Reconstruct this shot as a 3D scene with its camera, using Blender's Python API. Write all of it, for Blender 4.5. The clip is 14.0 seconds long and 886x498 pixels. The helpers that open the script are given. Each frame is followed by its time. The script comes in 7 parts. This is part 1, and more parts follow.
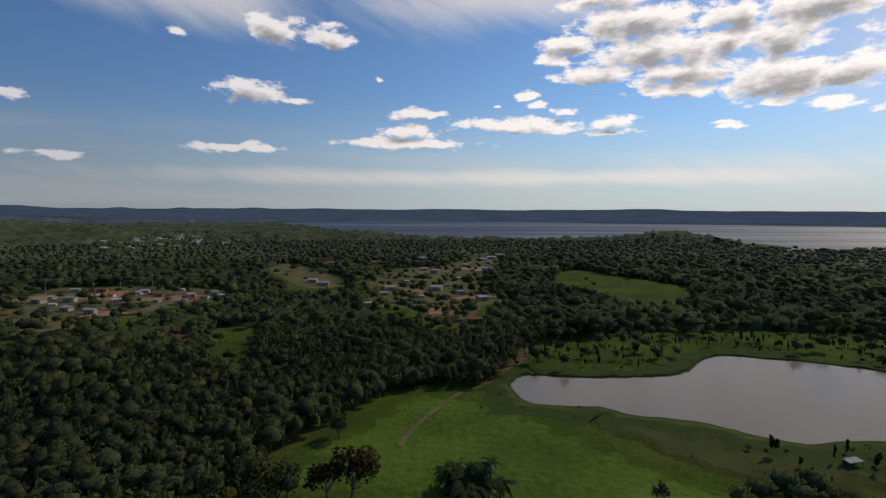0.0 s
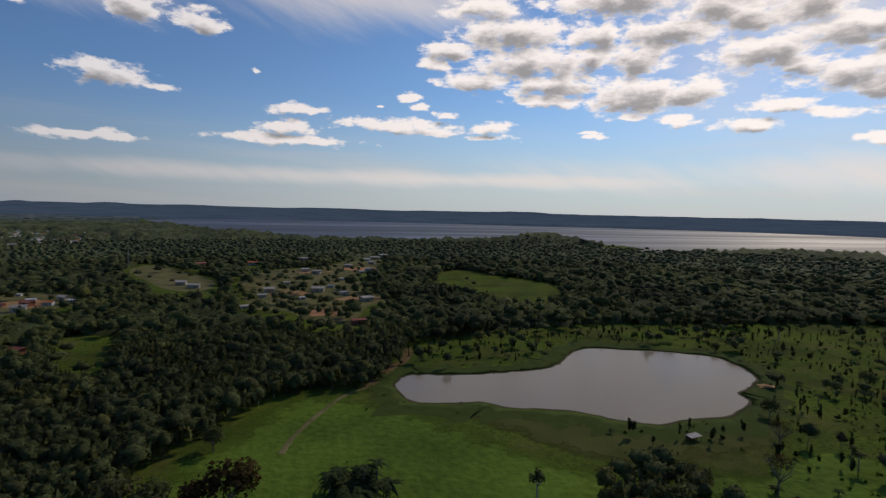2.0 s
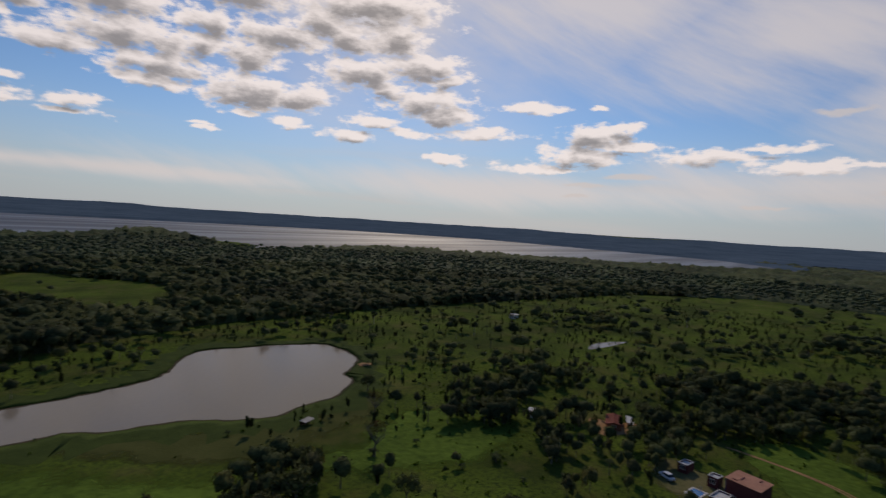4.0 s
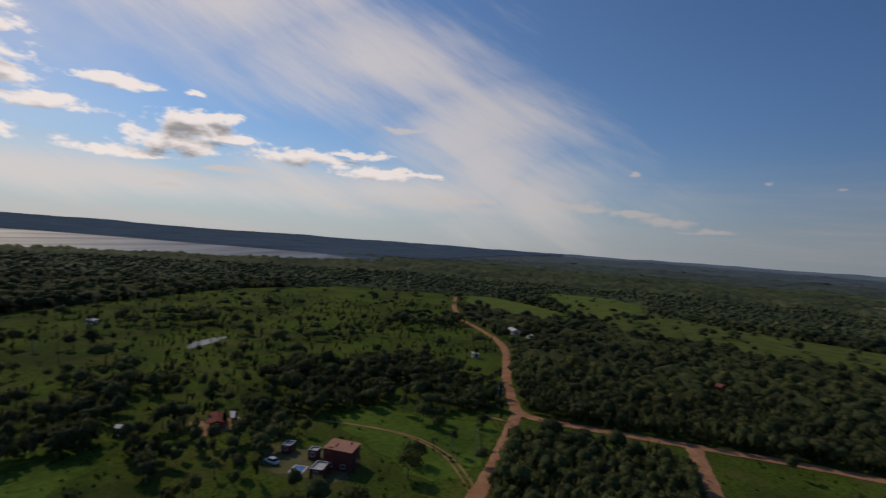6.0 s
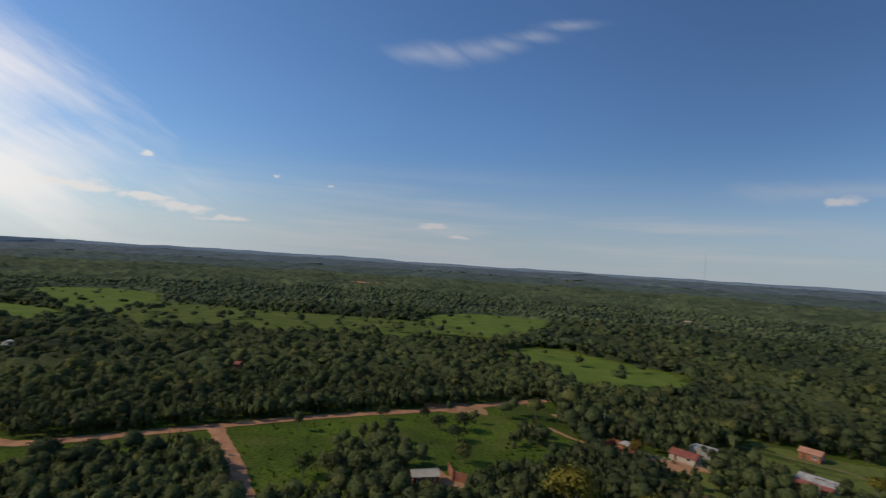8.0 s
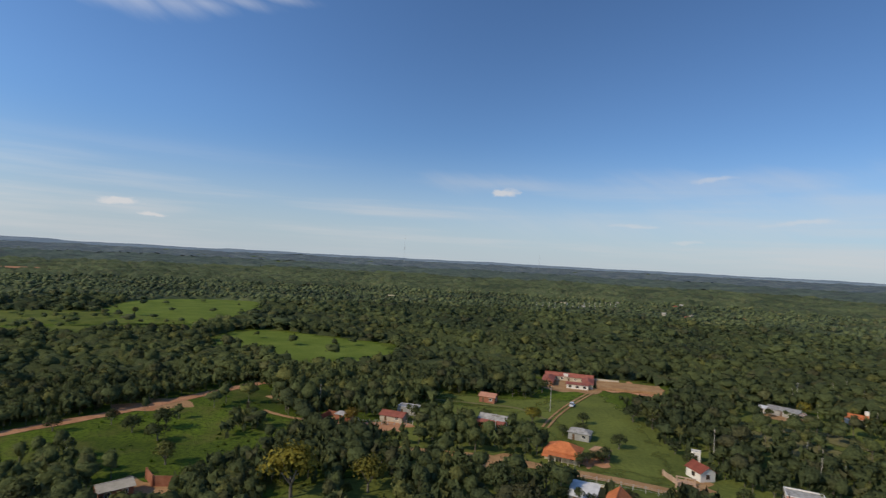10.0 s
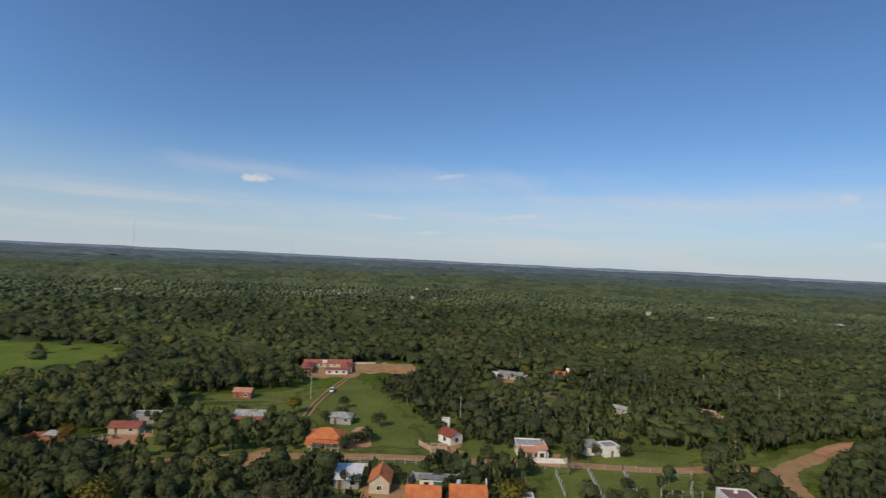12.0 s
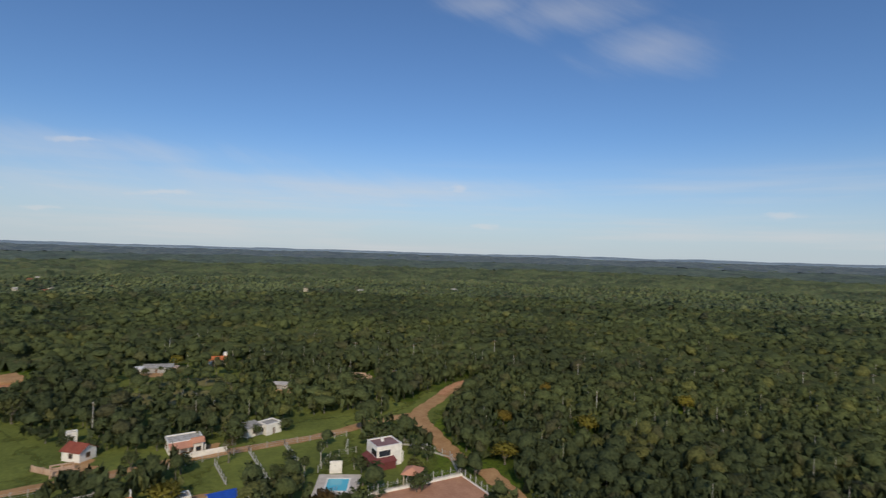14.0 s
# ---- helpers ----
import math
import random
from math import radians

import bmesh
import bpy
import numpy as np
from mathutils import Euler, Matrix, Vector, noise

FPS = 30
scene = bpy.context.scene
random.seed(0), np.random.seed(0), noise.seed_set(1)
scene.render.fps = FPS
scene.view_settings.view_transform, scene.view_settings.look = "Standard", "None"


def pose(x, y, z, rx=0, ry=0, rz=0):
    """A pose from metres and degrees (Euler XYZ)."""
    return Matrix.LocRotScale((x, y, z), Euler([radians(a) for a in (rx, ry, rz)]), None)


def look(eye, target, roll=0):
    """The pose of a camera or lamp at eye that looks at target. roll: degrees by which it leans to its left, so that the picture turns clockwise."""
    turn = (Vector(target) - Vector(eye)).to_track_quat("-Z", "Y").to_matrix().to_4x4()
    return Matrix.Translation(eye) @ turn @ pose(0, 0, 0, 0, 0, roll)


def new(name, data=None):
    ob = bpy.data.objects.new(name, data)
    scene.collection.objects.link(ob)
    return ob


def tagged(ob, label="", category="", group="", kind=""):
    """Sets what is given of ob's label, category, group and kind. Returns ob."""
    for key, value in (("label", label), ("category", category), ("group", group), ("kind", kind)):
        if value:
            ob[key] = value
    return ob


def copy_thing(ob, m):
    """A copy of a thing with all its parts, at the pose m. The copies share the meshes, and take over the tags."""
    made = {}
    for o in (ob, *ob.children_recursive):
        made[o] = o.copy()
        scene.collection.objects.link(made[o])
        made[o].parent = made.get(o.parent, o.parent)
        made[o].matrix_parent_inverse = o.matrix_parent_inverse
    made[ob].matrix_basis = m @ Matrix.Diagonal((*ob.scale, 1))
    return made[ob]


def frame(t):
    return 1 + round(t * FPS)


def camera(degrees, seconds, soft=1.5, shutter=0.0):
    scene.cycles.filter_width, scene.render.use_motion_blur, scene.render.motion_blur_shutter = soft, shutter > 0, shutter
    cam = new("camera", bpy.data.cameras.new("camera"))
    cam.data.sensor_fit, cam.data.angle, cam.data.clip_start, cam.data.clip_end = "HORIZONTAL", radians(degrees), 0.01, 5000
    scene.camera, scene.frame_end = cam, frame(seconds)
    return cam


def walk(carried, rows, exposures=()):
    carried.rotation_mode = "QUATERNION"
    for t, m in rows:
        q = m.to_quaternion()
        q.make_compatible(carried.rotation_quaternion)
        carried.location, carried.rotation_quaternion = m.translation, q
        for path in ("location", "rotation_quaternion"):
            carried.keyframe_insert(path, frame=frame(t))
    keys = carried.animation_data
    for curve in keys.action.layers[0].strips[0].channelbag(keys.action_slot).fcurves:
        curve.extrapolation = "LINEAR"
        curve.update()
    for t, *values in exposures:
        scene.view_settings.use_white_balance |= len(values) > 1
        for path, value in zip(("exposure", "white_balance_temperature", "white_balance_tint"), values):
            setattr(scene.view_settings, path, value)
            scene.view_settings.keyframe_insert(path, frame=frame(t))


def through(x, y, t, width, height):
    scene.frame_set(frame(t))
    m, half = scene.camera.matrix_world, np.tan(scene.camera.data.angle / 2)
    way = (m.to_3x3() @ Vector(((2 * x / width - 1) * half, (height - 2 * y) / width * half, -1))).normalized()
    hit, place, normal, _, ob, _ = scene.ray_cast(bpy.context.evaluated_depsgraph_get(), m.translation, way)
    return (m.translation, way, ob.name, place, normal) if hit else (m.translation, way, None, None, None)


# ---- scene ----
cam = camera(79.23, 14.0, soft=1.3, shutter=0.3)
PATH = [
    (0.0, 0.00, 0.00, 49.99, 85.74, -0.26, 0.00),
    (0.5, -0.30, 0.14, 50.13, 85.78, -0.45, -1.15),
    (1.0, -0.59, 0.13, 50.19, 85.79, -0.75, -3.85),
    (1.5, -0.63, -0.05, 50.21, 85.85, -1.10, -7.80),
    (2.0, -0.78, -0.12, 50.23, 85.92, -1.36, -12.48),
    (2.2, -0.84, -0.11, 50.26, 85.98, -1.48, -14.60),
    (4.3, -1.55, 0.24, 50.50, 87.63, -3.88, -57.97),
    (4.5, -1.52, 0.32, 50.48, 87.83, -4.00, -61.38),
    (5.0, -1.23, 0.62, 50.29, 88.39, -4.16, -71.22),
    (5.5, -0.93, 0.90, 50.07, 88.99, -4.28, -81.80),
    (6.0, -0.65, 1.18, 49.93, 89.57, -4.32, -93.25),
    (6.5, -0.45, 1.51, 49.77, 90.25, -4.27, -106.21),
    (7.0, -0.27, 1.72, 49.69, 90.80, -4.09, -118.70),
    (7.5, 0.09, 1.79, 49.62, 91.29, -3.86, -131.41),
    (8.0, 0.38, 1.96, 49.49, 91.55, -3.65, -141.99),
    (8.5, 0.77, 1.96, 49.25, 91.73, -3.46, -151.56),
    (9.0, 1.34, 1.63, 48.94, 91.76, -3.28, -159.32),
    (11.5, 4.82, -1.79, 47.30, 91.40, -2.83, -191.11),
    (12.0, 5.08, -2.29, 47.09, 91.29, -2.71, -198.22),
    (12.5, 5.12, -2.68, 46.96, 91.12, -2.43, -205.89),
    (13.0, 5.12, -2.87, 46.95, 90.88, -2.20, -215.46),
    (13.5, 5.05, -3.07, 46.90, 90.71, -1.89, -225.59),
    (14.0, 4.94, -3.36, 46.78, 90.43, -1.64, -233.70),
]
SKY_STRENGTH, SKY_TINT = 0.14, (0.69, 0.90, 1.14)
SUN_STRENGTH = 4.3
HAZE_COLOUR, VEIL_COLOUR = (4.95, 5.75, 6.6, 1), (6.7, 6.8, 7.05, 1)
CLOUD_LIGHT, CLOUD_DARK = (10.5, 10.4, 10.65, 1), (3.5, 3.55, 3.75, 1)
FAR_CLOUD, CIRRUS_COLOUR = (7.4, 7.3, 7.4, 1), (8.1, 8.1, 8.35, 1)
EXPOSURES = [(0.0, -1.45, 6500, 12), (2.0, -1.55, 6550, 14), (5.0, -1.85, 6600, 17), (5.6, -1.84, 6590, 16), (7.0, -1.47, 6550, 13), (8.0, -1.02, 6600, 11), (9.0, -0.68, 6600, 10), (11.5, -0.62, 6650, 10), (14.0, -0.60, 6650, 10)]
walk(cam, [(t, pose(x, y, z, rx, ry, rz)) for t, x, y, z, rx, ry, rz in PATH],
     exposures=EXPOSURES)

# ---- sky, clouds and sun ----
SUN_AZIMUTH, SUN_HEIGHT = 50.0, 36.0
world = bpy.data.worlds.new("sky")
scene.world = world
world.use_nodes = True
wt = world.node_tree
wt.nodes.clear()


def wnode(kind, *links, **settings):
    """A node of the world's tree with its inputs linked or set in order."""
    n = wt.nodes.new(kind)
    for key, value in settings.items():
        if key == "operation":
            n.operation = value
        elif key == "data_type":
            n.data_type = value
        elif key == "interpolation":
            n.interpolation_type = value
    for i, link in enumerate(links):
        if link is None:
            continue
        if isinstance(link, bpy.types.NodeSocket):
            wt.links.new(link, n.inputs[i])
        else:
            n.inputs[i].default_value = link
    return n


def wmath(op, *links):
    return wnode("ShaderNodeMath", *links, operation=op).outputs[0]


def wstep(value, low, high, to_low=0.0, to_high=1.0):
    return wnode("ShaderNodeMapRange", value, low, high, to_low, to_high, interpolation="SMOOTHSTEP").outputs[0]


def wmix(factor, a, b):
    n = wt.nodes.new("ShaderNodeMix")
    n.data_type = "RGBA"
    for i, link in ((0, factor), (6, a), (7, b)):
        if isinstance(link, bpy.types.NodeSocket):
            wt.links.new(link, n.inputs[i])
        else:
            n.inputs[i].default_value = link
    return n.outputs[2]


def wnoise(vector, scale, detail, rough=0.55):
    n = wt.nodes.new("ShaderNodeTexNoise")
    wt.links.new(vector, n.inputs["Vector"])
    n.inputs["Scale"].default_value = scale
    n.inputs["Detail"].default_value = detail
    n.inputs["Roughness"].default_value = rough
    return n.outputs[0]


def stretch(vector, sx, sy, ox=0.0):
    n = wnode("ShaderNodeVectorMath", vector, (sx, sy, 1.0), operation="MULTIPLY")
    return wnode("ShaderNodeVectorMath", n.outputs[0], (ox, 0.0, 0.0), operation="ADD").outputs[0]


def nearest(vector, spots):
    """How far a direction is from the nearest of some ellipses, in their radii."""
    least = None
    for az, el, half_w, half_h in spots:
        off = wnode("ShaderNodeVectorMath", vector, ((az + 63) % 360 - 63, el, 0.0), operation="SUBTRACT").outputs[0]
        off = wnode("ShaderNodeVectorMath", off, (1 / half_w, 1 / half_h, 0.0), operation="MULTIPLY").outputs[0]
        d = wnode("ShaderNodeVectorMath", off, operation="LENGTH").outputs["Value"]
        least = d if least is None else wmath("MINIMUM", least, d)
    return least


# direction as azimuth (degrees clockwise from +y, counted from -63 to 297) and height, in degrees
CUMULUS_WEST = [(19.2, 17.8, 5.6, 1.67), (12.8, 16.4, 2.7, 0.96), (11.0, 14.9, 1.8, 0.6), (21.1, 15.1, 6.4, 1.4), (15.8, 13.3, 3.7, 0.94), (24.0, 13.0, 5.2, 1.2), (23.0, 11.3, 2.9, 0.67),
                (31.4, 11.4, 3.8, 0.97), (31.2, 9.7, 2.2, 0.44), (27.8, 17.4, 2.6, 1.2), (34.8, 17.4, 4.7, 1.5), (16.2, 20.3, 4.1, 0.9), (35.5, 9.2, 1.9, 0.54), (41.8, 8.8, 2.5, 0.41),
                (27.7, 8.1, 1.2, 0.23), (31.7, 15.1, 3.3, 1.46), (27.5, 15.2, 2.6, 1.31), (31.8, 11.7, 5.3, 1.6), (36.4, 11.8, 3.1, 1.3), (30.0, 20.5, 7, 1.6)]
CUMULUS_EAST = [(41.4, 17.8, 3.3, 1.82), (45.8, 18.4, 3.4, 1.74), (42.7, 14.6, 4.4, 1.5), (48.9, 15.9, 4.3, 1.3), (51.9, 14.8, 2.1, 0.77), (45.6, 13.6, 2.3, 0.98), (38.6, 18.9, 3.2, 1.27),
                (49.4, 12.4, 4.8, 1.34), (44.1, 10.1, 2.4, 0.67), (51.6, 11.2, 3.5, 1.13), (55.9, 9.7, 4.2, 0.58), (47.6, 9.1, 2.3, 0.51), (41.6, 8.5, 2.8, 0.5), (52.0, 6.8, 2.7, 0.53),
                (60.8, 12.5, 2.9, 0.51), (67.7, 12.6, 1.2, 0.28), (27.8, 7.7, 1.6, 0.2), (43, 21, 8, 1.8)]
CUMULUS_LINE = [(67.2, 9.8, 3.5, 1.14), (70.0, 10.5, 1.7, 0.68), (66.2, 7.8, 4.4, 0.93), (62.1, 6.5, 4.3, 0.47), (70.7, 8.8, 2.8, 0.6), (77.5, 7.9, 4.6, 0.75), (83.5, 8.8, 2.8, 0.37),
                (85.6, 7.0, 4.2, 0.58), (90.5, 7.2, 2.1, 0.3)]
SMALL_CUMULUS = [(-17.1, 17.3, 2.6, 1.2), (-11.6, 17.0, 2.3, 0.93), (-19.4, 11.5, 3.1, 0.95), (-15.1, 10.7, 1.4, 0.33), (-21.1, 5.9, 4.3, 0.4), (-36.0, 4.6, 2.2, 0.38), (-38.6, 9.3, 0.9, 0.4),
                 (-2.8, 9.8, 2.3, 0.51), (-4.1, 8.1, 2.8, 0.69), (-3.6, 6.8, 6.2, 0.52), (7.4, 8.8, 6.1, 0.63), (11.8, 8.3, 2.6, 0.45), (17.4, 8.7, 2.0, 0.66), (17.4, 7.6, 2.3, 0.28), (8.6, 11.5, 1.0, 0.5),
                 (10.1, 10.5, 0.9, 0.39), (12.6, 10.0, 0.9, 0.33), (5.2, 10.4, 0.6, 0.17), (-6.5, 13.1, 0.6, 0.22), (-26.0, 16.1, 0.7, 0.38)]
FAR_CUMULUS = [(92.4, 4.7, 2.5, 0.38), (95.7, 4.9, 3.4, 0.4), (107.5, 4.9, 3.5, 0.55), (112.5, 4.4, 3.0, 0.46), (115.5, 3.9, 3.2, 0.46), (119.3, 3.1, 2.9, 0.3),
               (66.4, 4.8, 1.8, 0.24), (65.9, 3.6, 1.4, 0.18), (71.0, 5.8, 3.4, 0.29),
               (112.2, 8.4, 0.8, 0.25), (124.2, 7.9, 0.7, 0.28), (87.9, 11.7, 2.5, 0.34), (100.6, 7.2, 1.1, 0.29), (83.2, 3.3, 2.3, 0.24), (129.6, 7.1, 0.6, 0.2), (140.9, 4.0, 1.8, 0.45), (144.0, 2.9, 1.2, 0.24)]
SOUTH_CUMULUS = [(178.6, 7.25, 1.3, 0.55), (-168.3, 4.4, 2.0, 0.24), (-161.2, 8.9, 1.8, 0.28), (-154.0, 4.9, 3.0, 0.32), (-163.8, 2.7, 1.2, 0.22), (-125.4, 7.0, 1.2, 0.42), (-121.5, 2.95, 1.2, 0.3), (-93.8, 4.3, 1.7, 0.38)]
CIRRUS = [(66, 23, 24, 8), (84, 18, 18, 7), (96, 12, 12, 7), (103, 6, 9, 6), (46, 23, 16, 7), (3, 20.5, 18, 3.5), (-25, 20, 15, 3.5), (88, 5.5, 24, 3), (98, 9, 9, 9), (60, 4.0, 40, 2.2), (10, 3.3, 50, 1.0)]
WISPS = [(138, 21.3, 6, 1.4), (141, 21.6, 5, 1.7), (144, 22.0, 5, 1.5), (147, 22.6, 5, 1.2), (150, 23.4, 5, 1.0), (154, 24.4, 5, 0.8), (-106, 20, 10, 3.6), (-114, 24, 12, 3), (-122, 25, 8, 2.0), (-140, 6.5, 40, 2.4), (-170, 4.5, 25, 2.5), (-160, 8.8, 22, 1.8), (178, 8.4, 14, 1.6)]

direction = wnode("ShaderNodeVectorMath", wt.nodes.new("ShaderNodeTexCoord").outputs["Generated"], operation="NORMALIZE").outputs[0]
axes = wnode("ShaderNodeSeparateXYZ", direction)
turn_round = wmath("MULTIPLY", wmath("ARCTAN2", axes.outputs[0], axes.outputs[1]), 57.2958)
azimuth = wmath("ADD", turn_round, wmath("MULTIPLY", wmath("LESS_THAN", turn_round, -63.0), 360.0))
height = wmath("MULTIPLY", wmath("ARCSINE", axes.outputs[2]), 57.2958)
aim = wnode("ShaderNodeCombineXYZ", azimuth, height, 0.0).outputs[0]

sky = wt.nodes.new("ShaderNodeTexSky")
sky.sky_type, sky.sun_disc = "NISHITA", False
sky.sun_elevation, sky.sun_rotation = radians(SUN_HEIGHT), radians(SUN_AZIMUTH)
sky.air_density, sky.dust_density, sky.ozone_density, sky.altitude = 1.0, 0.15, 3.0, 100
air = wnode("ShaderNodeVectorMath", sky.outputs[0], SKY_TINT, operation="MULTIPLY").outputs[0]

haze = wmath("POWER", wstep(height, 14.0, -1.0), 1.5)
air = wmix(wmath("MULTIPLY", haze, 0.85), air, HAZE_COLOUR)
streaks = wnoise(stretch(aim, 0.025, 0.34), 1.0, 5)
air = wmix(wmath("MULTIPLY", wmath("MULTIPLY", wstep(streaks, 0.45, 0.72), wstep(height, 11.0, 3.0)), 0.6), air, VEIL_COLOUR)

slant = wnode("ShaderNodeCombineXYZ", wnode("ShaderNodeVectorMath", aim, (0.06, 0.05, 0.0), operation="DOT_PRODUCT").outputs["Value"],
              wnode("ShaderNodeVectorMath", aim, (0.07, 0.17, 0.0), operation="DOT_PRODUCT").outputs["Value"], 3.0).outputs[0]
wisps = wnoise(slant, 1.0, 8, 0.62)
fluff = wmath("MULTIPLY", wmath("SUBTRACT", wisps, 0.5), 2.2)
veil = wmath("ADD", wmath("SUBTRACT", 1.0, nearest(aim, CIRRUS)), fluff)
air = wmix(wmath("MULTIPLY", wstep(veil, -0.25, 1.0), 0.80), air, CIRRUS_COLOUR)
thin = wmath("ADD", wmath("SUBTRACT", 0.95, nearest(aim, WISPS)), wmath("MULTIPLY", fluff, 1.0))
air = wmix(wmath("MULTIPLY", wstep(thin, 0.0, 1.3), 0.32), air, VEIL_COLOUR)

# ragged outlines: directions pushed about before the cloud shapes are looked up
push = wt.nodes.new("ShaderNodeTexNoise")
wt.links.new(stretch(aim, 0.30, 0.55, 11.0), push.inputs["Vector"])
push.inputs["Scale"].default_value, push.inputs["Detail"].default_value = 1.0, 3
shift = wnode("ShaderNodeVectorMath", push.outputs["Color"], (0.5, 0.5, 0.5), operation="SUBTRACT").outputs[0]
shift = wnode("ShaderNodeVectorMath", shift, (4.0, 1.5, 0.0), operation="MULTIPLY").outputs[0]


def billows(vector, spots, size, amount=3.0):
    """How deep within heaped clouds a direction lies; below nought is clear sky."""
    pushed = wnode("ShaderNodeVectorMath", vector, shift, operation="ADD").outputs[0]
    puffs = wnoise(stretch(vector, 0.46, 0.95), 1.0, 7, 0.64)
    return wmath("ADD", wmath("SUBTRACT", size, nearest(pushed, spots)), wmath("MULTIPLY", wmath("SUBTRACT", puffs, 0.5), amount))


HEAPED = CUMULUS_WEST + CUMULUS_EAST + CUMULUS_LINE + SMALL_CUMULUS
# thin bright veil round the heaped clouds on the sun's side
veil = wmath("MULTIPLY", wstep(nearest(aim, [(46, 16, 26, 13)]), 1.0, 0.25), wstep(wnoise(stretch(aim, 0.06, 0.14), 1.0, 4, 0.6), 0.25, 0.7, 0.12, 0.40))
air = wmix(veil, air, CIRRUS_COLOUR)
body = billows(aim, HEAPED, 1.24)
overhead = billows(wnode("ShaderNodeVectorMath", aim, (0.2, 0.85, 0.0), operation="ADD").outputs[0], HEAPED, 1.2, 1.5)
# sunlit tops and grey bases: what has more cloud above it lies in its shade
depth = wmath("ADD", overhead, wmath("MULTIPLY", body, 0.12))
cloud = wmix(wstep(depth, 0.2, 1.2), CLOUD_LIGHT, CLOUD_DARK)
air = wmix(wmath("MULTIPLY", wstep(body, -0.05, 0.6), 0.96), air, cloud)
pale = billows(aim, FAR_CUMULUS + SOUTH_CUMULUS[:1], 1.15, 2.2)
air = wmix(wmath("MULTIPLY", wstep(pale, 0.0, 0.8), 0.74), air, FAR_CLOUD)
faint = billows(aim, SOUTH_CUMULUS[1:], 1.1, 2.0)
air = wmix(wmath("MULTIPLY", wstep(faint, -0.15, 0.9), 0.36), air, FAR_CLOUD)

# the glow of the sky on the sun's side
sunward = wnode("ShaderNodeVectorMath", direction, (math.sin(radians(SUN_AZIMUTH)), math.cos(radians(SUN_AZIMUTH)), 0.25), operation="DOT_PRODUCT").outputs["Value"]
side = wmath("MULTIPLY", wmath("MULTIPLY", wstep(sunward, -0.55, 0.05), wstep(sunward, 0.75, 0.15)), wstep(height, 1.0, 16.0, 0.0, 0.34))
glow = wmath("ADD", wstep(sunward, 0.0, 1.05, 1.0, 1.86), side)
glow_red = wmath("ADD", wstep(sunward, 0.0, 1.05, 1.0, 1.97), side)
glow_blue = wmath("ADD", wstep(sunward, 0.0, 1.05, 1.0, 1.70), side)
air = wnode("ShaderNodeVectorMath", air, wnode("ShaderNodeCombineXYZ", glow_red, glow, glow_blue).outputs[0], operation="MULTIPLY").outputs[0]
back = wnode("ShaderNodeBackground", air, SKY_STRENGTH)
wt.links.new(back.outputs[0], wt.nodes.new("ShaderNodeOutputWorld").inputs[0])
world.cycles.sampling_method, world.cycles.sample_map_resolution = "MANUAL", 512

sun = new("sun", bpy.data.lights.new("sun", "SUN"))
sun.data.energy, sun.data.angle, sun.data.color = SUN_STRENGTH, radians(1.0), (1.0, 0.87, 0.66)
sa, sh = radians(SUN_AZIMUTH), radians(SUN_HEIGHT)
sun.matrix_world = look((0, 0, 0), (-math.sin(sa) * math.cos(sh), -math.cos(sa) * math.cos(sh), -math.sin(sh)))
sun.location = (0, 0, 400)

# ---- materials ----


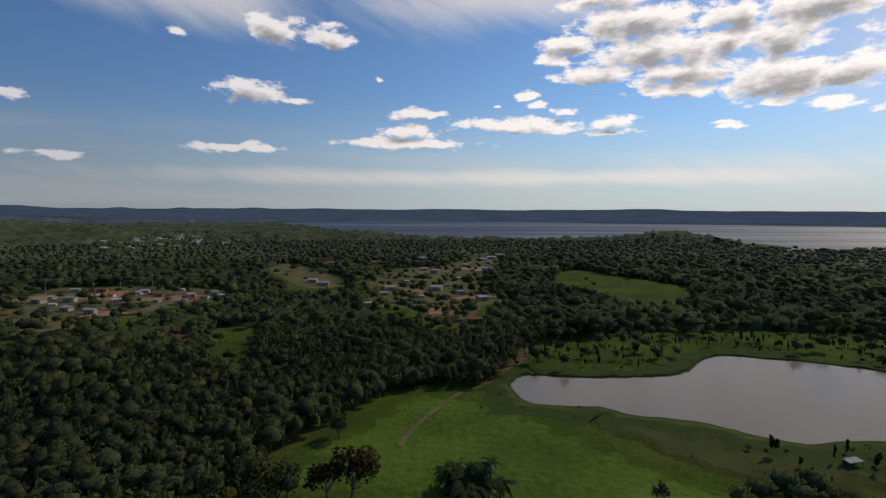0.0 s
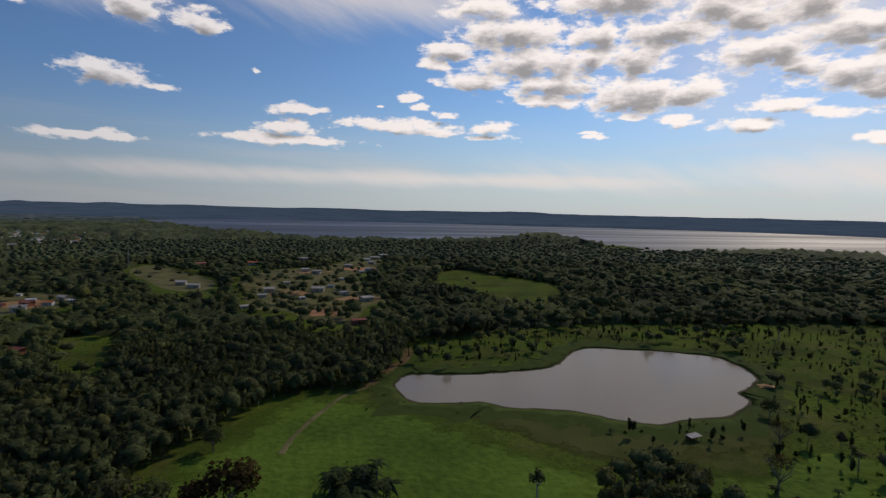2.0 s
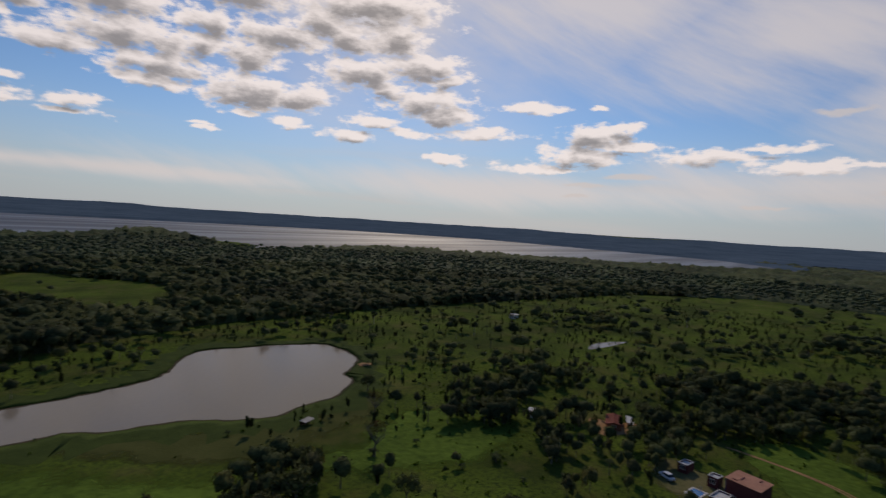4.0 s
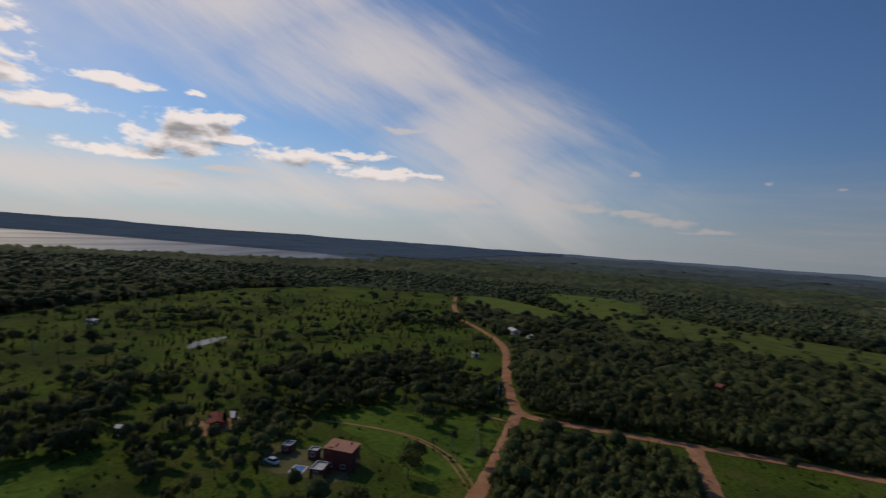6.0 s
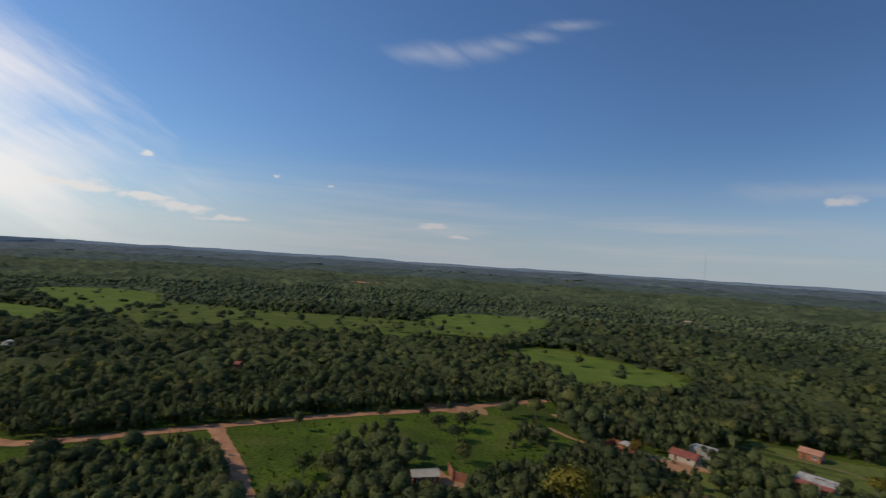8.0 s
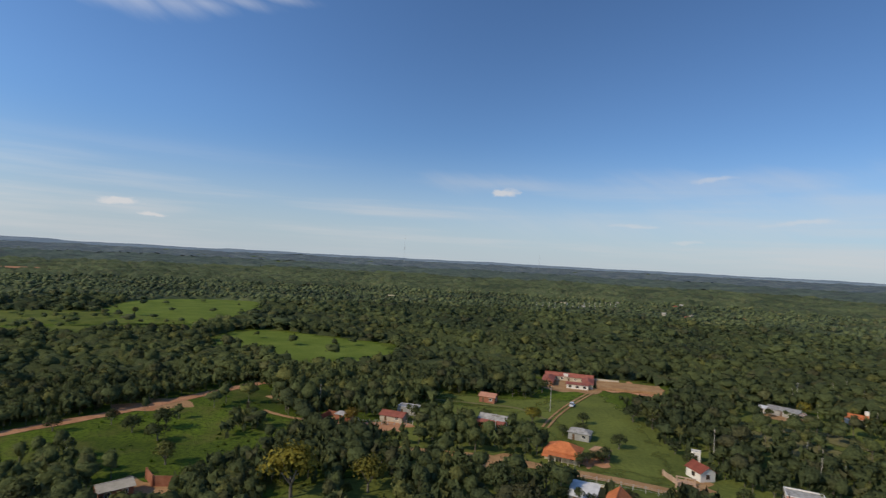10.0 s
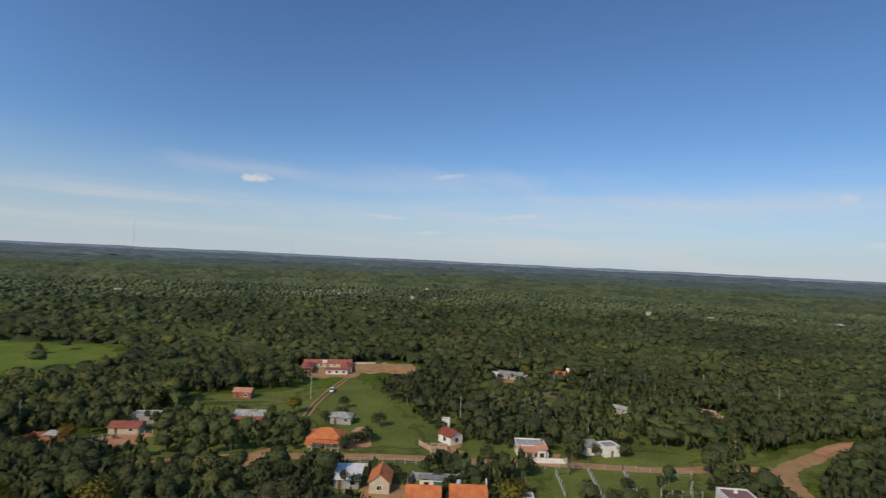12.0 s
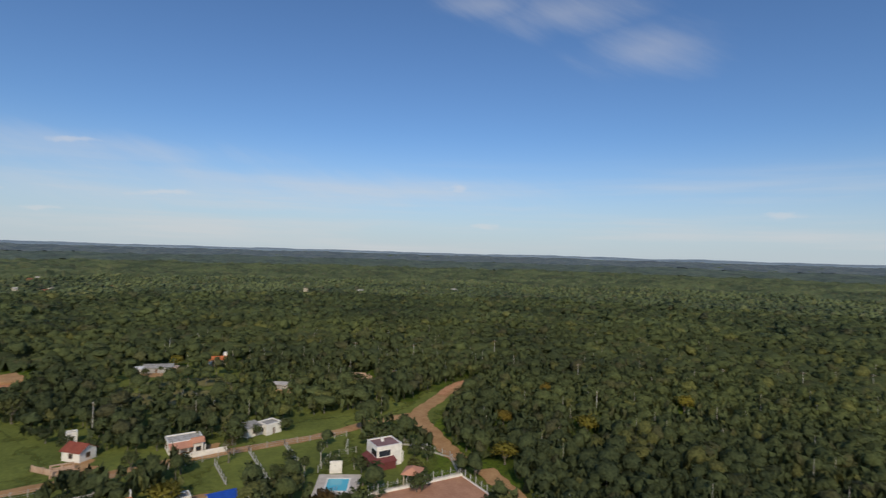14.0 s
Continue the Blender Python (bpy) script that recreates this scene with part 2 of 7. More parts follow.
def material(name, low, high, scale=1.0, rough=0.85, bump=0.3, fine=8.0, metal=0.0, per_object=0.0, spec=0.3):
    """Two colours over noise at two scales, with relief; per_object: how far each object's tone wanders."""
    m = bpy.data.materials.new(name)
    m.use_nodes = True
    nt = m.node_tree
    p = nt.nodes["Principled BSDF"]
    place = nt.nodes.new("ShaderNodeTexCoord").outputs["Object"]
    big, small = nt.nodes.new("ShaderNodeTexNoise"), nt.nodes.new("ShaderNodeTexNoise")
    for n, s, d in ((big, scale, 3), (small, scale * fine, 3)):
        nt.links.new(place, n.inputs["Vector"])
        n.inputs["Scale"].default_value, n.inputs["Detail"].default_value = s, d
    mixed = nt.nodes.new("ShaderNodeMath")
    mixed.operation = "ADD"
    half = nt.nodes.new("ShaderNodeMath")
    half.operation, half.inputs[1].default_value = "MULTIPLY", 0.6
    nt.links.new(small.outputs[0], half.inputs[0])
    nt.links.new(big.outputs[0], mixed.inputs[0])
    nt.links.new(half.outputs[0], mixed.inputs[1])
    ramp = nt.nodes.new("ShaderNodeMapRange")
    ramp.inputs[1].default_value, ramp.inputs[2].default_value = 0.55, 1.05
    nt.links.new(mixed.outputs[0], ramp.inputs[0])
    mix = nt.nodes.new("ShaderNodeMix")
    mix.data_type = "RGBA"
    mix.inputs[6].default_value, mix.inputs[7].default_value = (*low, 1), (*high, 1)
    nt.links.new(ramp.outputs[0], mix.inputs[0])
    colour = mix.outputs[2]
    if per_object:
        info, tone = nt.nodes.new("ShaderNodeObjectInfo"), nt.nodes.new("ShaderNodeHueSaturation")
        span = nt.nodes.new("ShaderNodeMapRange")
        span.inputs[3].default_value, span.inputs[4].default_value = 1 - per_object, 1 + per_object
        nt.links.new(info.outputs["Random"], span.inputs[0])
        nt.links.new(span.outputs[0], tone.inputs["Value"])
        nt.links.new(colour, tone.inputs["Color"])
        colour = tone.outputs[0]
    nt.links.new(colour, p.inputs["Base Color"])
    p.inputs["Roughness"].default_value, p.inputs["Metallic"].default_value = rough, metal
    p.inputs["Specular IOR Level"].default_value = spec
    if bump:
        b = nt.nodes.new("ShaderNodeBump")
        b.inputs["Strength"].default_value, b.inputs["Distance"].default_value = bump, 0.3 / scale / fine
        nt.links.new(small.outputs[0], b.inputs["Height"])
        nt.links.new(b.outputs[0], p.inputs["Normal"])
    return m


def leaf_material(name, dark, light, accent, share=0.12, through=0.3):
    """Leaves: each tree its own tone, a share of them in an accent colour, dull and lush stands, leaf clusters, light shining through."""
    m = bpy.data.materials.new(name)
    m.use_nodes = True
    nt = m.node_tree
    p, out = nt.nodes["Principled BSDF"], nt.nodes["Material Output"]
    place = nt.nodes.new("ShaderNodeNewGeometry").outputs["Position"]

    def noise(scale, detail):
        n = nt.nodes.new("ShaderNodeTexNoise")
        nt.links.new(place, n.inputs["Vector"])
        n.inputs["Scale"].default_value, n.inputs["Detail"].default_value = scale, detail
        return n.outputs[0]

    def mixed(factor, a, b):
        n = nt.nodes.new("ShaderNodeMix")
        n.data_type = "RGBA"
        for i, v in ((0, factor), (6, a), (7, b)):
            if isinstance(v, bpy.types.NodeSocket):
                nt.links.new(v, n.inputs[i])
            else:
                n.inputs[i].default_value = v
        return n.outputs[2]

    def ranged(value, a, b, lo=0.0, hi=1.0):
        n = nt.nodes.new("ShaderNodeMapRange")
        nt.links.new(value, n.inputs[0])
        for i, v in enumerate((a, b, lo, hi)):
            n.inputs[i + 1].default_value = v
        return n.outputs[0]

    own = nt.nodes.new("ShaderNodeAttribute")
    own.attribute_name = "tree_tone"
    total, wrapped = nt.nodes.new("ShaderNodeMath"), nt.nodes.new("ShaderNodeMath")
    total.operation, wrapped.operation = "ADD", "FRACT"
    nt.links.new(own.outputs["Fac"], total.inputs[0])
    nt.links.new(nt.nodes.new("ShaderNodeObjectInfo").outputs["Random"], total.inputs[1])
    nt.links.new(total.outputs[0], wrapped.inputs[0])
    tone = wrapped.outputs[0]
    dull = tuple(0.5 * (dark[k] + light[k]) * (1.32, 0.96, 1.18)[k] for k in range(3))
    colour = mixed(ranged(tone, 0.0, 0.86), (*dark, 1), (*light, 1))
    colour = mixed(ranged(tone, 0.10, 0.06), colour, (*dull, 1))
    colour = mixed(ranged(tone, 0.995 - share, 1.0 - share), colour, (*accent, 1))
    wide = mixed(ranged(noise(0.013, 4), 0.38, 0.62), (*[0.62 * c for c in dark], 1), (*[k * c for k, c in zip((1.20, 1.14, 0.95), light)], 1))
    colour = mixed(0.52, colour, wide)
    clusters = nt.nodes.new("ShaderNodeHueSaturation")
    sprays = noise(1.9, 4)
    nt.links.new(colour, clusters.inputs["Color"])
    nt.links.new(ranged(sprays, 0.32, 0.68, 0.64, 1.34), clusters.inputs["Value"])
    colour = clusters.outputs[0]
    nt.links.new(colour, p.inputs["Base Color"])
    p.inputs["Roughness"].default_value, p.inputs["Specular IOR Level"].default_value = 0.8, 0.05
    rough = nt.nodes.new("ShaderNodeBump")
    rough.inputs["Strength"].default_value, rough.inputs["Distance"].default_value = 0.55, 0.45
    nt.links.new(sprays, rough.inputs["Height"])
    nt.links.new(rough.outputs[0], p.inputs["Normal"])
    glow = nt.nodes.new("ShaderNodeBsdfTranslucent")
    nt.links.new(colour, glow.inputs[0])
    mix = nt.nodes.new("ShaderNodeMixShader")
    mix.inputs[0].default_value = through
    nt.links.new(p.outputs[0], mix.inputs[1])
    nt.links.new(glow.outputs[0], mix.inputs[2])
    nt.links.new(mix.outputs[0], out.inputs[0])
    return m


def water_material(name, colour, rough, wave, strength, ior=1.33, swell=0.2):
    m = bpy.data.materials.new(name)
    m.use_nodes = True
    nt = m.node_tree
    p = nt.nodes["Principled BSDF"]
    p.inputs["Base Color"].default_value = (*colour, 1)
    p.inputs["Roughness"].default_value, p.inputs["IOR"].default_value = rough, ior
    n, b = nt.nodes.new("ShaderNodeTexNoise"), nt.nodes.new("ShaderNodeBump")
    nt.links.new(nt.nodes.new("ShaderNodeTexCoord").outputs["Object"], n.inputs["Vector"])
    n.inputs["Scale"].default_value, n.inputs["Detail"].default_value = wave, 4
    b.inputs["Strength"].default_value, b.inputs["Distance"].default_value = strength, swell
    nt.links.new(n.outputs[0], b.inputs["Height"])
    nt.links.new(b.outputs[0], p.inputs["Normal"])
    return m


def ground_material():
    """Pasture: lush and dull grass in broad patches, tufts and bare spots."""
    m = bpy.data.materials.new("pasture_grass")
    m.use_nodes = True
    nt = m.node_tree
    p = nt.nodes["Principled BSDF"]
    place = nt.nodes.new("ShaderNodeNewGeometry").outputs["Position"]

    def noise(scale, detail, rough=0.55):
        n = nt.nodes.new("ShaderNodeTexNoise")
        nt.links.new(place, n.inputs["Vector"])
        n.inputs["Scale"].default_value, n.inputs["Detail"].default_value = scale, detail
        n.inputs["Roughness"].default_value = rough
        return n.outputs[0]

    def mixed(value, a, b, lo, hi):
        r, n = nt.nodes.new("ShaderNodeMapRange"), nt.nodes.new("ShaderNodeMix")
        nt.links.new(value, r.inputs[0])
        r.inputs[1].default_value, r.inputs[2].default_value = lo, hi
        n.data_type = "RGBA"
        nt.links.new(r.outputs[0], n.inputs[0])
        for i, v in ((6, a), (7, b)):
            if isinstance(v, bpy.types.NodeSocket):
                nt.links.new(v, n.inputs[i])
            else:
                n.inputs[i].default_value = (*v, 1)
        return n.outputs[2]

    grass = mixed(noise(0.028, 5), (0.058, 0.080, 0.016), (0.128, 0.180, 0.022), 0.36, 0.60)
    tufts = mixed(noise(0.9, 5, 0.7), (0.042, 0.064, 0.016), grass, 0.36, 0.55)
    dry = mixed(noise(0.06, 5, 0.65), tufts, (0.150, 0.132, 0.042), 0.50, 0.78)
    nt.links.new(dry, p.inputs["Base Color"])
    p.inputs["Roughness"].default_value, p.inputs["Specular IOR Level"].default_value = 0.95, 0.02
    b = nt.nodes.new("ShaderNodeBump")
    b.inputs["Strength"].default_value, b.inputs["Distance"].default_value = 0.8, 0.5
    nt.links.new(noise(1.6, 5, 0.7), b.inputs["Height"])
    nt.links.new(b.outputs[0], p.inputs["Normal"])
    return m


GRASS = ground_material()
LEAF = leaf_material("forest_leaves", (0.066, 0.083, 0.040), (0.108, 0.131, 0.052), (0.186, 0.178, 0.054), 0.07, 0.28)
PALM = leaf_material("palm_fronds", (0.035, 0.055, 0.022), (0.06, 0.085, 0.03), (0.07, 0.09, 0.03), 0.05)
YELLOW = leaf_material("yellow_blossom", (0.165, 0.148, 0.032), (0.285, 0.245, 0.045), (0.12, 0.125, 0.035), 0.16)
RUST = leaf_material("russet_leaves", (0.07, 0.05, 0.022), (0.11, 0.075, 0.03), (0.06, 0.06, 0.025), 0.2)
BARK = material("bark", (0.10, 0.085, 0.065), (0.24, 0.21, 0.17), 1.5, 0.9, 0.4)
PALE_BARK = material("pale_bark", (0.30, 0.27, 0.22), (0.45, 0.42, 0.36), 1.5, 0.9, 0.3)
EARTH = material("red_earth", (0.36, 0.165, 0.080), (0.56, 0.300, 0.160), 0.25, 0.95, 0.5, spec=0.04)
SAND = material("sandy_track", (0.30, 0.165, 0.075), (0.45, 0.275, 0.135), 0.25, 0.95, 0.5, spec=0.04)
MUD = material("muddy_bank", (0.055, 0.050, 0.026), (0.10, 0.075, 0.042), 0.2, 0.9, 0.5, spec=0.04)
REED = material("marsh_grass", (0.042, 0.062, 0.014), (0.068, 0.095, 0.020), 0.3, 0.95, 0.8, spec=0.04)
POND = water_material("pond_water", (0.275, 0.23, 0.165), 0.14, 0.5, 0.25, 1.2)
LAKE = water_material("lake_water", (0.06, 0.065, 0.08), 0.48, 0.05, 1.0, 1.33, 2.0)
lanes, wide_lanes, lane_range = (LAKE.node_tree.nodes.new(k) for k in ("ShaderNodeTexNoise", "ShaderNodeMapping", "ShaderNodeMapRange"))
wide_lanes.inputs["Rotation"].default_value[2], wide_lanes.inputs["Scale"].default_value = radians(-38), (0.0011, 0.012, 1)
lane_range.inputs[1].default_value, lane_range.inputs[2].default_value, lane_range.inputs[3].default_value, lane_range.inputs[4].default_value = 0.38, 0.62, 0.40, 0.66
LAKE.node_tree.links.new(LAKE.node_tree.nodes.new("ShaderNodeTexCoord").outputs["Object"], wide_lanes.inputs[0])
LAKE.node_tree.links.new(wide_lanes.outputs[0], lanes.inputs["Vector"])
lanes.inputs["Scale"].default_value, lanes.inputs["Detail"].default_value = 1.0, 5
LAKE.node_tree.links.new(lanes.outputs[0], lane_range.inputs[0])
LAKE.node_tree.links.new(lane_range.outputs[0], LAKE.node_tree.nodes["Principled BSDF"].inputs["Roughness"])
POOL = water_material("pool_water", (0.10, 0.45, 0.55), 0.05, 1.2, 0.05)
POOL_BLUE = water_material("blue_pool_water", (0.03, 0.20, 0.50), 0.05, 1.2, 0.05)
ROOF_ORANGE = material("orange_clay_tiles", (0.38, 0.105, 0.035), (0.58, 0.19, 0.065), 0.5, 0.85, 0.6, 6, per_object=0.15)
ROOF_RED = material("red_painted_roof", (0.24, 0.066, 0.042), (0.36, 0.122, 0.080), 0.5, 0.8, 0.5, 6, per_object=0.15)
ROOF_GREY = material("grey_sheet_roof", (0.21, 0.195, 0.17), (0.44, 0.42, 0.38), 0.7, 0.85, 0.3, 6, per_object=0.2, spec=0.06)
ROOF_WHITE = material("whitened_sheet_roof", (0.52, 0.51, 0.49), (0.76, 0.74, 0.70), 0.6, 0.75, 0.2, 6)
ROOF_PALE = material("pale_dusty_roof", (0.36, 0.33, 0.29), (0.58, 0.54, 0.48), 0.6, 0.9, 0.2, 6, spec=0.05)
DULL_GRASS = material("damp_dull_grass", (0.062, 0.072, 0.018), (0.100, 0.105, 0.030), 0.12, 0.95, 0.8, 14, spec=0.03)
ROOF_MAUVE = material("faded_maroon_slab", (0.17, 0.095, 0.092), (0.26, 0.15, 0.14), 0.5, 0.9, 0.2, 6)
YELLOW_WALL = material("yellow_wash", (0.45, 0.33, 0.12), (0.60, 0.46, 0.19), 0.5, 0.9, 0.2, 6)
TARP = material("green_tarpaulin", (0.02, 0.16, 0.09), (0.04, 0.24, 0.14), 0.8, 0.6, 0.2, 6)
ROOF_BLUE = material("blue_sheet_roof", (0.012, 0.05, 0.28), (0.02, 0.085, 0.42), 0.6, 0.45, 0.2, 6)
ROOF_TERRA = material("terracotta_slab", (0.42, 0.19, 0.115), (0.55, 0.27, 0.17), 0.4, 0.9, 0.3, 6)
PLASTER = material("white_plaster", (0.60, 0.56, 0.49), (0.83, 0.79, 0.71), 0.5, 0.9, 0.2, 6)
CREAM = material("cream_plaster", (0.42, 0.36, 0.26), (0.58, 0.50, 0.38), 0.5, 0.9, 0.2, 6)
GREY_WALL = material("grey_concrete", (0.25, 0.24, 0.22), (0.40, 0.39, 0.36), 0.5, 0.9, 0.3, 6)
ROOF_WINE = material("dark_red_roof", (0.17, 0.046, 0.032), (0.27, 0.082, 0.054), 0.5, 0.85, 0.5, 6, spec=0.1)
PALE_BRICK = material("pale_dusty_brick", (0.34, 0.22, 0.145), (0.50, 0.35, 0.25), 0.8, 0.9, 0.4, 8)
BRICK = material("bare_brick", (0.26, 0.095, 0.052), (0.38, 0.165, 0.095), 0.8, 0.9, 0.4, 8)
MAROON = material("maroon_paint", (0.115, 0.028, 0.026), (0.175, 0.050, 0.044), 0.5, 0.8, 0.2, 6)
BLUE_WALL = material("dark_blue_paint", (0.03, 0.035, 0.08), (0.05, 0.06, 0.13), 0.5, 0.8, 0.2, 6)
DARK = material("dark_interior", (0.012, 0.012, 0.012), (0.03, 0.028, 0.026), 1.0, 0.7, 0)
GLASS = material("dark_window_glass", (0.02, 0.024, 0.03), (0.035, 0.04, 0.05), 1.0, 0.08, 0, spec=0.6)
WOOD = material("brown_wood", (0.10, 0.055, 0.028), (0.18, 0.105, 0.055), 1.5, 0.8, 0.3)
THATCH = material("brown_thatch", (0.27, 0.155, 0.085), (0.42, 0.26, 0.15), 1.2, 0.95, 0.7)
CONCRETE_POST = material("pale_concrete_post", (0.33, 0.31, 0.27), (0.48, 0.46, 0.41), 1.0, 0.9, 0.2)
TILE = material("pale_paving", (0.42, 0.37, 0.31), (0.58, 0.52, 0.45), 0.7, 0.8, 0.2)
CLAY = material("clay_court", (0.34, 0.17, 0.10), (0.46, 0.25, 0.15), 0.3, 0.95, 0.2)
CAR_WHITE = material("white_car_paint", (0.70, 0.70, 0.70), (0.80, 0.80, 0.80), 1.0, 0.25, 0, spec=0.5)
RUBBER = material("black_rubber", (0.015, 0.015, 0.015), (0.03, 0.03, 0.03), 4.0, 0.8, 0)
STEEL = material("galvanised_steel", (0.35, 0.35, 0.36), (0.5, 0.5, 0.5), 2.0, 0.5, 0, metal=0.6)
TANK_BLUE = material("pale_blue_tank", (0.35, 0.50, 0.58), (0.48, 0.62, 0.68), 1.0, 0.5, 0)
# forest leaves with the fade of distance haze put into the colour by ring
HAZED_WOOD = leaf_material("distant_woods", (0.064, 0.088, 0.049), (0.116, 0.144, 0.072), (0.170, 0.172, 0.078), 0.09, 0.06)
HALF_HAZED_WOOD = leaf_material("middle_distance_leaves", (0.058, 0.079, 0.040), (0.103, 0.128, 0.056), (0.172, 0.168, 0.062), 0.07, 0.2)
DRY_GRASS = material("dry_grass", (0.105, 0.112, 0.036), (0.215, 0.185, 0.085), 0.12, 0.95, 0.5, spec=0.04)
MEADOW = material("meadow_grass", (0.092, 0.132, 0.020), (0.160, 0.200, 0.038), 0.07, 0.95, 0.8, 16, spec=0.04)
DRY_MEADOW = material("pale_meadow_grass", (0.070, 0.098, 0.018), (0.150, 0.165, 0.040), 0.08, 0.95, 0.8, 16, spec=0.04)
DULL_PATH = material("dull_earth_path", (0.105, 0.082, 0.036), (0.21, 0.135, 0.065), 0.25, 0.95, 0.5, spec=0.04)
# green grass whose colour also holds the brightness of sunlit patches
LUSH_SUNLIT = material("lush_pasture_grass", (0.056, 0.092, 0.014), (0.138, 0.212, 0.028), 0.035, 0.95, 0.8, 16, spec=0.03)
# canopy colours with distance haze mixed in, bluer for the outer band
HAZED_LAND = leaf_material("distant_land", (0.074, 0.102, 0.086), (0.114, 0.146, 0.116), (0.145, 0.164, 0.122), 0.10, 0.1)
HAZED_LAND_BLUE = leaf_material("distant_blue_land", (0.108, 0.142, 0.152), (0.150, 0.184, 0.186), (0.165, 0.190, 0.180), 0.10, 0.1)

# ---- building helpers ----


def part(name, bm, mat, parent=None, label="", smooth=False):
    """Links a bmesh as one mesh object, under a thing or a part where one is given."""
    me = bpy.data.meshes.new(name)
    if smooth:
        for f in bm.faces:
            f.smooth = True
    bm.to_mesh(me)
    bm.free()
    me.materials.append(mat)
    ob = new(name, me)
    ob.parent = parent
    if label:
        ob["label"] = label
    return ob


def sheet(name, verts, faces, mat, parent=None, normals=None):
    """A mesh object from arrays of corners and faces with three or four corners."""
    me = bpy.data.meshes.new(name)
    verts, faces = np.asarray(verts, np.float32), np.asarray(faces, np.int32)
    n, k = faces.shape
    me.vertices.add(len(verts))
    me.vertices.foreach_set("co", verts.ravel())
    me.loops.add(n * k)
    me.loops.foreach_set("vertex_index", faces.ravel())
    me.polygons.add(n)
    me.polygons.foreach_set("loop_start", np.arange(0, n * k, k, dtype=np.int32))
    me.polygons.foreach_set("loop_total", np.full(n, k, np.int32))
    me.update(calc_edges=True)
    if normals is not None:
        me.attributes.new("custom_normal", "FLOAT_VECTOR", "POINT").data.foreach_set("vector", np.asarray(normals, np.float32).ravel())
    me.materials.append(mat)
    ob = new(name, me)
    ob.parent = parent
    return ob


def leafy(name, model, mat, parent=None):
    """A mesh of leaf sprays, shaded by the round of its crown, each tree in a tone of its own."""
    ob = sheet(name, model[0], model[1], mat, parent, model[2])
    if len(model) > 3:
        ob.data.attributes.new("tree_tone", "FLOAT", "POINT").data.foreach_set("value", np.asarray(model[3], np.float32))
    return ob


def thing(name, x, y, turn=0.0, z=0.0):
    ob = new(name)
    ob.matrix_world = pose(x, y, z, 0, 0, turn)
    return ob


def add_box(bm, x0, x1, y0, y1, z0, z1, bevel=0.0):
    made = bmesh.ops.create_cube(bm, size=1)["verts"]
    for v in made:
        v.co = Vector(((x0 + x1) / 2 + v.co.x * (x1 - x0), (y0 + y1) / 2 + v.co.y * (y1 - y0), (z0 + z1) / 2 + v.co.z * (z1 - z0)))
    if bevel:
        edges = {e for v in made for e in v.link_edges}
        bmesh.ops.bevel(bm, geom=list(edges), offset=bevel, segments=1, affect="EDGES")


def box(x0, x1, y0, y1, z0, z1, bevel=0.0):
    bm = bmesh.new()
    add_box(bm, x0, x1, y0, y1, z0, z1, bevel)
    return bm


def add_pole(bm, a, b, r0, r1, sides=6):
    """A tapered round bar from a to b."""
    a, b = Vector(a), Vector(b)
    made = bmesh.ops.create_cone(bm, cap_ends=True, segments=sides, radius1=r0, radius2=r1, depth=(b - a).length)["verts"]
    m = Matrix.Translation((a + b) / 2) @ (b - a).to_track_quat("Z", "Y").to_matrix().to_4x4()
    for v in made:
        v.co = m @ v.co


def pole(a, b, r0, r1, sides=6):
    bm = bmesh.new()
    add_pole(bm, a, b, r0, r1, sides)
    return bm


def inside(px, py, poly):
    """Which of the points lie within a polygon."""
    hit = np.zeros(len(px), bool)
    for (x0, y0), (x1, y1) in zip(poly, poly[1:] + poly[:1]):
        if y0 != y1:
            hit ^= ((y0 > py) != (y1 > py)) & (px < (x1 - x0) * (py - y0) / (y1 - y0) + x0)
    return hit


def off_line(px, py, line):
    """The distance of each point from a bent line."""
    least = np.full(len(px), 1e9)
    for (x0, y0), (x1, y1) in zip(line, line[1:]):
        dx, dy = x1 - x0, y1 - y0
        s = np.clip(((px - x0) * dx + (py - y0) * dy) / (dx * dx + dy * dy), 0, 1)
        least = np.minimum(least, np.hypot(px - x0 - s * dx, py - y0 - s * dy))
    return least


def rounded(points, steps=5, closed=False):
    """A smooth line through points."""
    n, out = len(points), []
    for i in range(n if closed else n - 1):
        p = [Vector(points[j % n] if closed else points[min(max(j, 0), n - 1)]) for j in (i - 1, i, i + 1, i + 2)]
        for s in range(steps):
            t = s / steps
            q = 0.5 * (2 * p[1] + (p[2] - p[0]) * t + (2 * p[0] - 5 * p[1] + 4 * p[2] - p[3]) * t * t + (3 * p[1] - p[0] - 3 * p[2] + p[3]) * t ** 3)
            out.append((q.x, q.y))
    return out if closed else out + [tuple(points[-1])]


# ---- the lie of the land ----
POND_SHORE = rounded([(19, 147), (20.8, 153), (23.5, 156.6), (29, 157.4), (38, 155.4), (50, 155.5), (60, 156.5), (70, 158.5), (78, 164), (84, 172), (96, 180), (109, 176.5), (121, 172.5), (136, 163), (136, 152), (133, 141), (124, 133),
                      (116, 128), (113, 121), (101, 114), (85, 112.5), (77, 111.3), (68.7, 116.7), (60, 123.8), (46.6, 127.5), (39.3, 132.8), (30.7, 132.8), (22.5, 136)], 4, True)
shore_rng = np.random.default_rng(4)
POND_SHORE = [(x + shore_rng.uniform(-0.55, 0.55), y + shore_rng.uniform(-0.55, 0.55)) for x, y in POND_SHORE]
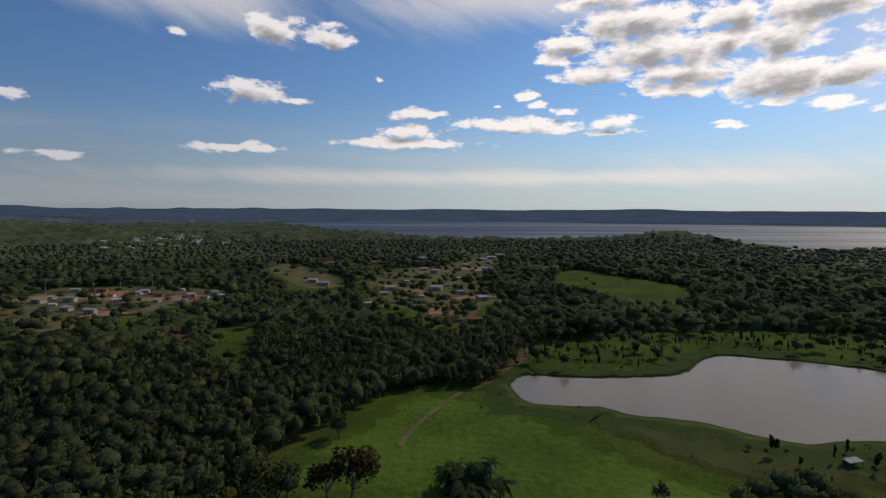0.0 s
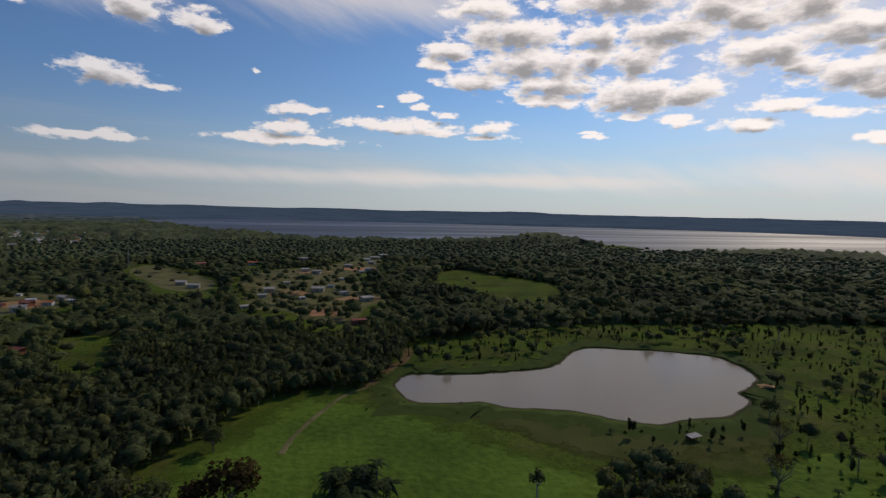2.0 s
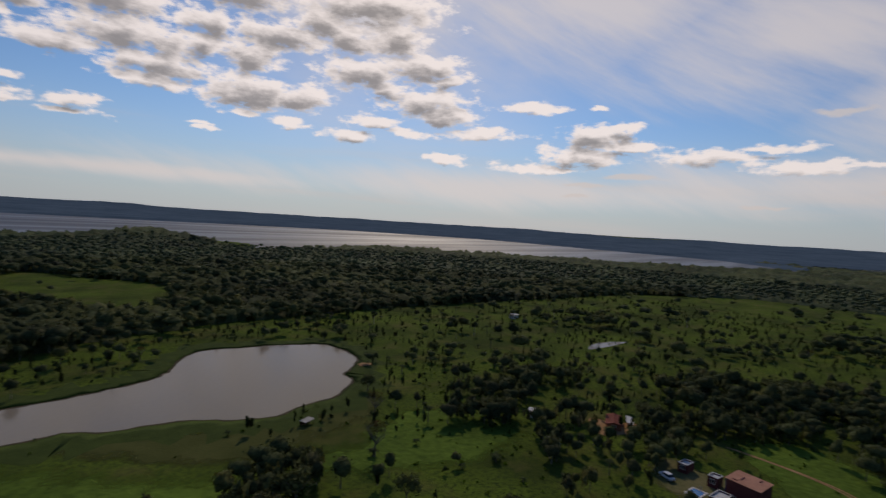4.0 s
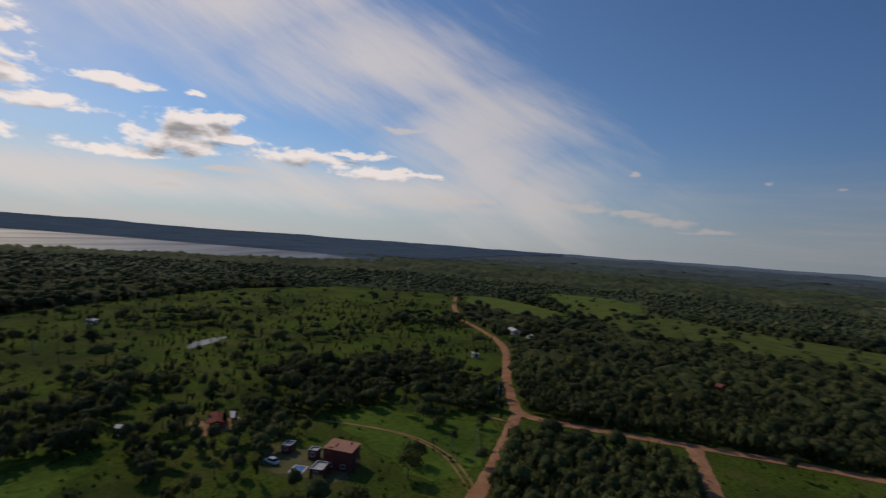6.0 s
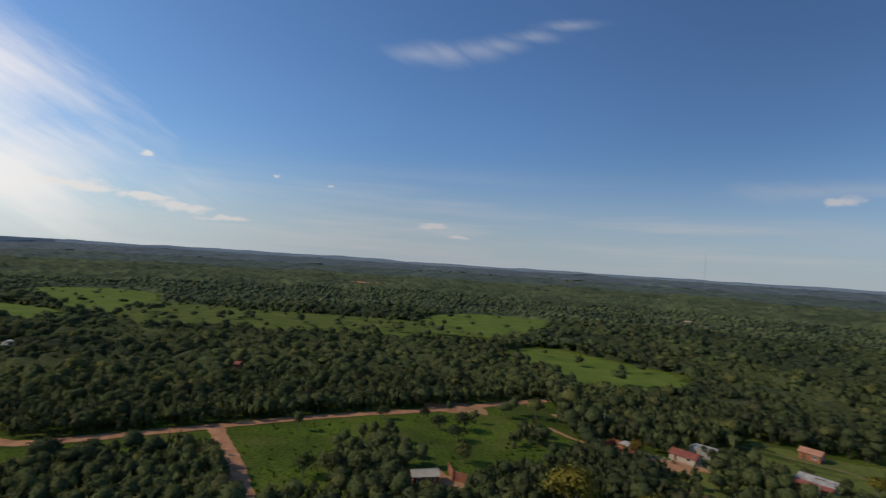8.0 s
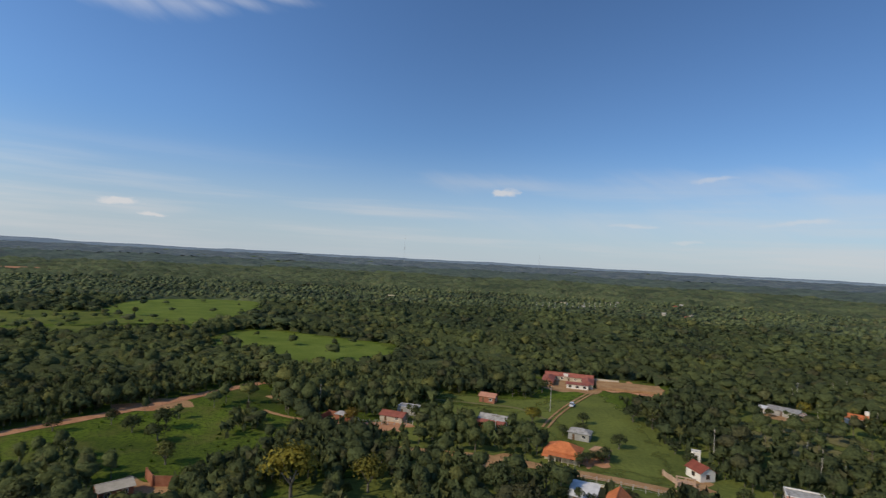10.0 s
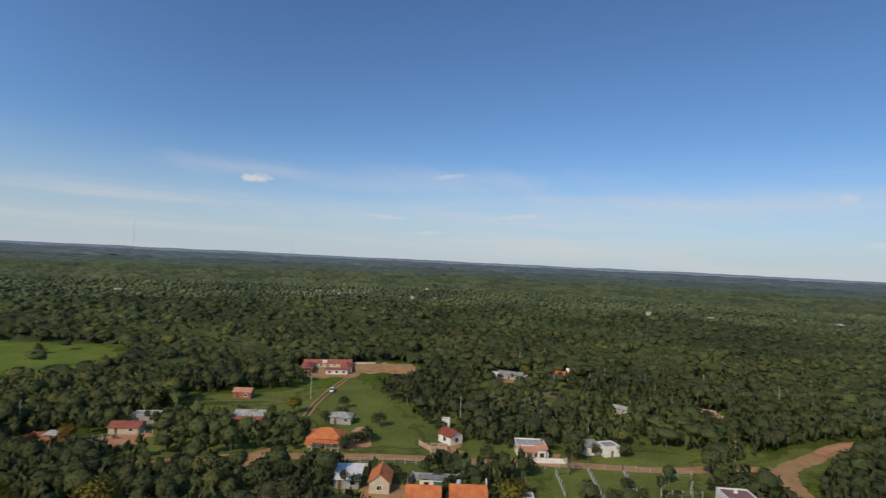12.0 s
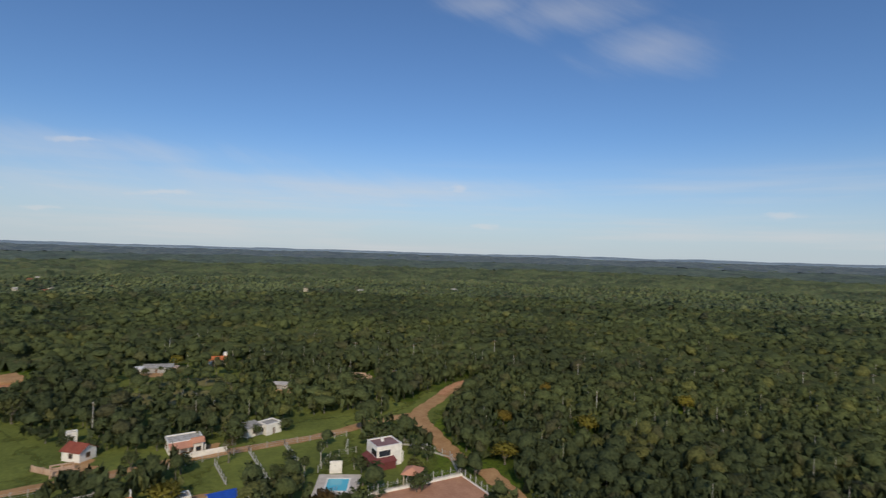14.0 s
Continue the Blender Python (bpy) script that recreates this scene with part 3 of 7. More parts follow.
NEAR_SHORE = [(-560, 1850), (-390, 1480), (-215, 1080), (-125, 1040), (-61, 905), (102, 830), (200, 850), (275, 845), (345, 775), (385, 705), (440, 630),
              (540, 640), (660, 665), (815, 480), (965, 270), (1220, 47)]
FAR_SHORE = [(1250, 41), (1610, 284), (1680, 660), (1780, 1200), (1500, 1640), (845, 1926), (264, 2158), (-201, 2273), (-470, 2090)]
SAVANNA = [(-34.6, 95), (-32.8, 106.8), (-24.3, 123), (-14, 142), (-3.6, 148), (10.8, 148), (22, 167), (30.6, 194), (72, 212), (121, 219),
           (183, 213), (234, 208), (294, 193), (458, 151), (556, 69), (552, -43), (444, -37), (369, -36), (332, -43), (294, -49), (262, -48),
           (224, -42), (179, -36), (150, -31), (121, -21), (60, -10), (30, 40), (-20, 80)]
CLEARINGS = {
    "house_lawn": [(147, 20.7), (158, 17), (164.5, 9), (155, -8), (152.6, -30), (120, -20), (110, -15), (113.6, -0.5)],
    "crossroads_lawn": [(137, -80), (123, -112), (111, -135), (100, -160), (88, -180), (74, -158), (58, -141), (62, -113), (72, -97), (81, -80), (93, -60)],
    "hollow_meadow": [(162, -265), (158, -312), (122, -305), (73, -292), (65, -271), (92, -244), (122, -256)],
    "far_meadow": [(288, -337), (318, -402), (304, -452), (246, -485), (222, -425), (220, -359), (258, -326)],
    "long_meadow": [(659, -162), (660, -205), (579, -256), (509, -219), (439, -142), (512, -157)],
    "road_meadow": [(526, -48), (526, -87), (446, -129), (417, -117), (470, -74)],
}
CLEARINGS.update({
    "sparse_meadow": [(498, -214), (405, -262), (336, -301), (292, -331), (227, -327), (194, -306), (222, -292), (277, -248), (341, -197), (402, -149)],
    "school_green": [(-5.7, -189), (-19, -202), (-30, -218), (-38, -189), (-40, -159), (-37, -133), (-21, -132), (-15, -142), (-12, -160), (-6, -172)],
    "school_strip": [(32, -193), (13, -195), (-6, -197), (-17, -206), (-5, -180), (16, -180)],
    "fenced_lots": [(-76, -124), (-103, -115), (-98, -105), (-75, -86), (-47, -96), (-57, -112), (-70, -115)],
    "bend_verge": [(-112, -107), (-151, -115), (-165, -109), (-119, -92), (-108, -83), (-102, -96)],
    "cottage_glade": [(-72, -192), (-88, -192), (-104, -182), (-104, -170), (-94, -168), (-82, -178), (-70, -186)],
    "wood_glade": [(-94, 211), (-91, 222), (-79, 220), (-72, 198), (-71, 182), (-82, 186)],
})
CLEARINGS.update({
    "west_village": [(-241, 288), (-240, 330), (-191, 337), (-138, 329), (-119, 292), (-137, 266), (-142, 244), (-149, 220), (-163, 210), (-176, 210)],
    "hill_field": [(-148, 446), (-142, 488), (-97, 427), (-69, 376), (-65, 331), (-85, 330), (-113, 375)],
    "north_village": [(-60, 392), (-40, 450), (-2, 474), (54, 597), (54, 502), (24, 395), (37, 296), (22, 270), (11, 229), (-6, 235), (-20, 261), (-39, 276)],
    "north_meadow": [(83, 398), (111, 443), (134, 399), (158, 347), (132, 298), (106, 313), (84, 366)],
    "town": [(-486, 736), (-555, 948), (-488, 1018), (-341, 967), (-282, 776), (-338, 660), (-385, 613)],
})
SETTLED = [(44, -171), (14, -183), (-28, -192), (-57, -212), (-118, -208), (-146, -158), (-126, -115), (-118, -98), (-97, -77), (-60, -60), (20, -80), (50, -100), (33, -126)]
ROADS = {
    "main_road": (3.8, EARTH, [(523, -45), (444, -37), (369, -36), (332, -42.5), (294.5, -48.5), (262, -48.5), (224, -42.5), (202, -38.5), (179, -36), (161.5, -35)]),
    "lower_road": (3.4, EARTH, [(160, -34.2), (149, -30.5), (132.5, -25), (120, -20.6), (105, -15), (85, -6), (60, 8)]),
    "junction_curve": (4.2, EARTH, [(166, -34.5), (160, -37), (156, -42), (151, -54)]),
    "cross_road": (4.4, EARTH, [(151.2, -53), (148.7, -60), (146.4, -66), (141, -79.5), (134.5, -97), (125, -117.5), (112, -142), (101.5, -167), (92, -187)]),
    "side_road": (4.2, EARTH, [(141, -79.5), (127, -74), (113.8, -69), (101.7, -63.4), (93.6, -59.7), (75, -50)]),
}
ROADS.update({
    "village_road": (3.8, SAND, [(32, -133), (8, -134), (-10, -130), (-25, -127), (-42.5, -121), (-62, -115.5), (-80, -108.5), (-91, -105.5), (-103, -104.5), (-115, -100.5)]),
    "bend_road": (4.8, SAND, [(-172, -109), (-165, -110), (-158, -111), (-148, -110), (-131, -104.5), (-120, -101.5), (-113.5, -97), (-109, -91), (-102.5, -81.5), (-98.5, -75.5), (-96, -71)]),
    "bend_road_end": (4.6, SAND, [(-95, -64), (-90.5, -57), (-82, -45)]),
    "school_lane": (2.4, SAND, [(-28.6, -214), (-18.6, -193), (-11.7, -175), (-8.2, -163)]),
    "yard_lane": (1.5, SAND, [(76, -154), (72, -152), (64.6, -149.4), (57, -149), (41, -146.8)]),
    "gate_path": (1.6, SAND, [(157.5, -23), (152.5, -31)]),
})
WHEEL_TRACK = [(145.6, 21), (141.9, 7.4), (137, -2.2), (127.4, -9.9), (117.5, -13.2), (107, -15)]
WOODS = [[(181, 49), (206, 40), (227, 2), (217, -18), (201, -36), (166, -31), (159, -14), (155, 0), (158, 13), (143, 22), (151, 35)],
         [(119, 59), (139, 59), (150, 37), (140, 23), (125, 27), (111, 27), (101, 34), (93, 40), (105, 50)],
         [(110, 86), (125, 92), (141, 86), (144, 72), (125, 66), (109, 72)],
         [(155, 95), (172, 96), (183, 80), (172, 69), (149, 75)],
         [(254, 55), (290, 45), (288, 24), (262, 24)]]
WOODS += [
         [(255, 130), (300, 140), (300, 105), (270, 105)],
         [(47, 77), (66, 77), (68, 88), (49, 85)],
         [(300, 10), (360, 5), (380, -30), (330, -30)],
         [(96, -79), (107, -95), (102, -107), (81, -100), (74, -85), (85, -73)],
         [(80, -136), (74, -147), (66, -139), (71, -127)]]
YARDS = [(36, -152, 10), (52, -150, 10), (4.5, -131, 8.5), (-18, -138, 6), (-40, -129, 6), (-62, -121, 6), (-78, -118, 7), (-25, -104, 13), (74, -95, 11), (118, 21, 12),
         (138, 46, 9), (-20, -222, 15), (-45, -228, 17), (-90, -201, 11), (-106, -150, 7), (-114, -200, 6), (8, -160, 8), (10, -188, 6), (-82, -81, 9), (-48, -93, 8)]


def wavy(x, y, size, seed):
    """Smooth hills and hollows between -1 and 1."""
    return (np.sin(x / size + seed) * np.cos(y / size * 1.3 + 2 * seed) + 0.6 * np.sin(x / size * 2.3 + y / size * 1.7 + seed)
            + 0.4 * np.cos(y / size * 4.1 - x / size * 3.3 + 3 * seed)) / 2


def land(x, y):
    """Height of the ground: level round the village, hills by the lake, rising to the horizon."""
    d = np.hypot(x, y)
    a = np.degrees(np.arctan2(x, y))
    foot = 1900 + 380 * np.clip((a + 25) / 10, 0, 1) * np.clip((92 - a) / 8, 0, 1)
    z = 40.0 * np.clip((d - foot) / (4800 - foot), 0, 1) ** 1.15
    south = np.clip((120 - y) / 200, 0, 1) * np.clip((d - 380) / 400, 0, 1)
    z = z + south * (4.5 * wavy(x, y, 150, 0.9) + 2.0 * wavy(x, y, 60, 3.0))
    z = z + 15 * np.exp(-((x - 330) / 75) ** 2 - ((y - 760) / 60) ** 2)
    z = z + 20 * np.exp(-((x + 900) / 200) ** 2 - ((y - 1000) / 150) ** 2)
    return z


def ring_grid(radii, start, stop, count, lift):
    """A sheet in rings round the middle; lift gives its heights."""
    angles = np.radians(np.linspace(start, stop, count))
    r, a = np.meshgrid(np.asarray(radii, float), angles, indexing="ij")
    x, y = r * np.sin(a), r * np.cos(a)
    verts = np.stack([x, y, lift(x, y)], -1).reshape(-1, 3)
    i, j = np.meshgrid(np.arange(len(radii) - 1), np.arange(count - 1), indexing="ij")
    k = (i * count + j).ravel()
    return verts, np.stack([k, k + count, k + count + 1, k + 1], 1)


radii = np.r_[0.5, np.geomspace(20, 4900, 90)]
ground = sheet("ground", *ring_grid(radii, 0, 360, 241, land), GRASS)
tagged(ground, "lush green pasture with tufts and dry patches", "ground", kind="structure")


def flat_shape(name, outline, mat, z):
    bm = bmesh.new()
    bmesh.ops.triangulate(bm, faces=[bm.faces.new([bm.verts.new((x, y, z)) for x, y in outline])])
    bmesh.ops.recalc_face_normals(bm, faces=bm.faces)
    if sum(f.normal.z for f in bm.faces) < 0:
        bmesh.ops.reverse_faces(bm, faces=bm.faces)
    return part(name, bm, mat)


def bank(name, outline, mat, inner, outer, crest):
    """A low raised bank round a closed outline."""
    n = len(outline)
    hand = 1 if sum(outline[i - 1][0] * p[1] - p[0] * outline[i - 1][1] for i, p in enumerate(outline)) > 0 else -1
    verts, faces = [], []
    for i, p in enumerate(outline):
        a, b = Vector(outline[i - 1]), Vector(outline[(i + 1) % n])
        out = Vector(((b - a).y, -(b - a).x)).normalized() * hand
        wob = 0.6 + 0.8 * abs(math.sin(i * 1.7) * math.cos(i * 0.61))
        for off, z in ((-inner, 0.0), (0.25, 0.16), (outer * 0.35 * wob, crest), (outer * wob, 0.01)):
            verts.append((p[0] + out.x * off, p[1] + out.y * off, z))
    for i in range(n):
        for k in range(3):
            a, b = i * 4 + k, ((i + 1) % n) * 4 + k
            faces.append((a, b, b + 1, a + 1))
    return sheet(name, verts, faces, mat)


tagged(flat_shape("water", POND_SHORE, POND, 0.12), "still brownish pond reflecting the grey clouds", "pond", kind="structure")
tagged(bank("pond_bank", POND_SHORE, MUD, 0.8, 1.7, 0.2), "muddy brown bank round the pond", "bank", kind="structure")
tagged(bank("marsh_margin", [(POND_SHORE[i][0] * 1.0, POND_SHORE[i][1]) for i in range(len(POND_SHORE))], REED, -0.9, 11.0, 0.16),
       "dark marsh grass beyond the pond bank", "marsh", kind="structure")
tagged(flat_shape("water", rounded(NEAR_SHORE, 4) + rounded(FAR_SHORE, 4), LAKE, 0.5), "broad silvery lake below the far hills", "lake", kind="structure")
tagged(flat_shape("water", rounded([(222, 89), (233, 92), (246, 88.5), (252, 83), (241, 84), (230, 86)], 5, True), POND, 0.1), "small pond among palms", "pond", kind="structure")
tagged(flat_shape("water", rounded([(262, -280), (285, -292), (312, -300), (318, -292), (290, -280), (268, -272)], 5, True), POND, 0.1), "narrow pool at the wood's edge", "pond", kind="structure")


def ribbon(name, line, width, mat, z=0.03, seed=0, label=""):
    """A road: crowned, with uneven verges and ruts."""
    rng = np.random.default_rng(seed)
    line = rounded(line, 6)
    verts, faces = [], []
    for i, p in enumerate(line):
        a, b = Vector(line[max(i - 1, 0)]), Vector(line[min(i + 1, len(line) - 1)])
        side = Vector(((b - a).y, -(b - a).x)).normalized()
        w = width * (1 + 0.14 * rng.uniform(-1, 1))
        for s, up in ((-0.5, -0.02), (-0.42, 0.05), (-0.2, 0.0), (0, 0.06), (0.2, 0.0), (0.42, 0.05), (0.5, -0.02)):
            verts.append((p[0] + side.x * s * w, p[1] + side.y * s * w, z + up))
    for i in range(len(line) - 1):
        for k in range(6):
            a = i * 7 + k
            faces.append((a, a + 1, a + 8, a + 7))
    return tagged(sheet(name, verts, faces, mat), label, "road", kind="structure")


for n, (name, (width, mat, line)) in enumerate(ROADS.items()):
    if name == "school_lane":
        for side in (-0.75, 0.75):
            ribbon("road", [(x + side, y - side * 0.4) for x, y in line], 0.75, mat, 0.09 + 0.012 * n, n, "sandy wheel rut across the green")
        continue
    ribbon("road", line, width, mat, 0.09 + 0.012 * n, n, "rutted dirt road of reddish earth" if mat is EARTH else "sandy dirt lane with worn ruts")
for side in (-0.8, 0.8):
    ribbon("road", [(x, y + side) for x, y in WHEEL_TRACK], 0.55, SAND, 0.05, 9, "pale wheel rut across the lawn")
ribbon("road", [(30, 190), (26, 175), (20, 166), (14, 154), (11, 148)], 3.0, DULL_PATH, 0.06, 41, "dull earthen path worn round the pond's end")
ribbon("road", [(11, 148), (5, 143), (-2, 130), (-7, 118), (-9, 110)], 1.3, DRY_GRASS, 0.05, 42, "faint grassy track across the pasture")
ribbon("road", [(-9.1, -171.7), (-3.8, -179.2), (2.9, -183.1), (13.4, -183.6), (30, -184.5)], 1.5, DRY_GRASS, 0.075, 43, "faint grassy track past the brick cottage")
ribbon("road", [(-170, -109.4), (-164, -110.4), (-157, -111.6), (-148, -110.6), (-137, -106.9)], 2.8, EARTH, 0.26, 31, "raw red earth washed out along the road")
for n, (x, y, r) in enumerate(YARDS):
    rng = np.random.default_rng(50 + n)
    shape = [(x + r * k * math.cos(a), y + r * k * math.sin(a)) for a, k in zip(np.linspace(0, 2 * np.pi, 15)[:-1], rng.uniform(0.34, 0.92, 14))]
    if (x, y) not in ((-82, -81), (-78, -118), (10, -188), (118, 21)):
        tagged(flat_shape("ground", rounded(shape, 4, True), SAND if n % 3 else EARTH, 0.070 + 0.003 * n), "bare trodden earth of a yard", "yard", kind="structure")
for n, (x, y, r) in enumerate([(-225, 290, 16), (-190, 300, 22), (-150, 296, 20), (-160, 250, 12), (20, 300, 14), (0, 260, 12), (-20, 320, 14), (30, 450, 18), (-10, 430, 16),
                               (760, -738, 44), (106, -152, 8), (112, -146, 7), (75, -172, 9), (24, 160, 7), (128.5, 131.5, 3.2)]):
    rng = np.random.default_rng(90 + n)
    shape = [(x + r * rng.uniform(0.4, 0.9) * math.cos(a) * 1.3, y + r * rng.uniform(0.4, 0.9) * math.sin(a)) for a in np.linspace(0, 2 * np.pi, 12)[:-1]]
    tagged(flat_shape("ground", rounded(shape, 4, True), EARTH if n % 2 else SAND, land(x, y) + 5.5 if n == 9 else 0.30 if n > 13 else 0.018 + 0.0015 * n), "patch of bare reddish earth", "bare earth", kind="structure")

for n, (name, size) in enumerate((("west_village", 0.97), ("north_village", 0.95), ("town", 0.98), ("hill_field", 0.9))):
    poly = CLEARINGS[name]
    mx, my = sum(p[0] for p in poly) / len(poly), sum(p[1] for p in poly) / len(poly)
    tagged(flat_shape("ground", rounded([(mx + (x - mx) * size, my + (y - my) * size) for x, y in poly], 4, True), DRY_GRASS, 0.008 + 0.001 * n), "dry olive grass between village houses", "dry grass", kind="structure")



def feathered(mat):
    """A copy of a grass material that thins out unevenly where the mesh's rim attribute falls."""
    name = mat.name + "_thinning_out"
    if name in bpy.data.materials:
        return bpy.data.materials[name]
    m = mat.copy()
    m.name = name
    nt = m.node_tree
    rim, n, total, ramp = [nt.nodes.new("ShaderNode" + k) for k in ("Attribute", "TexNoise", "Math", "MapRange")]
    rim.attribute_name = "rim"
    nt.links.new(nt.nodes.new("ShaderNodeNewGeometry").outputs["Position"], n.inputs["Vector"])
    n.inputs["Scale"].default_value, n.inputs["Detail"].default_value, n.inputs["Roughness"].default_value = 0.16, 6, 0.62
    nt.links.new(rim.outputs["Fac"], total.inputs[0])
    nt.links.new(n.outputs[0], total.inputs[1])
    ramp.inputs[1].default_value, ramp.inputs[2].default_value = 0.62, 1.08
    nt.links.new(total.outputs[0], ramp.inputs[0])
    clear, mix = nt.nodes.new("ShaderNodeBsdfTransparent"), nt.nodes.new("ShaderNodeMixShader")
    nt.links.new(ramp.outputs[0], mix.inputs[0])
    nt.links.new(clear.outputs[0], mix.inputs[1])
    nt.links.new(nt.nodes["Principled BSDF"].outputs[0], mix.inputs[2])
    nt.links.new(mix.outputs[0], nt.nodes["Material Output"].inputs[0])
    return m


def meadow(poly, mat, label, step=5.0, lift=0.012, thin=6.0):
    """Grass of its own colour over a clearing, following the land."""
    poly = rounded(poly, 4, True)
    px, py = np.array(poly).T
    gx, gy = np.meshgrid(np.arange(px.min() - 70, px.max() + 70, step), np.arange(py.min() - 70, py.max() + 70, step), indexing="ij")
    sway = min(2.0, 1.4 * step) if math.hypot(*poly[0]) < 230 else 0.0
    wx, wy = (gx + sway * (wavy(gx, gy, 2.3, 0.8) + wavy(gx, gy, 6.1, 2.9))).ravel(), (gy + sway * (wavy(gx, gy, 2.7, 1.9) + wavy(gx, gy, 7.3, 0.4))).ravel()
    kept = inside(wx, wy, poly)
    for k in (0.88, 0.92, 0.96) if math.hypot(*poly[0]) > 175 else ():
        kept |= inside(gx.ravel() / k, gy.ravel() / k, poly)
    kept = kept.reshape(gx.shape)
    cells = kept[:-1, :-1] & kept[1:, :-1] & kept[:-1, 1:] & kept[1:, 1:]
    i, j = np.nonzero(cells)
    k = i * gx.shape[1] + j
    faces = np.stack([k, k + gx.shape[1], k + gx.shape[1] + 1, k + 1], 1)
    verts = np.stack([gx, gy, land(gx, gy) + np.where(np.hypot(gx, gy) > 380, 0.9, lift)], -1).reshape(-1, 3)
    used, faces = np.unique(faces, return_inverse=True)
    soft_edge = sway > 0 and thin > 0
    ob = tagged(sheet("ground", verts[used], faces.reshape(-1, 4), feathered(mat) if soft_edge else mat), label, "meadow", kind="structure")
    if soft_edge:
        rim = np.clip(off_line(wx[used], wy[used], poly + poly[:1]) / thin, 0, 1)
        ob.data.attributes.new("rim", "FLOAT", "POINT").data.foreach_set("value", rim.astype(np.float32))


for name in ("far_meadow", "long_meadow", "hollow_meadow", "road_meadow"):
    meadow(CLEARINGS[name], MEADOW, "bright yellow-green meadow among the woods")
meadow([(-34.6, 92), (-32.8, 106.8), (-24.3, 123), (-14, 142), (-3.6, 148), (2, 146), (15, 141), (29, 127), (43, 107), (57, 93), (66, 84), (60, 70), (20, 74), (-20, 82)], LUSH_SUNLIT, "vivid green pasture sloping to the pond, sunlight in its colour", 1.2, thin=16.0)
meadow([(57, 91), (80, 90), (104, 96), (118, 88), (124, 64), (108, 58), (86, 62), (66, 76)], LUSH_SUNLIT, "vivid green pasture among scattered palms, sunlight in its colour", 1.2, thin=11.0)
meadow(CLEARINGS["house_lawn"], LUSH_SUNLIT, "vivid green lawn beside the farm track, sunlight in its colour", 1.2)
meadow(CLEARINGS["sparse_meadow"], DRY_MEADOW, "pale olive meadow dotted with palms")

VILLAGE_GRASS = material("village_grass", (0.082, 0.100, 0.026), (0.165, 0.186, 0.044), 0.06, 0.95, 0.8, 14, spec=0.03)
meadow(SETTLED, VILLAGE_GRASS, "mown and trampled yellowish grass round the houses", 2.5, 0.012)
for k, name in enumerate(("school_green", "school_strip", "bend_verge", "fenced_lots")):
    meadow([(x * 1.004, y * 1.004) for x, y in CLEARINGS[name]], VILLAGE_GRASS, "short yellow-green grass among the houses", 1.9, 0.024 + 0.012 * k)
meadow(CLEARINGS["cottage_glade"], DRY_GRASS, "dry olive grass before the cottages", 1.5, 0.040)
meadow([(106, 13), (113, 31), (127, 33), (128, 20), (122, 8)], DRY_GRASS, "worn dull grass round the farm sheds", 1.2)
meadow([(2, 146), (15, 141), (29, 127), (43, 107), (57, 93), (80, 91), (104, 97), (112, 112), (101, 112), (80, 108), (64, 117), (42, 129), (24, 131), (16, 150)], DULL_GRASS, "dull olive grass beside the pond", 1.2, 0.02, 10.0)

# far hills, the blue haze of distance painted into their colour
def hill_tops(x, y):
    d, a = np.hypot(x, y), np.degrees(np.arctan2(x, y))
    rise = np.clip((d - 2200) / 2500, 0, 1)
    bumps = 6 * wavy(x, y, 420, 1.3) + 4 * wavy(x, y, 190, 4.1)
    mesa = sum(h * np.clip(1.35 - np.abs(a - c) / w, 0, 1) for c, w, h in ((-31, 1.0, 12), (-26, 0.8, 9), (-19.5, 1.4, 10), (-39.5, 3, 18), (20.5, 2.5, 10), (69, 6, -8), (128, 9, 10)))
    return land(x, y) + 1.5 + rise * (5 + bumps) + mesa * np.clip((d - 4200) / 400, 0, 1)


# base colours carry the haze: blue behind the lake, paler to the south
HAZED_HILLS_BLUE = material("far_blue_hills", (0.075, 0.112, 0.148), (0.125, 0.170, 0.215), 0.006, 1.0, 0, 6, spec=0.0)
HAZED_HILLS_PALE = material("far_pale_hills", (0.170, 0.220, 0.255), (0.225, 0.275, 0.305), 0.004, 1.0, 0, 6, spec=0.0)
shore_az = [math.degrees(math.atan2(x, y)) for x, y in FAR_SHORE[::-1]]
shore_r = [math.hypot(x, y) for x, y in FAR_SHORE[::-1]]


def far_slope(start, stop, count, near):
    """Rolling far land from a near edge that varies with the direction out to the horizon."""
    az = np.linspace(start, stop, count)
    r0 = near(az)
    k = np.linspace(0, 1, 46)[:, None]
    r = r0[None] + (4880 - r0[None]) * k
    x, y = r * np.sin(np.radians(az)), r * np.cos(np.radians(az))
    z = hill_tops(x, y) + np.where(k > 0, 5.0 * (1 - k), -3.0)
    verts = np.stack([x, y, z], -1).reshape(-1, 3)
    i, j = np.meshgrid(np.arange(45), np.arange(count - 1), indexing="ij")
    q = (i * count + j).ravel()
    return verts, np.stack([q, q + count, q + count + 1, q + 1], 1)


def wood_edge(a):
    """How far out the unbroken forest reaches, by direction."""
    return np.interp(a, [86, 90, 94, 106, 305, 328, 343], [1500, 1580, 1750, 4000, 4000, 2250, 2150])


hills = sheet("backdrop", *far_slope(-17, 106, 300, lambda a: np.where(a < 87, np.interp(a, shore_az, shore_r) - 100, wood_edge(a) - 15)), HAZED_HILLS_BLUE)
more = sheet("backdrop", *far_slope(106, 300, 400, lambda a: wood_edge(a) - 20), HAZED_HILLS_PALE)
north = sheet("backdrop", *far_slope(300, 343, 110, lambda a: wood_edge(a) - 20), HAZED_HILLS_BLUE)
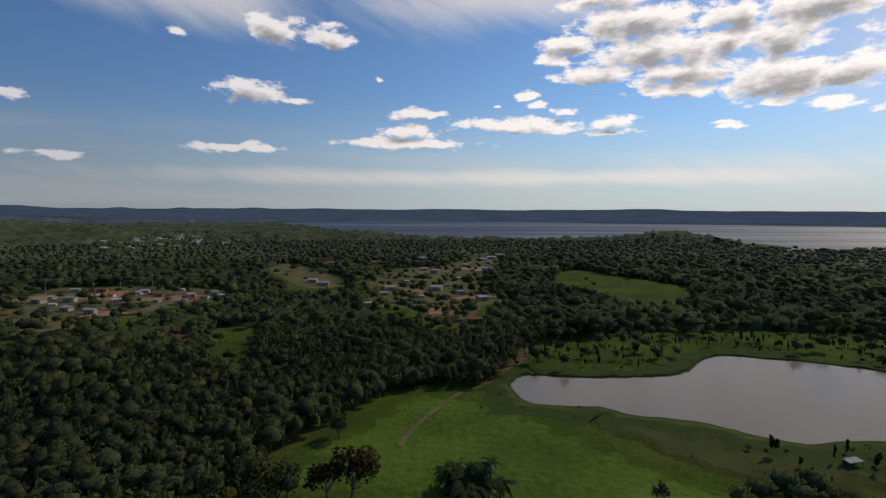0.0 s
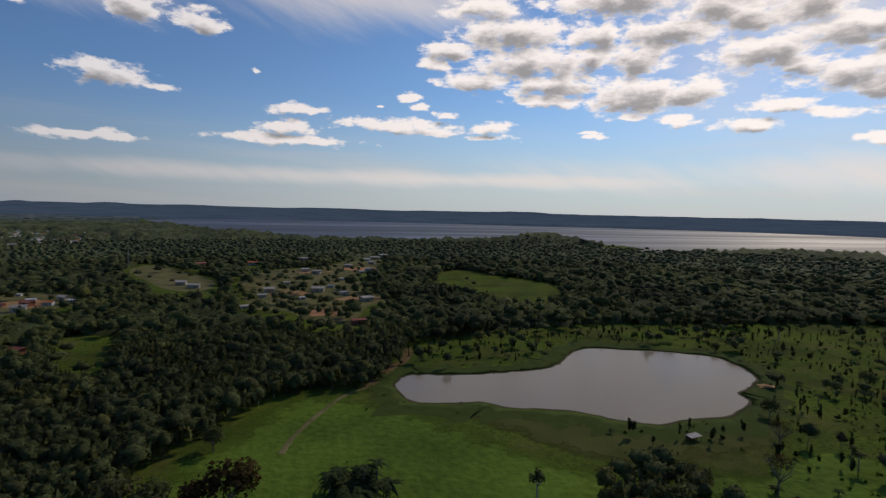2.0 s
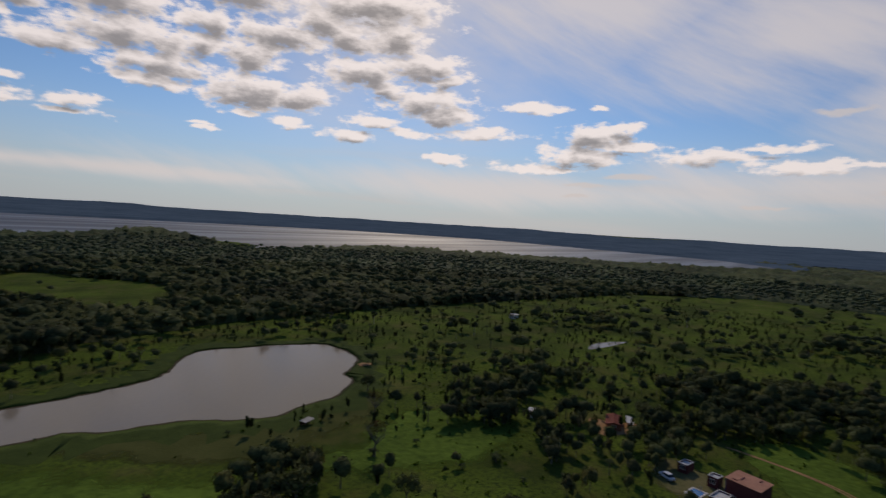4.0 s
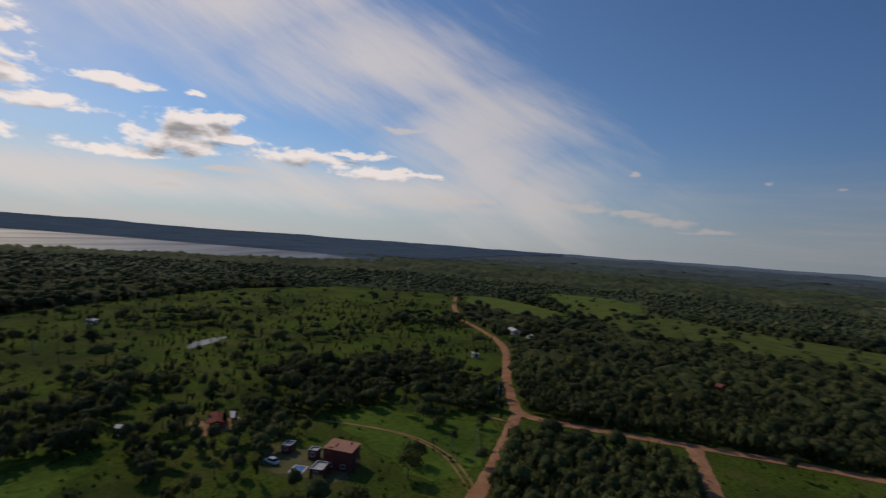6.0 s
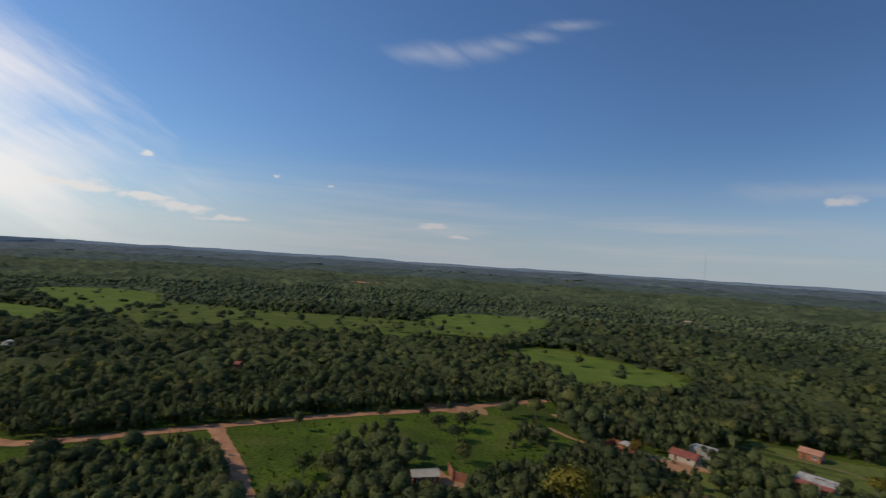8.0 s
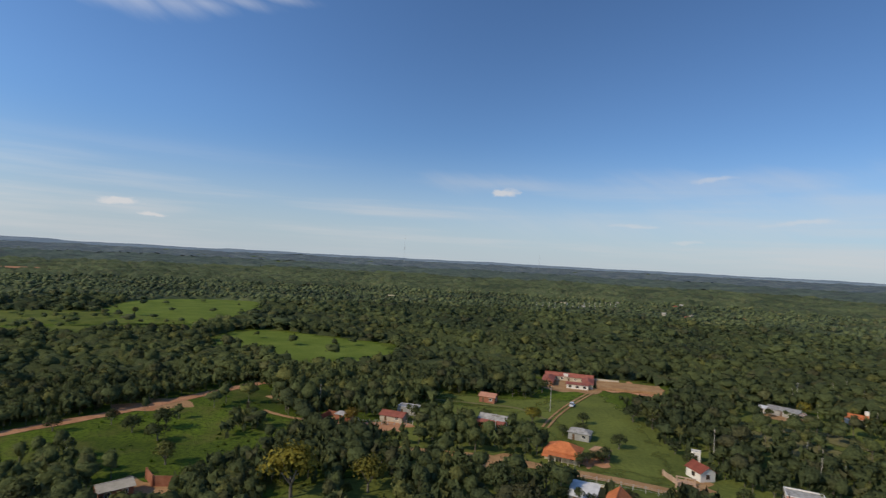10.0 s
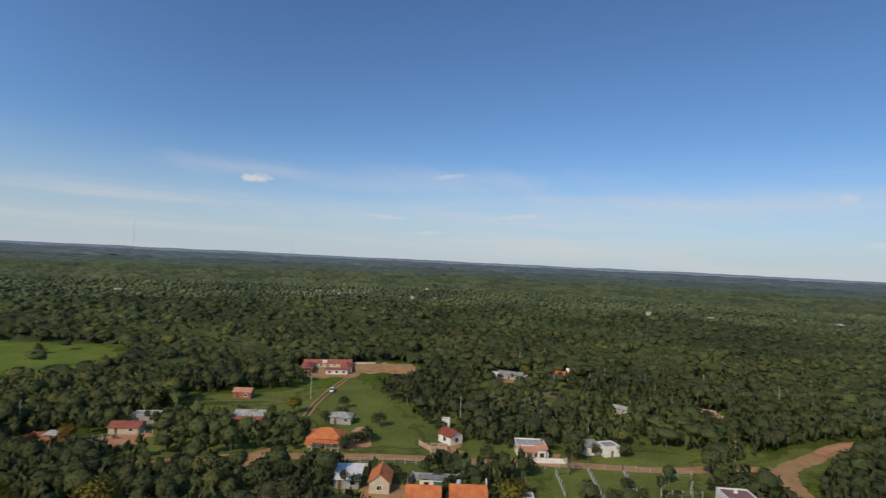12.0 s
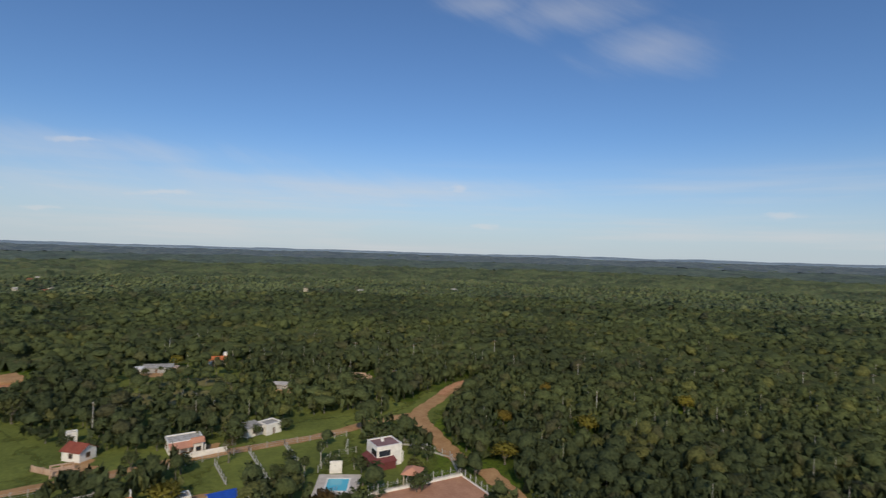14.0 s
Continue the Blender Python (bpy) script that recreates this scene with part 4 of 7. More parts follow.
tagged(north, "low wooded hills at the horizon with blue haze in their colour", "hills", kind="structure")
tagged(more, "low wooded hills at the horizon with blue haze in their colour", "hills", kind="structure")
tagged(hills, "low wooded hills at the horizon with blue haze in their colour", "hills", kind="structure")


def canopy_top(x, y):
    return land(x, y) + 3.0 + 1.5 * wavy(x, y, 9.0, 0.4) + 3.0 * wavy(x, y, 61.0, 2.2) + np.random.default_rng(8).uniform(-3.5, 3.5, x.shape)


# ---- woods ----
rng = np.random.default_rng(11)


def leaf_cards(rng, count, crown, size, blobs, corners=4):
    """Small leaf sprays over the lobes of a crown (half width, half height, middle height)."""
    rx, rz, mid = crown
    lobes = rng.normal(size=(blobs, 3))
    lobes /= np.linalg.norm(lobes, axis=1)[:, None]
    lobes[:, 2] = np.abs(lobes[:, 2]) * 1.15 - 0.5
    lobes *= rng.uniform(0.45, 0.68, (blobs, 1))
    radius = rng.uniform(0.34, 0.55, blobs)
    which = rng.integers(0, blobs, count)
    way = rng.normal(size=(count, 3)) + (0, 0, 0.45)
    way /= np.linalg.norm(way, axis=1)[:, None]
    at = lobes[which] + way * radius[which, None] * rng.uniform(0.62, 1.12, (count, 1))
    at *= (rx, rx, rz)
    at[:, 2] += mid
    facing = way + rng.normal(size=(count, 3)) * 0.42
    facing /= np.linalg.norm(facing, axis=1)[:, None]
    u = np.cross(facing, rng.normal(size=(count, 3)))
    u /= np.linalg.norm(u, axis=1)[:, None]
    v = np.cross(facing, u)
    s = size * rng.uniform(0.6, 1.35, (count, 1)) / 2
    bend = facing * s * 0.35
    if corners == 3:
        sprays = np.stack([at - u * s - v * s * 0.6 - bend, at + u * s - v * s * 0.6 - bend, at + v * s * 1.1], 1)
    else:
        sprays = np.stack([at - u * s - bend, at - v * s * 0.8, at + u * s - bend, at + v * s * 0.8], 1)
    round_off = way * 0.55 + (at - (0, 0, mid)) / (rx, rx, rz) * 0.8 + (0, 0, 0.25) + facing * 0.18
    round_off /= np.linalg.norm(round_off, axis=1)[:, None]
    return sprays.reshape(-1, 3), np.arange(count * corners).reshape(-1, corners), np.repeat(round_off, corners, axis=0)


def crown_tree(rng, crown, blobs, rings, sides, sprays, size):
    """A crown of merged leafy lobes with an uneven skin and loose sprays standing out of it."""
    half = np.array((crown[0], crown[0], crown[1]))
    lobes = rng.normal(size=(blobs, 3))
    lobes[:, 2] = np.abs(lobes[:, 2]) * 0.9 - 0.25
    lobes *= rng.uniform(0.42, 0.66, (blobs, 1)) / np.linalg.norm(lobes, axis=1)[:, None]
    radius = rng.uniform(0.30, 0.48, blobs)

    def reach(way):
        along = way @ lobes.T
        inner = along ** 2 - ((lobes ** 2).sum(1) - radius ** 2)
        return np.maximum(np.where(inner > 0, along + np.sqrt(np.maximum(inner, 0)), 0).max(1), 0.42)

    ways = [(0.0, 0.0, 1.0)]
    for i in range(1, rings + 1):
        tip = math.radians(118) * i / rings
        ways += [(math.sin(tip) * math.cos(a), math.sin(tip) * math.sin(a), math.cos(tip)) for a in (np.arange(sides) + 0.5 * (i % 2)) * 2 * math.pi / sides]
    ways = np.array(ways)
    skin = ways * (reach(ways) * rng.uniform(0.74, 1.06, len(ways)))[:, None]
    faces = [(0, 1 + k, 1 + (k + 1) % sides) for k in range(sides)]
    for i in range(rings - 1):
        for k in range(sides):
            a, b = 1 + i * sides + k, 1 + i * sides + (k + 1) % sides
            faces += [(a, a + sides, b), (b, a + sides, b + sides)]
    faces = np.array(faces)
    verts = skin * half
    flat = np.cross(verts[faces[:, 1]] - verts[faces[:, 0]], verts[faces[:, 2]] - verts[faces[:, 0]])
    normals = np.zeros_like(verts)
    for k in range(3):
        np.add.at(normals, faces[:, k], flat)
    normals /= np.linalg.norm(normals, axis=1)[:, None]
    normals = normals * 0.7 + ways * 0.35 + (0, 0, 0.2)
    if sprays:
        out = rng.normal(size=(sprays, 3)) + (0, 0, 0.5)
        out /= np.linalg.norm(out, axis=1)[:, None]
        at = out * (reach(out) * rng.uniform(0.84, 1.14, sprays))[:, None] * half
        facing = out + rng.normal(size=(sprays, 3)) * 0.5
        u = np.cross(facing, rng.normal(size=(sprays, 3)))
        u /= np.linalg.norm(u, axis=1)[:, None]
        v = np.cross(facing, u)
        v /= np.linalg.norm(v, axis=1)[:, None]
        w = size * rng.uniform(0.6, 1.35, (sprays, 1)) / 2
        tips = np.stack([at - u * w - v * w * 0.6, at + u * w - v * w * 0.6, at + v * w * 1.1], 1).reshape(-1, 3)
        faces = np.concatenate([faces, len(verts) + np.arange(sprays * 3).reshape(-1, 3)])
        verts = np.concatenate([verts, tips])
        normals = np.concatenate([normals, np.repeat(out + (0, 0, 0.3), 3, axis=0)])
    return verts + (0, 0, crown[2]), faces, normals / np.linalg.norm(normals, axis=1)[:, None]


def stem(height, r):
    """A three-sided trunk."""
    verts = [(k * r * math.cos(a), k * r * math.sin(a), z) for z, k in ((-0.2, 1), (height, 0.5)) for a in (0, 2.1, 4.2)]
    return np.array(verts), np.array([(i, (i + 1) % 3, 3 + (i + 1) % 3, 3 + i) for i in range(3)]), np.array([(v[0], v[1], 0.01) for v in verts]) / r


def plant(models, spots, turns, sizes, which):
    """Sets models down at many spots; returns joined corners, faces and normals."""
    all_v, all_f, all_n, all_t, base = [], [], [], [], 0
    for k, (v, f, nrm) in enumerate(models):
        pick = np.flatnonzero(which == k)
        if not len(pick):
            continue
        c, s = np.cos(turns[pick])[:, None], np.sin(turns[pick])[:, None]
        size = sizes[pick]
        x = (v[:, 0] * c - v[:, 1] * s) * size[:, :1] + spots[pick, :1]
        y = (v[:, 0] * s + v[:, 1] * c) * size[:, :1] + spots[pick, 1:2]
        z = v[:, 2] * size[:, 1:] + spots[pick, 2:]
        all_v.append(np.stack([x, y, z], -1).reshape(-1, 3))
        all_n.append(np.stack([nrm[:, 0] * c - nrm[:, 1] * s, nrm[:, 0] * s + nrm[:, 1] * c, nrm[:, 2] + 0 * c], -1).reshape(-1, 3))
        all_t.append(np.repeat((spots[pick, 0] * 7.31 + spots[pick, 1] * 3.17) % 1.0, len(v)))
        step = np.arange(len(pick))[:, None, None] * len(v)
        all_f.append((f[None] + step + base).reshape(-1, f.shape[1]))
        base += len(pick) * len(v)
    return np.concatenate(all_v), np.concatenate(all_f), np.concatenate(all_n), np.concatenate(all_t)


def jittered(r0, r1, step, rng):
    """Uneven grid of spots in a ring."""
    g = np.arange(-r1, r1, step)
    x, y = [a.ravel() + rng.uniform(-0.46, 0.46, a.size) * step for a in np.meshgrid(g, g)]
    d = np.hypot(x, y)
    a = np.degrees(np.arctan2(x, y)) % 360
    keep = (d >= r0) & (d < r1) & ((a < 278) | (a > 316))
    return x[keep], y[keep]


# open grass before the junction and the houses along the village road
OPEN_SPOTS = [(150, -34, 7.5), (140, -30.5, 6), (-44, -124, 9), (-50, -121, 7), (-9.5, -130.5, 6)]


def woods_chance(x, y, margin):
    """How likely a tree is at each spot."""
    chance = np.ones(len(x))
    chance[inside(x, y, SETTLED)] = 0.58
    savanna = inside(x, y, SAVANNA)
    chance[savanna] = np.clip(0.05 + 0.13 * wavy(x[savanna], y[savanna], 13, 3.3), 0.01, 0.2)
    chance[savanna & (x < 104) & (y > 84) & (y < 150)] = 0
    for name, poly in CLEARINGS.items():
        poly = rounded(poly, 4, True)
        open_here = inside(x, y, poly)
        if math.hypot(*poly[0]) > 175:
            for k in (0.88, 0.92, 0.96):
                open_here |= inside(x / k, y / k, poly)
        chance[open_here] = {"town": 0.45, "west_village": 0.30, "cottage_glade": 0.26, "north_village": 0.30, "fenced_lots": 0.03, "hill_field": 0.07, "long_meadow": 0.05, "sparse_meadow": 0.13}.get(name, 0.02)
    for wood in WOODS:
        here = inside(x, y, rounded(wood, 4, True))
        chance[here] = 0.97 if math.hypot(*wood[0]) < 100 else np.clip(0.52 + 0.55 * wavy(x[here], y[here], 9, 1.7), 0.10, 0.95)
    patchy = wavy(x, y, 40, 5.5)
    chance[(patchy > 0.95) & (np.hypot(x, y) > 330)] *= 0.25
    chance[(wavy(x, y, 17, 2.7) > 0.88) & (np.hypot(x, y) > 260) & (y < 100)] *= 0.15
    for width, _, line in ROADS.values():
        chance[off_line(x, y, line) < width / 2 + margin] = 0
    chance[off_line(x, y, WHEEL_TRACK) < 1.5 + margin] = 0
    chance[inside(x, y, POND_SHORE) | (off_line(x, y, POND_SHORE) < 4 + margin)] = 0
    for cx, cy, r in YARDS:
        k = 1 - 5 / math.hypot(cx, cy)
        chance[(np.hypot(x - cx, y - cy) < r * 0.8 + margin * 0.5) | (np.hypot(x - cx * k, y - cy * k) < r * 0.7)] = 0
    for cx, cy, r in BUILT:
        chance[np.hypot(x - cx, y - cy) < r + margin * 0.6] = 0
        if r > 2:
            far = math.hypot(cx, cy)
            for gap in np.arange(4.5, 0.085 * far if 210 < far < 600 else 12.5 if far < 210 else 5, 4):
                k = 1 - gap / far
                chance[np.hypot(x - cx * k, y - cy * k) < r * 0.9] = 0
    k = 1 + 3.5 / np.maximum(np.hypot(x, y), 1)
    for name in ("main_road", "lower_road", "junction_curve", "bend_road", "village_road", "school_lane", "side_road", "cross_road"):
        for reach in (1.0, 1 + 4.0 / np.maximum(np.hypot(x, y), 1)) if name == "main_road" else (1.0, 1 + 5.0 / np.maximum(np.hypot(x, y), 1), 1 + 9.0 / np.maximum(np.hypot(x, y), 1)) if name == "junction_curve" else (1.0,):
            chance[off_line(x * k * reach, y * k * reach, ROADS[name][2]) < (2.8 if name == "main_road" else 1.5)] = 0
    bend = [(166, -34.5), (160, -37), (156, -42), (151, -54), (146.4, -66), (141, -79.5)]
    for ahead in (4.0, 8.0, 12.0, 16.0):
        k = 1 + ahead / np.maximum(np.hypot(x, y), 1)
        chance[off_line(x * k, y * k, bend) < 2.3] = 0
    chance[inside(x, y, NEAR_SHORE + FAR_SHORE)] = 0
    chance[np.hypot(x - 237, y - 90) < 17] *= 0.1
    for cx, cy, r in OPEN_SPOTS:
        chance[np.hypot(x - cx, y - cy) < r] = 0
    chance[np.hypot((x - 735) / 1.6, y + 705) < 52] = 0
    return chance


def wooded(x, y, rng, margin):
    """Which spots carry trees."""
    return rng.uniform(size=len(x)) < woods_chance(x, y, margin)


def stand_of_trees(name, label, r0, r1, step, margin, models, mats, size, singles=0):
    x, y = jittered(r0, r1, step, rng)
    keep = wooded(x, y, rng, margin)
    x, y = x[keep], y[keep]
    if singles:
        order = np.argsort(np.hypot(x, y))
        for i in order[:singles]:
            kind = rng.choice(["round", "wide", "slim", "russet", "yellow"], p=[0.5, 0.28, 0.12, 0.06, 0.04])
            ob = copy_thing(protos[str(kind)], pose(x[i], y[i], 0, 0, 0, rng.uniform(0, 360)))
            s = rng.uniform(0.62, 1.0)
            ob.scale = (s, s, s * rng.uniform(0.9, 1.15))
        x, y = x[order[singles:]], y[order[singles:]]
    n = len(x)
    spots = np.stack([x, y, land(x, y)], 1)
    turns = rng.uniform(0, 6.28, n)
    grow = 0.90 + 0.24 * wavy(x, y, 19, 1.0)[:, None] + 0.12 * wavy(x, y, 6.5, 2.0)[:, None]
    share = rng.uniform(size=n) ** 1.9
    spans = [lo + (hi - lo) * share for lo, hi in size]
    sizes = np.stack(spans, 1) * rng.uniform(0.9, 1.1, (n, 2)) * grow
    kinds = rng.integers(0, len(models[0]), n)
    for k, (group, mat) in enumerate(zip(models, mats)):
        ob = leafy(name, plant(group, spots, turns, sizes, kinds), mat)
        tagged(ob, label if k == 0 else "shaded inner branches of the " + name, "woods", kind="stuff")
    return n


crowns = [(3.1, 2.7, 3.9), (2.6, 3.0, 4.3), (3.5, 2.4, 3.8), (2.3, 2.5, 3.6), (2.9, 3.3, 4.7)]
NEAR_MODELS = [crown_tree(rng, c, 13, 5, 8, 130, 0.54) for c in crowns]
NEXT_MODELS = [crown_tree(rng, c, 12, 4, 7, 76, 0.66) for c in crowns]
MID_MODELS = [crown_tree(rng, c, 10, 4, 7, 46, 0.95) for c in crowns]
DISTANT_MODELS = [crown_tree(rng, c, 6, 2, 5, 0, 1.0) for c in crowns]
OUTER_MODELS = [crown_tree(rng, c, 8, 3, 6, 14, 1.3) for c in crowns]
BUSHES = [leaf_cards(rng, 9, (1.5, 1.2, 1.1), 1.2, 4, 3) for _ in range(5)]
STEMS = [stem(c[2], 0.16) for c in crowns]

# ---- buildings ----


def wall(parent, start, end, z0, height, openings, mat, name="wall", thick=0.22):
    """A straight wall with openings through it (from, to, sill, head), windows and doors set into them."""
    a, b = Vector(start), Vector(end)
    length = (b - a).length
    m = Matrix.Translation((a.x, a.y, z0)) @ Matrix.Rotation(math.atan2(b.y - a.y, b.x - a.x), 4, "Z")
    bm, at = bmesh.new(), 0.0
    for x0, x1, s, h, _ in sorted(openings):
        if x0 > at:
            add_box(bm, at, x0, -thick, 0, 0, height)
        if s > 0:
            add_box(bm, x0, x1, -thick, 0, 0, s)
        if h < height:
            add_box(bm, x0, x1, -thick, 0, h, height)
        at = x1
    if at < length:
        add_box(bm, at, length, -thick, 0, 0, height)
    bmesh.ops.remove_doubles(bm, verts=bm.verts, dist=1e-4)
    bmesh.ops.transform(bm, matrix=m, verts=bm.verts)
    made = part(name, bm, mat, parent)
    for x0, x1, s, h, what in openings:
        if what == "door":
            bm = box(x0 + 0.03, x1 - 0.03, -thick * 0.6, -thick * 0.35, s + 0.02, h - 0.03, 0.01)
            bmesh.ops.transform(bm, matrix=m, verts=bm.verts)
            part("door", bm, WOOD, parent)
        elif what == "window":
            bm = bmesh.new()
            for q in ((x0 - 0.05, x0 + 0.06, s, h), (x1 - 0.06, x1 + 0.05, s, h), (x0, x1, s - 0.06, s + 0.06), (x0, x1, h - 0.06, h + 0.06), ((x0 + x1) / 2 - 0.03, (x0 + x1) / 2 + 0.03, s, h)):
                add_box(bm, q[0], q[1], -thick * 0.7, 0.04, q[2], q[3])
            bmesh.ops.transform(bm, matrix=m, verts=bm.verts)
            frame_part = part("window", bm, PLASTER if mat is not PLASTER else WOOD, parent)
            bm = box(x0 + 0.05, x1 - 0.05, -thick * 0.5, -thick * 0.42, s + 0.05, h - 0.05)
            bmesh.ops.transform(bm, matrix=m, verts=bm.verts)
            part("pane", bm, GLASS, frame_part)
    return made


def spaced(length, head, door=False, every=3.2, big=1.3):
    """Windows at even steps along a wall, with a door in the first bay."""
    n = max(1, int(length / every))
    out = []
    for i in range(n):
        c = length * (i + 0.5) / n
        if door and i == n // 2:
            out.append((c - 0.45, c + 0.45, 0.0, 2.05, "door"))
        else:
            out.append((c - big / 2, c + big / 2, 0.95, min(2.1, head - 0.25), "window"))
    return out


def slab(points, thick):
    """A thick plate over a convex outline in space."""
    bm = bmesh.new()
    low, up = [bm.verts.new(p) for p in points], [bm.verts.new((p[0], p[1], p[2] + thick)) for p in points]
    bm.faces.new(up)
    bm.faces.new(low[::-1])
    n = len(points)
    for i in range(n):
        bm.faces.new((low[i], low[(i + 1) % n], up[(i + 1) % n], up[i]))
    bmesh.ops.recalc_face_normals(bm, faces=bm.faces)
    return bm


def join(*many):
    out = bmesh.new()
    for bm in many:
        me = bpy.data.meshes.new("joined")
        bm.to_mesh(me)
        bm.free()
        out.from_mesh(me)
        bpy.data.meshes.remove(me)
    return out


def roof_on(parent, cx, cy, w, d, z, kind, mat, wall_mat, rise, over=0.45):
    x0, x1, y0, y1 = cx - w / 2 - over, cx + w / 2 + over, cy - d / 2 - over, cy + d / 2 + over
    t = 0.10
    if kind == "gable":
        drop = rise * over / (d / 2)
        part("roof", join(slab([(x0, y0, z - drop), (x1, y0, z - drop), (x1, cy, z + rise), (x0, cy, z + rise)], t),
                          slab([(x0, cy, z + rise + 0.004), (x1, cy, z + rise + 0.004), (x1, y1, z - drop), (x0, y1, z - drop)], t)), mat, parent)
        part("ridge", box(x0, x1, cy - 0.14, cy + 0.14, z + rise + t * 0.6, z + rise + t + 0.08, 0.03), mat, parent)
        for gx in (cx - w / 2 + 0.1, cx + w / 2 - 0.1):
            bm = bmesh.new()
            tri = [(cy - d / 2, z), (cy + d / 2, z), (cy, z + rise)]
            a, b = [bm.verts.new((gx - 0.1, q[0], q[1])) for q in tri], [bm.verts.new((gx + 0.1, q[0], q[1])) for q in tri]
            bm.faces.new(a), bm.faces.new(b[::-1])
            for i in range(3):
                bm.faces.new((a[i], b[i], b[(i + 1) % 3], a[(i + 1) % 3]))
            bmesh.ops.recalc_face_normals(bm, faces=bm.faces)
            part("gable", bm, wall_mat, parent)
    elif kind == "hip":
        k = min(w, d) / 2 * 0.95
        if w >= d:
            r0, r1 = (cx - w / 2 + k, cy), (cx + w / 2 - k, cy)
        else:
            r0, r1 = (cx, cy - d / 2 + k), (cx, cy + d / 2 - k)
        za, zb = z - 0.12, z + rise
        A, B, C, D = (x0, y0, za), (x1, y0, za), (x1, y1, za), (x0, y1, za)
        R, S = (*r0, zb), (*r1, zb)
        bm = bmesh.new()
        for lift in (0, t):
            va = [bm.verts.new((p[0], p[1], p[2] + lift)) for p in (A, B, C, D, R, S)]
            quads = ((0, 1, 5, 4), (1, 2, 5), (2, 3, 4, 5), (3, 0, 4)) if w >= d else ((0, 1, 4), (1, 2, 5, 4), (2, 3, 5), (3, 0, 4, 5))
            for q in quads:
                bm.faces.new([va[i] for i in q])
            if lift == 0:
                low = va
        for i in range(4):
            bm.faces.new((low[i], low[(i + 1) % 4], va[(i + 1) % 4], va[i]))
        bmesh.ops.recalc_face_normals(bm, faces=bm.faces)
        part("roof", bm, mat, parent)
    elif kind == "shed":
        part("roof", slab([(x0, y0, z), (x1, y0, z), (x1, y1, z + rise), (x0, y1, z + rise)], 0.08), mat, parent)
    else:
        part("roof", box(cx - w / 2 + 0.22, cx + w / 2 - 0.22, cy - d / 2 + 0.22, cy + d / 2 - 0.22, z - 0.45, z - 0.25), mat, parent)
        cap = bmesh.new()
        for q in ((cx - w / 2, cx + w / 2, cy - d / 2, cy - d / 2 + 0.24), (cx - w / 2, cx + w / 2, cy + d / 2 - 0.24, cy + d / 2),
                  (cx - w / 2, cx - w / 2 + 0.24, cy - d / 2 + 0.24, cy + d / 2 - 0.24), (cx + w / 2 - 0.24, cx + w / 2, cy - d / 2 + 0.24, cy + d / 2 - 0.24)):
            add_box(cap, *q, z + 0.003, z + 0.09)
        part("coping", cap, ROOF_WHITE, parent)


def wing(parent, cx, cy, w, d, h, kind, roof_mat, wall_mat, rise=1.2, door=True, z=0.0, every=3.2, over=0.45, back_mat=None):
    """Four walls with their openings, a floor and a roof."""
    xs, ys = (cx - w / 2, cx + w / 2), (cy - d / 2, cy + d / 2)
    wall(parent, (xs[1], ys[0]), (xs[0], ys[0]), z, h, spaced(w, h, door, every), wall_mat)
    wall(parent, (xs[0], ys[1]), (xs[1], ys[1]), z, h, spaced(w, h, False, every), back_mat or wall_mat)
    wall(parent, (xs[0], ys[0] + 0.22), (xs[0], ys[1] - 0.22), z, h, spaced(d - 0.44, h, False, every + 1), wall_mat)
    wall(parent, (xs[1], ys[1] - 0.22), (xs[1], ys[0] + 0.22), z, h, spaced(d - 0.44, h, False, every + 1), back_mat or wall_mat)
    part("floor", box(xs[0] + 0.2, xs[1] - 0.2, ys[0] + 0.2, ys[1] - 0.2, z - 0.05, z + 0.06), DARK, parent)
    roof_on(parent, cx, cy, w, d, z + h, kind, roof_mat, wall_mat, rise, over)


BUILT = []


def house(x, y, turn, w, d, h, kind, roof_mat, wall_mat, label, rise=1.3, name="house", category="house", **more):
    ob = tagged(thing(name, x, y, turn), label, category)
    wing(ob, 0, 0, w, d, h, kind, roof_mat, wall_mat, rise, **more)
    ob.scale = (0.78, 0.78, 0.82)
    BUILT.append((x, y, max(w, d) * 0.5))
    return ob


def porch(parent, x0, x1, y0, y1, h, mat, posts=3):
    """A lean-to on posts."""
    part("porch_roof", slab([(x0, y0, h - 0.35), (x1, y0, h - 0.35), (x1, y1, h), (x0, y1, h)], 0.08), mat, parent)
    for i in range(posts):
        px = x0 + 0.15 + (x1 - x0 - 0.3) * i / (posts - 1)
        part("post", box(px - 0.1, px + 0.1, y0 + 0.1, y0 + 0.3, 0, h - 0.33), CREAM, parent)


def yard_wall(points, h, mat, label):
    x0, y0 = points[0]
    ob = tagged(thing("yard_wall", x0, y0), label, "wall")
    for a, b in zip(points, points[1:]):
        wall(ob, (a[0] - x0, a[1] - y0), (b[0] - x0, b[1] - y0), 0, h, [], mat, "wall_panel", 0.16)
        part("pier", box(b[0] - x0 - 0.16, b[0] - x0 + 0.16, b[1] - y0 - 0.16, b[1] - y0 + 0.16, 0, h + 0.2), mat, ob)
    return ob


ALONG, FACING = -18.0, 162.0

# school round a courtyard
ob = tagged(thing("school", -21.0, -227.0, 172), "long red-roofed school round a courtyard with white walls", "school")
wing(ob, 0, 9.0, 23, 5.6, 3.1, "gable", ROOF_RED, CREAM, 1.5)
wing(ob, -9.4, -1.4, 5.2, 14.6, 3.0, "hip", ROOF_RED, BRICK, 1.4, door=False)
